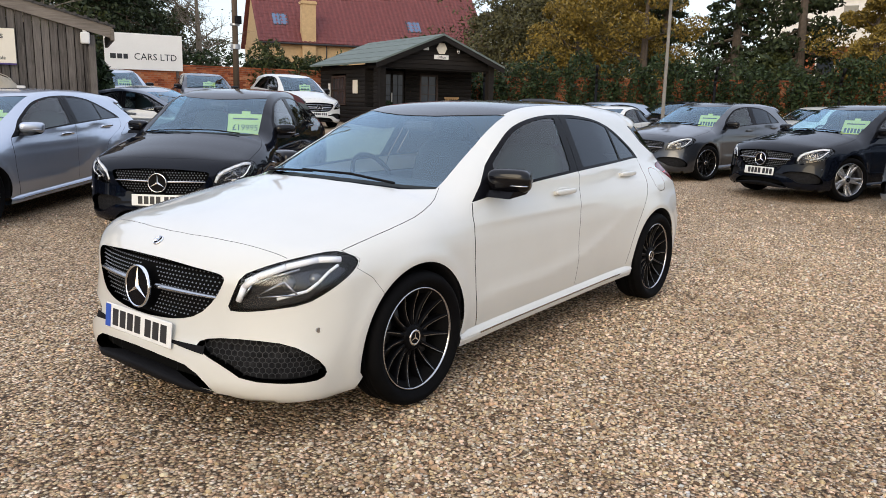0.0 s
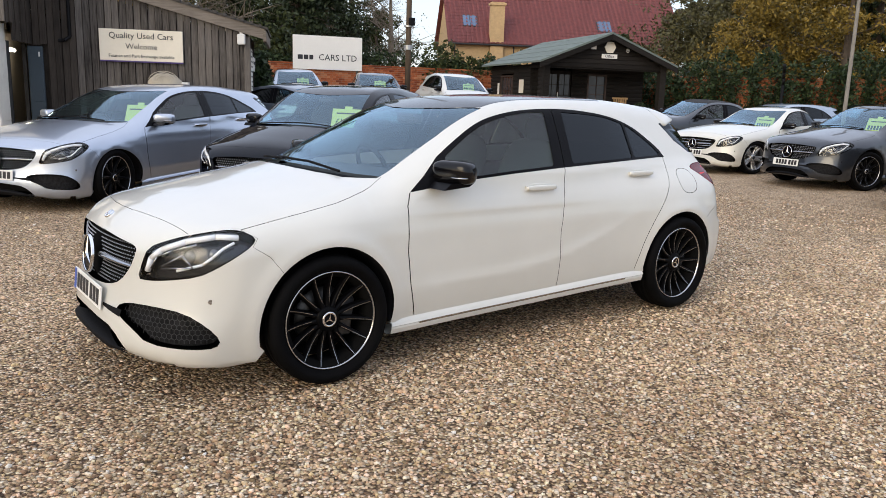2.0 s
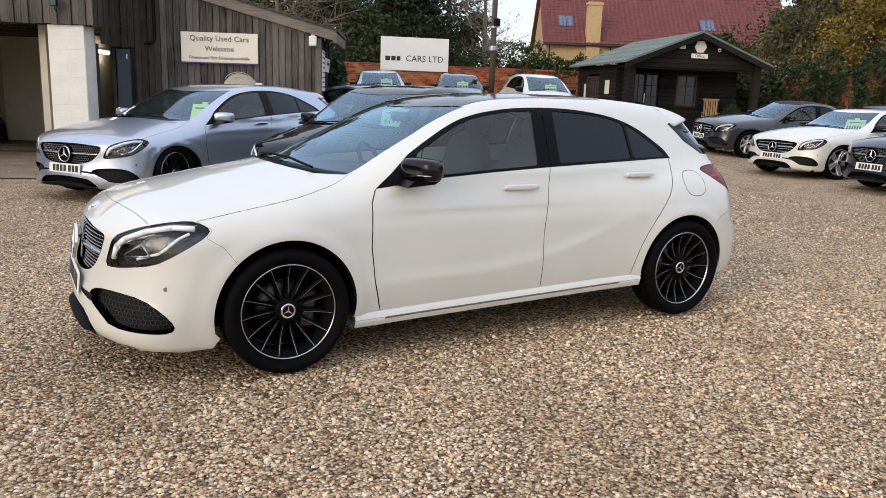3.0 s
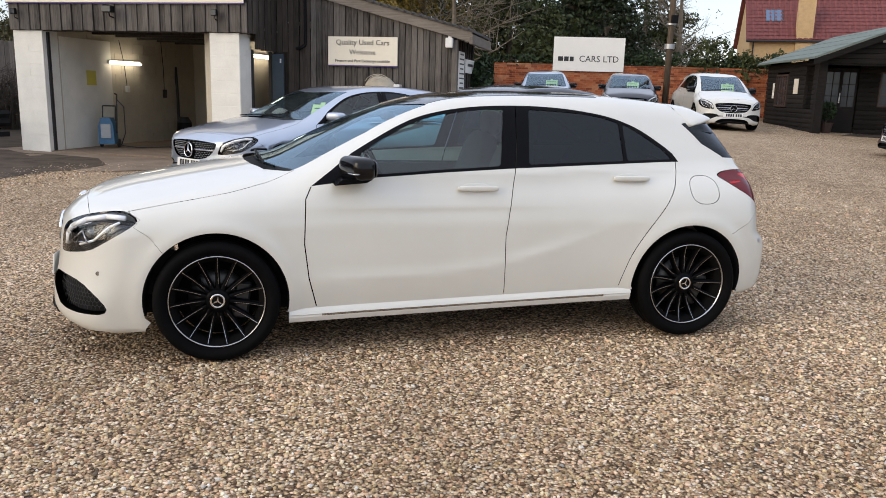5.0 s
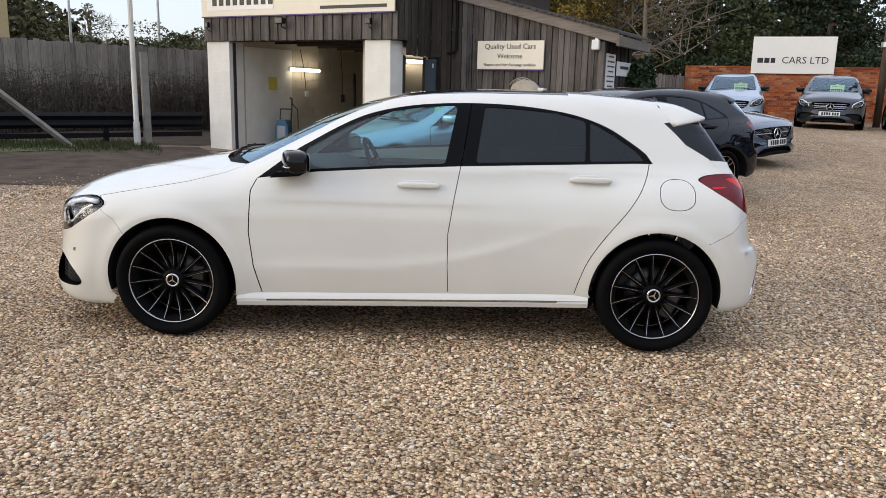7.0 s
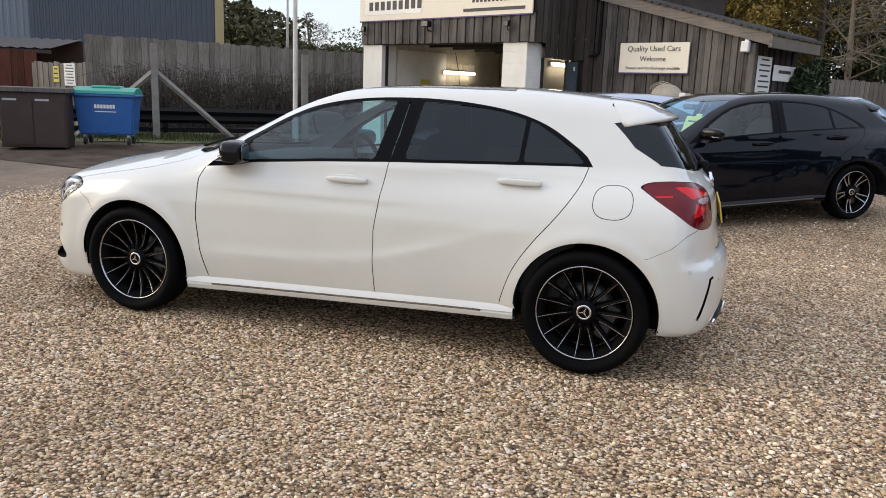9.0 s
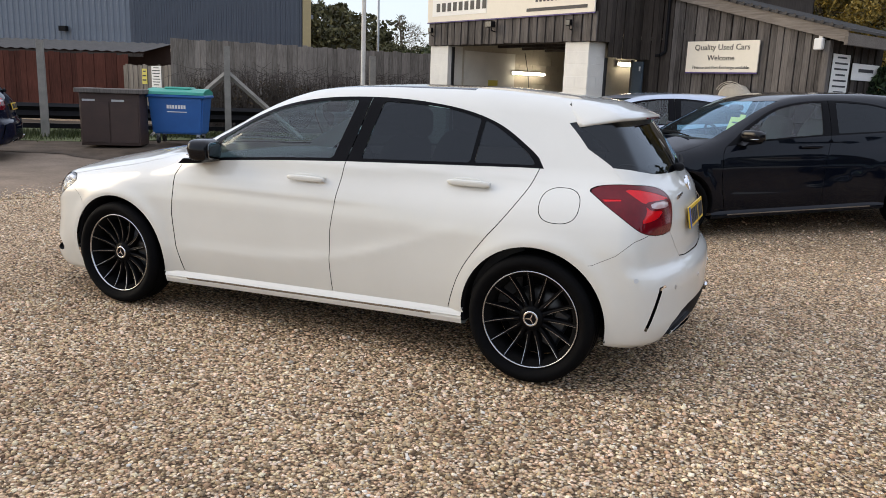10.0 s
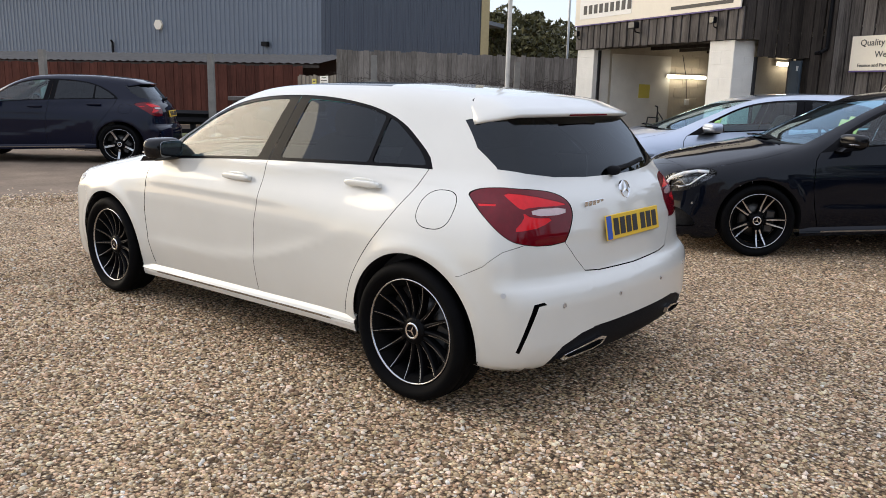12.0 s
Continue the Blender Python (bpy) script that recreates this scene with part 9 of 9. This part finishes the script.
def price_card(car, warp, x, y, text, size=0.42):
    """A lime price card standing behind the windscreen."""
    a = HERO.from_top(np.array([(x, y), (x + 0.08, y)]))
    a = warp(a)
    slope = radians(70)
    p = a[0] + np.array([0.05, 0, -0.29])
    c = thing("price_card", car.matrix_world @ pose(*p, 0, 0, -90) @ pose(0, 0, 0, math.degrees(slope)), "lime green dealer price card inside a windscreen", "price card", "price cards")
    part("card", boxed(-size / 2, size / 2, 0.0, size * 0.62, -0.004, 0.0), "price_card", c)
    part("tab", boxed(-size * 0.12, size * 0.12, size * 0.62, size * 0.70, -0.004, 0.0), "price_card", c)
    part("note_bar", boxed(-size * 0.36, size * 0.36, size * 0.46, size * 0.50, 0.001, 0.003), "ink", c)
    if text:
        lettering("price", text, size * 0.245, "ink_green", c, pose(0, size * 0.22, 0.003), depth=0.001)
    else:
        for k in range(6):
            part("digit_bar", boxed(-size * 0.40 + k * size * 0.135, -size * 0.31 + k * size * 0.135, size * 0.13, size * 0.31, 0.001, 0.003), "ink_green", c)
    return c


M["ink_green"] = plain("dark_green_ink", (0.02, 0.05, 0.03), 0.6, vary=0.02)

cls, _ = make_car("estate_car", standing(-0.06, 7.01, 34.9), "silver blue long estate car parked beside the barn", SILVER, warp=W_CLS, wheels="night", R=0.338, swap={"mirror": SILVER, "handle": "chrome", "window_frame": "trim_black"}, roof_black=False, steer=4)
price_card(cls, W_CLS, -0.60, -0.40, "£20")
cla, _ = make_car("estate_car", standing(2.00, 5.06, 35.5), "gloss black compact estate car with a price card", BLACK, warp=W_CLA, wheels="star", R=0.318)
price_card(cla, W_CLA, -0.60, -0.36, "£19995")
blk, _ = make_car("hatchback_car", standing(10.02, -0.58, -24), "gloss black hatchback with twin-spoke silver wheels", BLACK, wheels="twin", R=0.318, steer=-14)
price_card(blk, same, -0.62, -0.28, "")
gry, _ = make_car("hatchback_car", standing(11.44, 2.31, -13.8), "dark grey hatchback with black wheels", GREY, wheels="night", R=0.318, swap={"front_splitter": GREY}, steer=-8)
price_card(gry, same, -0.62, -0.28, "")
slk, _ = make_car("roadster_car", standing(12.07, 5.05, -6), "white two-seat roadster with silver multi-spoke wheels", WHITE, warp=W_SLK, wheels="twin", R=0.318, pins=False, swap={"roof_glass": WHITE}, steer=-10)
price_card(slk, W_SLK, -0.62, -0.2, "")
cab, _ = make_car("convertible_car", standing(14.24, 8.28, -18.8), "metallic grey convertible with a raised black fabric hood", GREY, warp=W_CAB, wheels="small", R=0.325, pins=False, swap={"roof_panel": "soft_top", "roof_glass": "soft_top", "rear_glass": "glass_dark", "roof_spoiler": "soft_top"}, rear=False, front_plate="plate_white")
bcl, _ = make_car("people_carrier", standing(12.4, 16.0, 72), "white compact people carrier nosed out from the brick wall", WHITE, warp=W_MPV, wheels="small", R=0.322, pins=False, roof_black=False)
price_card(bcl, W_MPV, -0.62, -0.2, "", 0.36)
crs, _ = make_car("hatchback_car", standing(10.8, 18.3, 65), "dark blue supermini in front of the brick wall", SLATE, warp=W_SUPER, wheels="small", R=0.305, pins=False, roof_black=False)
price_card(crs, W_SUPER, -0.62, -0.1, "", 0.36)
sil, _ = make_car("hatchback_car", standing(8.1, 18.7, 70), "pale silver hatchback below the trade board", PALE, warp=W_SUPER, wheels="small", R=0.322, pins=False, roof_black=False)
price_card(sil, W_SUPER, -0.62, -0.2, "", 0.36)
gt, _ = make_car("coupe_car", standing(4.1, 9.9, 127), "steel blue grand touring coupe with a long bonnet", STEEL, warp=W_GT, wheels="night", R=0.34, roof_black=False, rear=False)
gla, _ = make_car("crossover_car", standing(-10.76, 2.89, 46.3), "midnight blue crossover parked by the red fence", NAVY, warp=W_SUV, wheels="five", R=0.34, roof_black=False)
edg, _ = make_car("hatchback_car", standing(9.2, -2.85, -24), "pale blue-silver hatchback at the end of the row", PALE, wheels="twin", R=0.318, roof_black=False)
far1, _ = make_car("crossover_car", standing(20.5, 6.6, -20), "black sport utility car by the far wall", BLACK, warp=W_SUV, wheels="small", R=0.34, roof_black=False)
far2, _ = make_car("hatchback_car", standing(18.2, 8.2, -20), "pale silver hatchback in the second row", PALE, wheels="small", R=0.318, roof_black=False)
far3, _ = make_car("hatchback_car", standing(21.5, 2.6, -20), "white hatchback in the second row", WHITE, wheels="small", R=0.318, roof_black=False)


# ---- loose stones ----
def scatter_stones():
    """Loose stones over the yard where it is passed closest, thinning out with distance from the white car's left side."""
    rng = np.random.default_rng(12)
    cand = 620000
    x = rng.uniform(-6.5, 7.5, cand)
    y = rng.uniform(-4.6, 6.5, cand)
    far = np.where((y > -0.9) & (x < 1.9), 0.30, 1.0) * np.exp(-np.maximum(np.hypot(x * 0.8, y + 3.2) - 2.6, 0) / 2.2)
    under = (np.abs(x) < 1.9) & (np.abs(y) < 0.7)
    keep = (rng.uniform(0, 1, cand) < far) & ~under
    x, y = x[keep], y[keep]
    x, y = x[:72000], y[:72000]
    # stones strewn over the ragged edge of the access track
    edge = np.array([(-7.6, -1.6), (-6.0, 0.2), (-5.5, 1.4), (-5.4, 3.4), (-5.1, 5.6), (-4.4, 7.6), (-3.7, 9.2)])
    s = rng.uniform(0, len(edge) - 1.001, 11000)
    k = s.astype(int)
    on = edge[k] + (edge[k + 1] - edge[k]) * (s - k)[:, None] + rng.normal(size=(11000, 2)) * np.array([0.38, 0.30])
    x, y = np.concatenate([x, on[:, 0]]), np.concatenate([y, on[:, 1]])
    n = len(x)
    d = np.hypot(x * 0.8, y + 3.2)
    size = rng.lognormal(math.log(0.0070), 0.30, n).clip(0.0, 0.0115) * (1 + 0.05 * np.minimum(d, 9.0))
    # a stone: eight corners of a squashed, skewed block
    base = np.array([(-1, -1, -1), (1, -1, -1), (1, 1, -1), (-1, 1, -1), (-1, -1, 1), (1, -1, 1), (1, 1, 1), (-1, 1, 1)], float) * 0.62
    extra = np.array([(0, 0, 1.0), (0, 0, -0.9)])
    base = np.concatenate([base, extra])
    faces = np.array([(0, 1, 5), (0, 5, 4), (1, 2, 6), (1, 6, 5), (2, 3, 7), (2, 7, 6), (3, 0, 4), (3, 4, 7), (4, 5, 8), (5, 6, 8), (6, 7, 8), (7, 4, 8)])
    stretch = np.stack([rng.uniform(0.8, 1.5, n), rng.uniform(0.7, 1.1, n), rng.uniform(0.45, 0.8, n)], 1)
    v = base[None] * stretch[:, None] * (1 + rng.uniform(-0.28, 0.28, (n, 10, 1)))
    a, t = rng.uniform(0, 6.283, n), rng.normal(size=n) * 0.35
    ct, st = np.cos(t)[:, None], np.sin(t)[:, None]
    vy, vz = v[..., 1] * ct - v[..., 2] * st, v[..., 1] * st + v[..., 2] * ct
    ca, sa = np.cos(a)[:, None], np.sin(a)[:, None]
    vx, vy = v[..., 0] * ca - vy * sa, v[..., 0] * sa + vy * ca
    P = np.stack([vx, vy, vz], -1) * size[:, None, None]
    P += np.stack([x, y, np.where(np.hypot(x, y + 1) > 6, ground_z(x, y) + 0.008, rise(x, y)) + size * 0.22], -1)[:, None]
    F = (faces[None] + np.arange(n)[:, None, None] * 10).reshape(-1, 3)
    me = bpy.data.meshes.new("loose_stones")
    me.vertices.add(n * 10)
    me.vertices.foreach_set("co", P.astype(np.float32).ravel())
    me.loops.add(len(F) * 3)
    me.loops.foreach_set("vertex_index", F.astype(np.int32).ravel())
    me.polygons.add(len(F))
    me.polygons.foreach_set("loop_start", np.arange(0, len(F) * 3, 3, dtype=np.int32))
    me.update(calc_edges=True)
    me.materials.append(M["pebble"])
    ob = new("loose_stones", me)
    return tagged(ob, "loose golden and grey gravel stones", "gravel", kind="stuff")


scatter_stones()
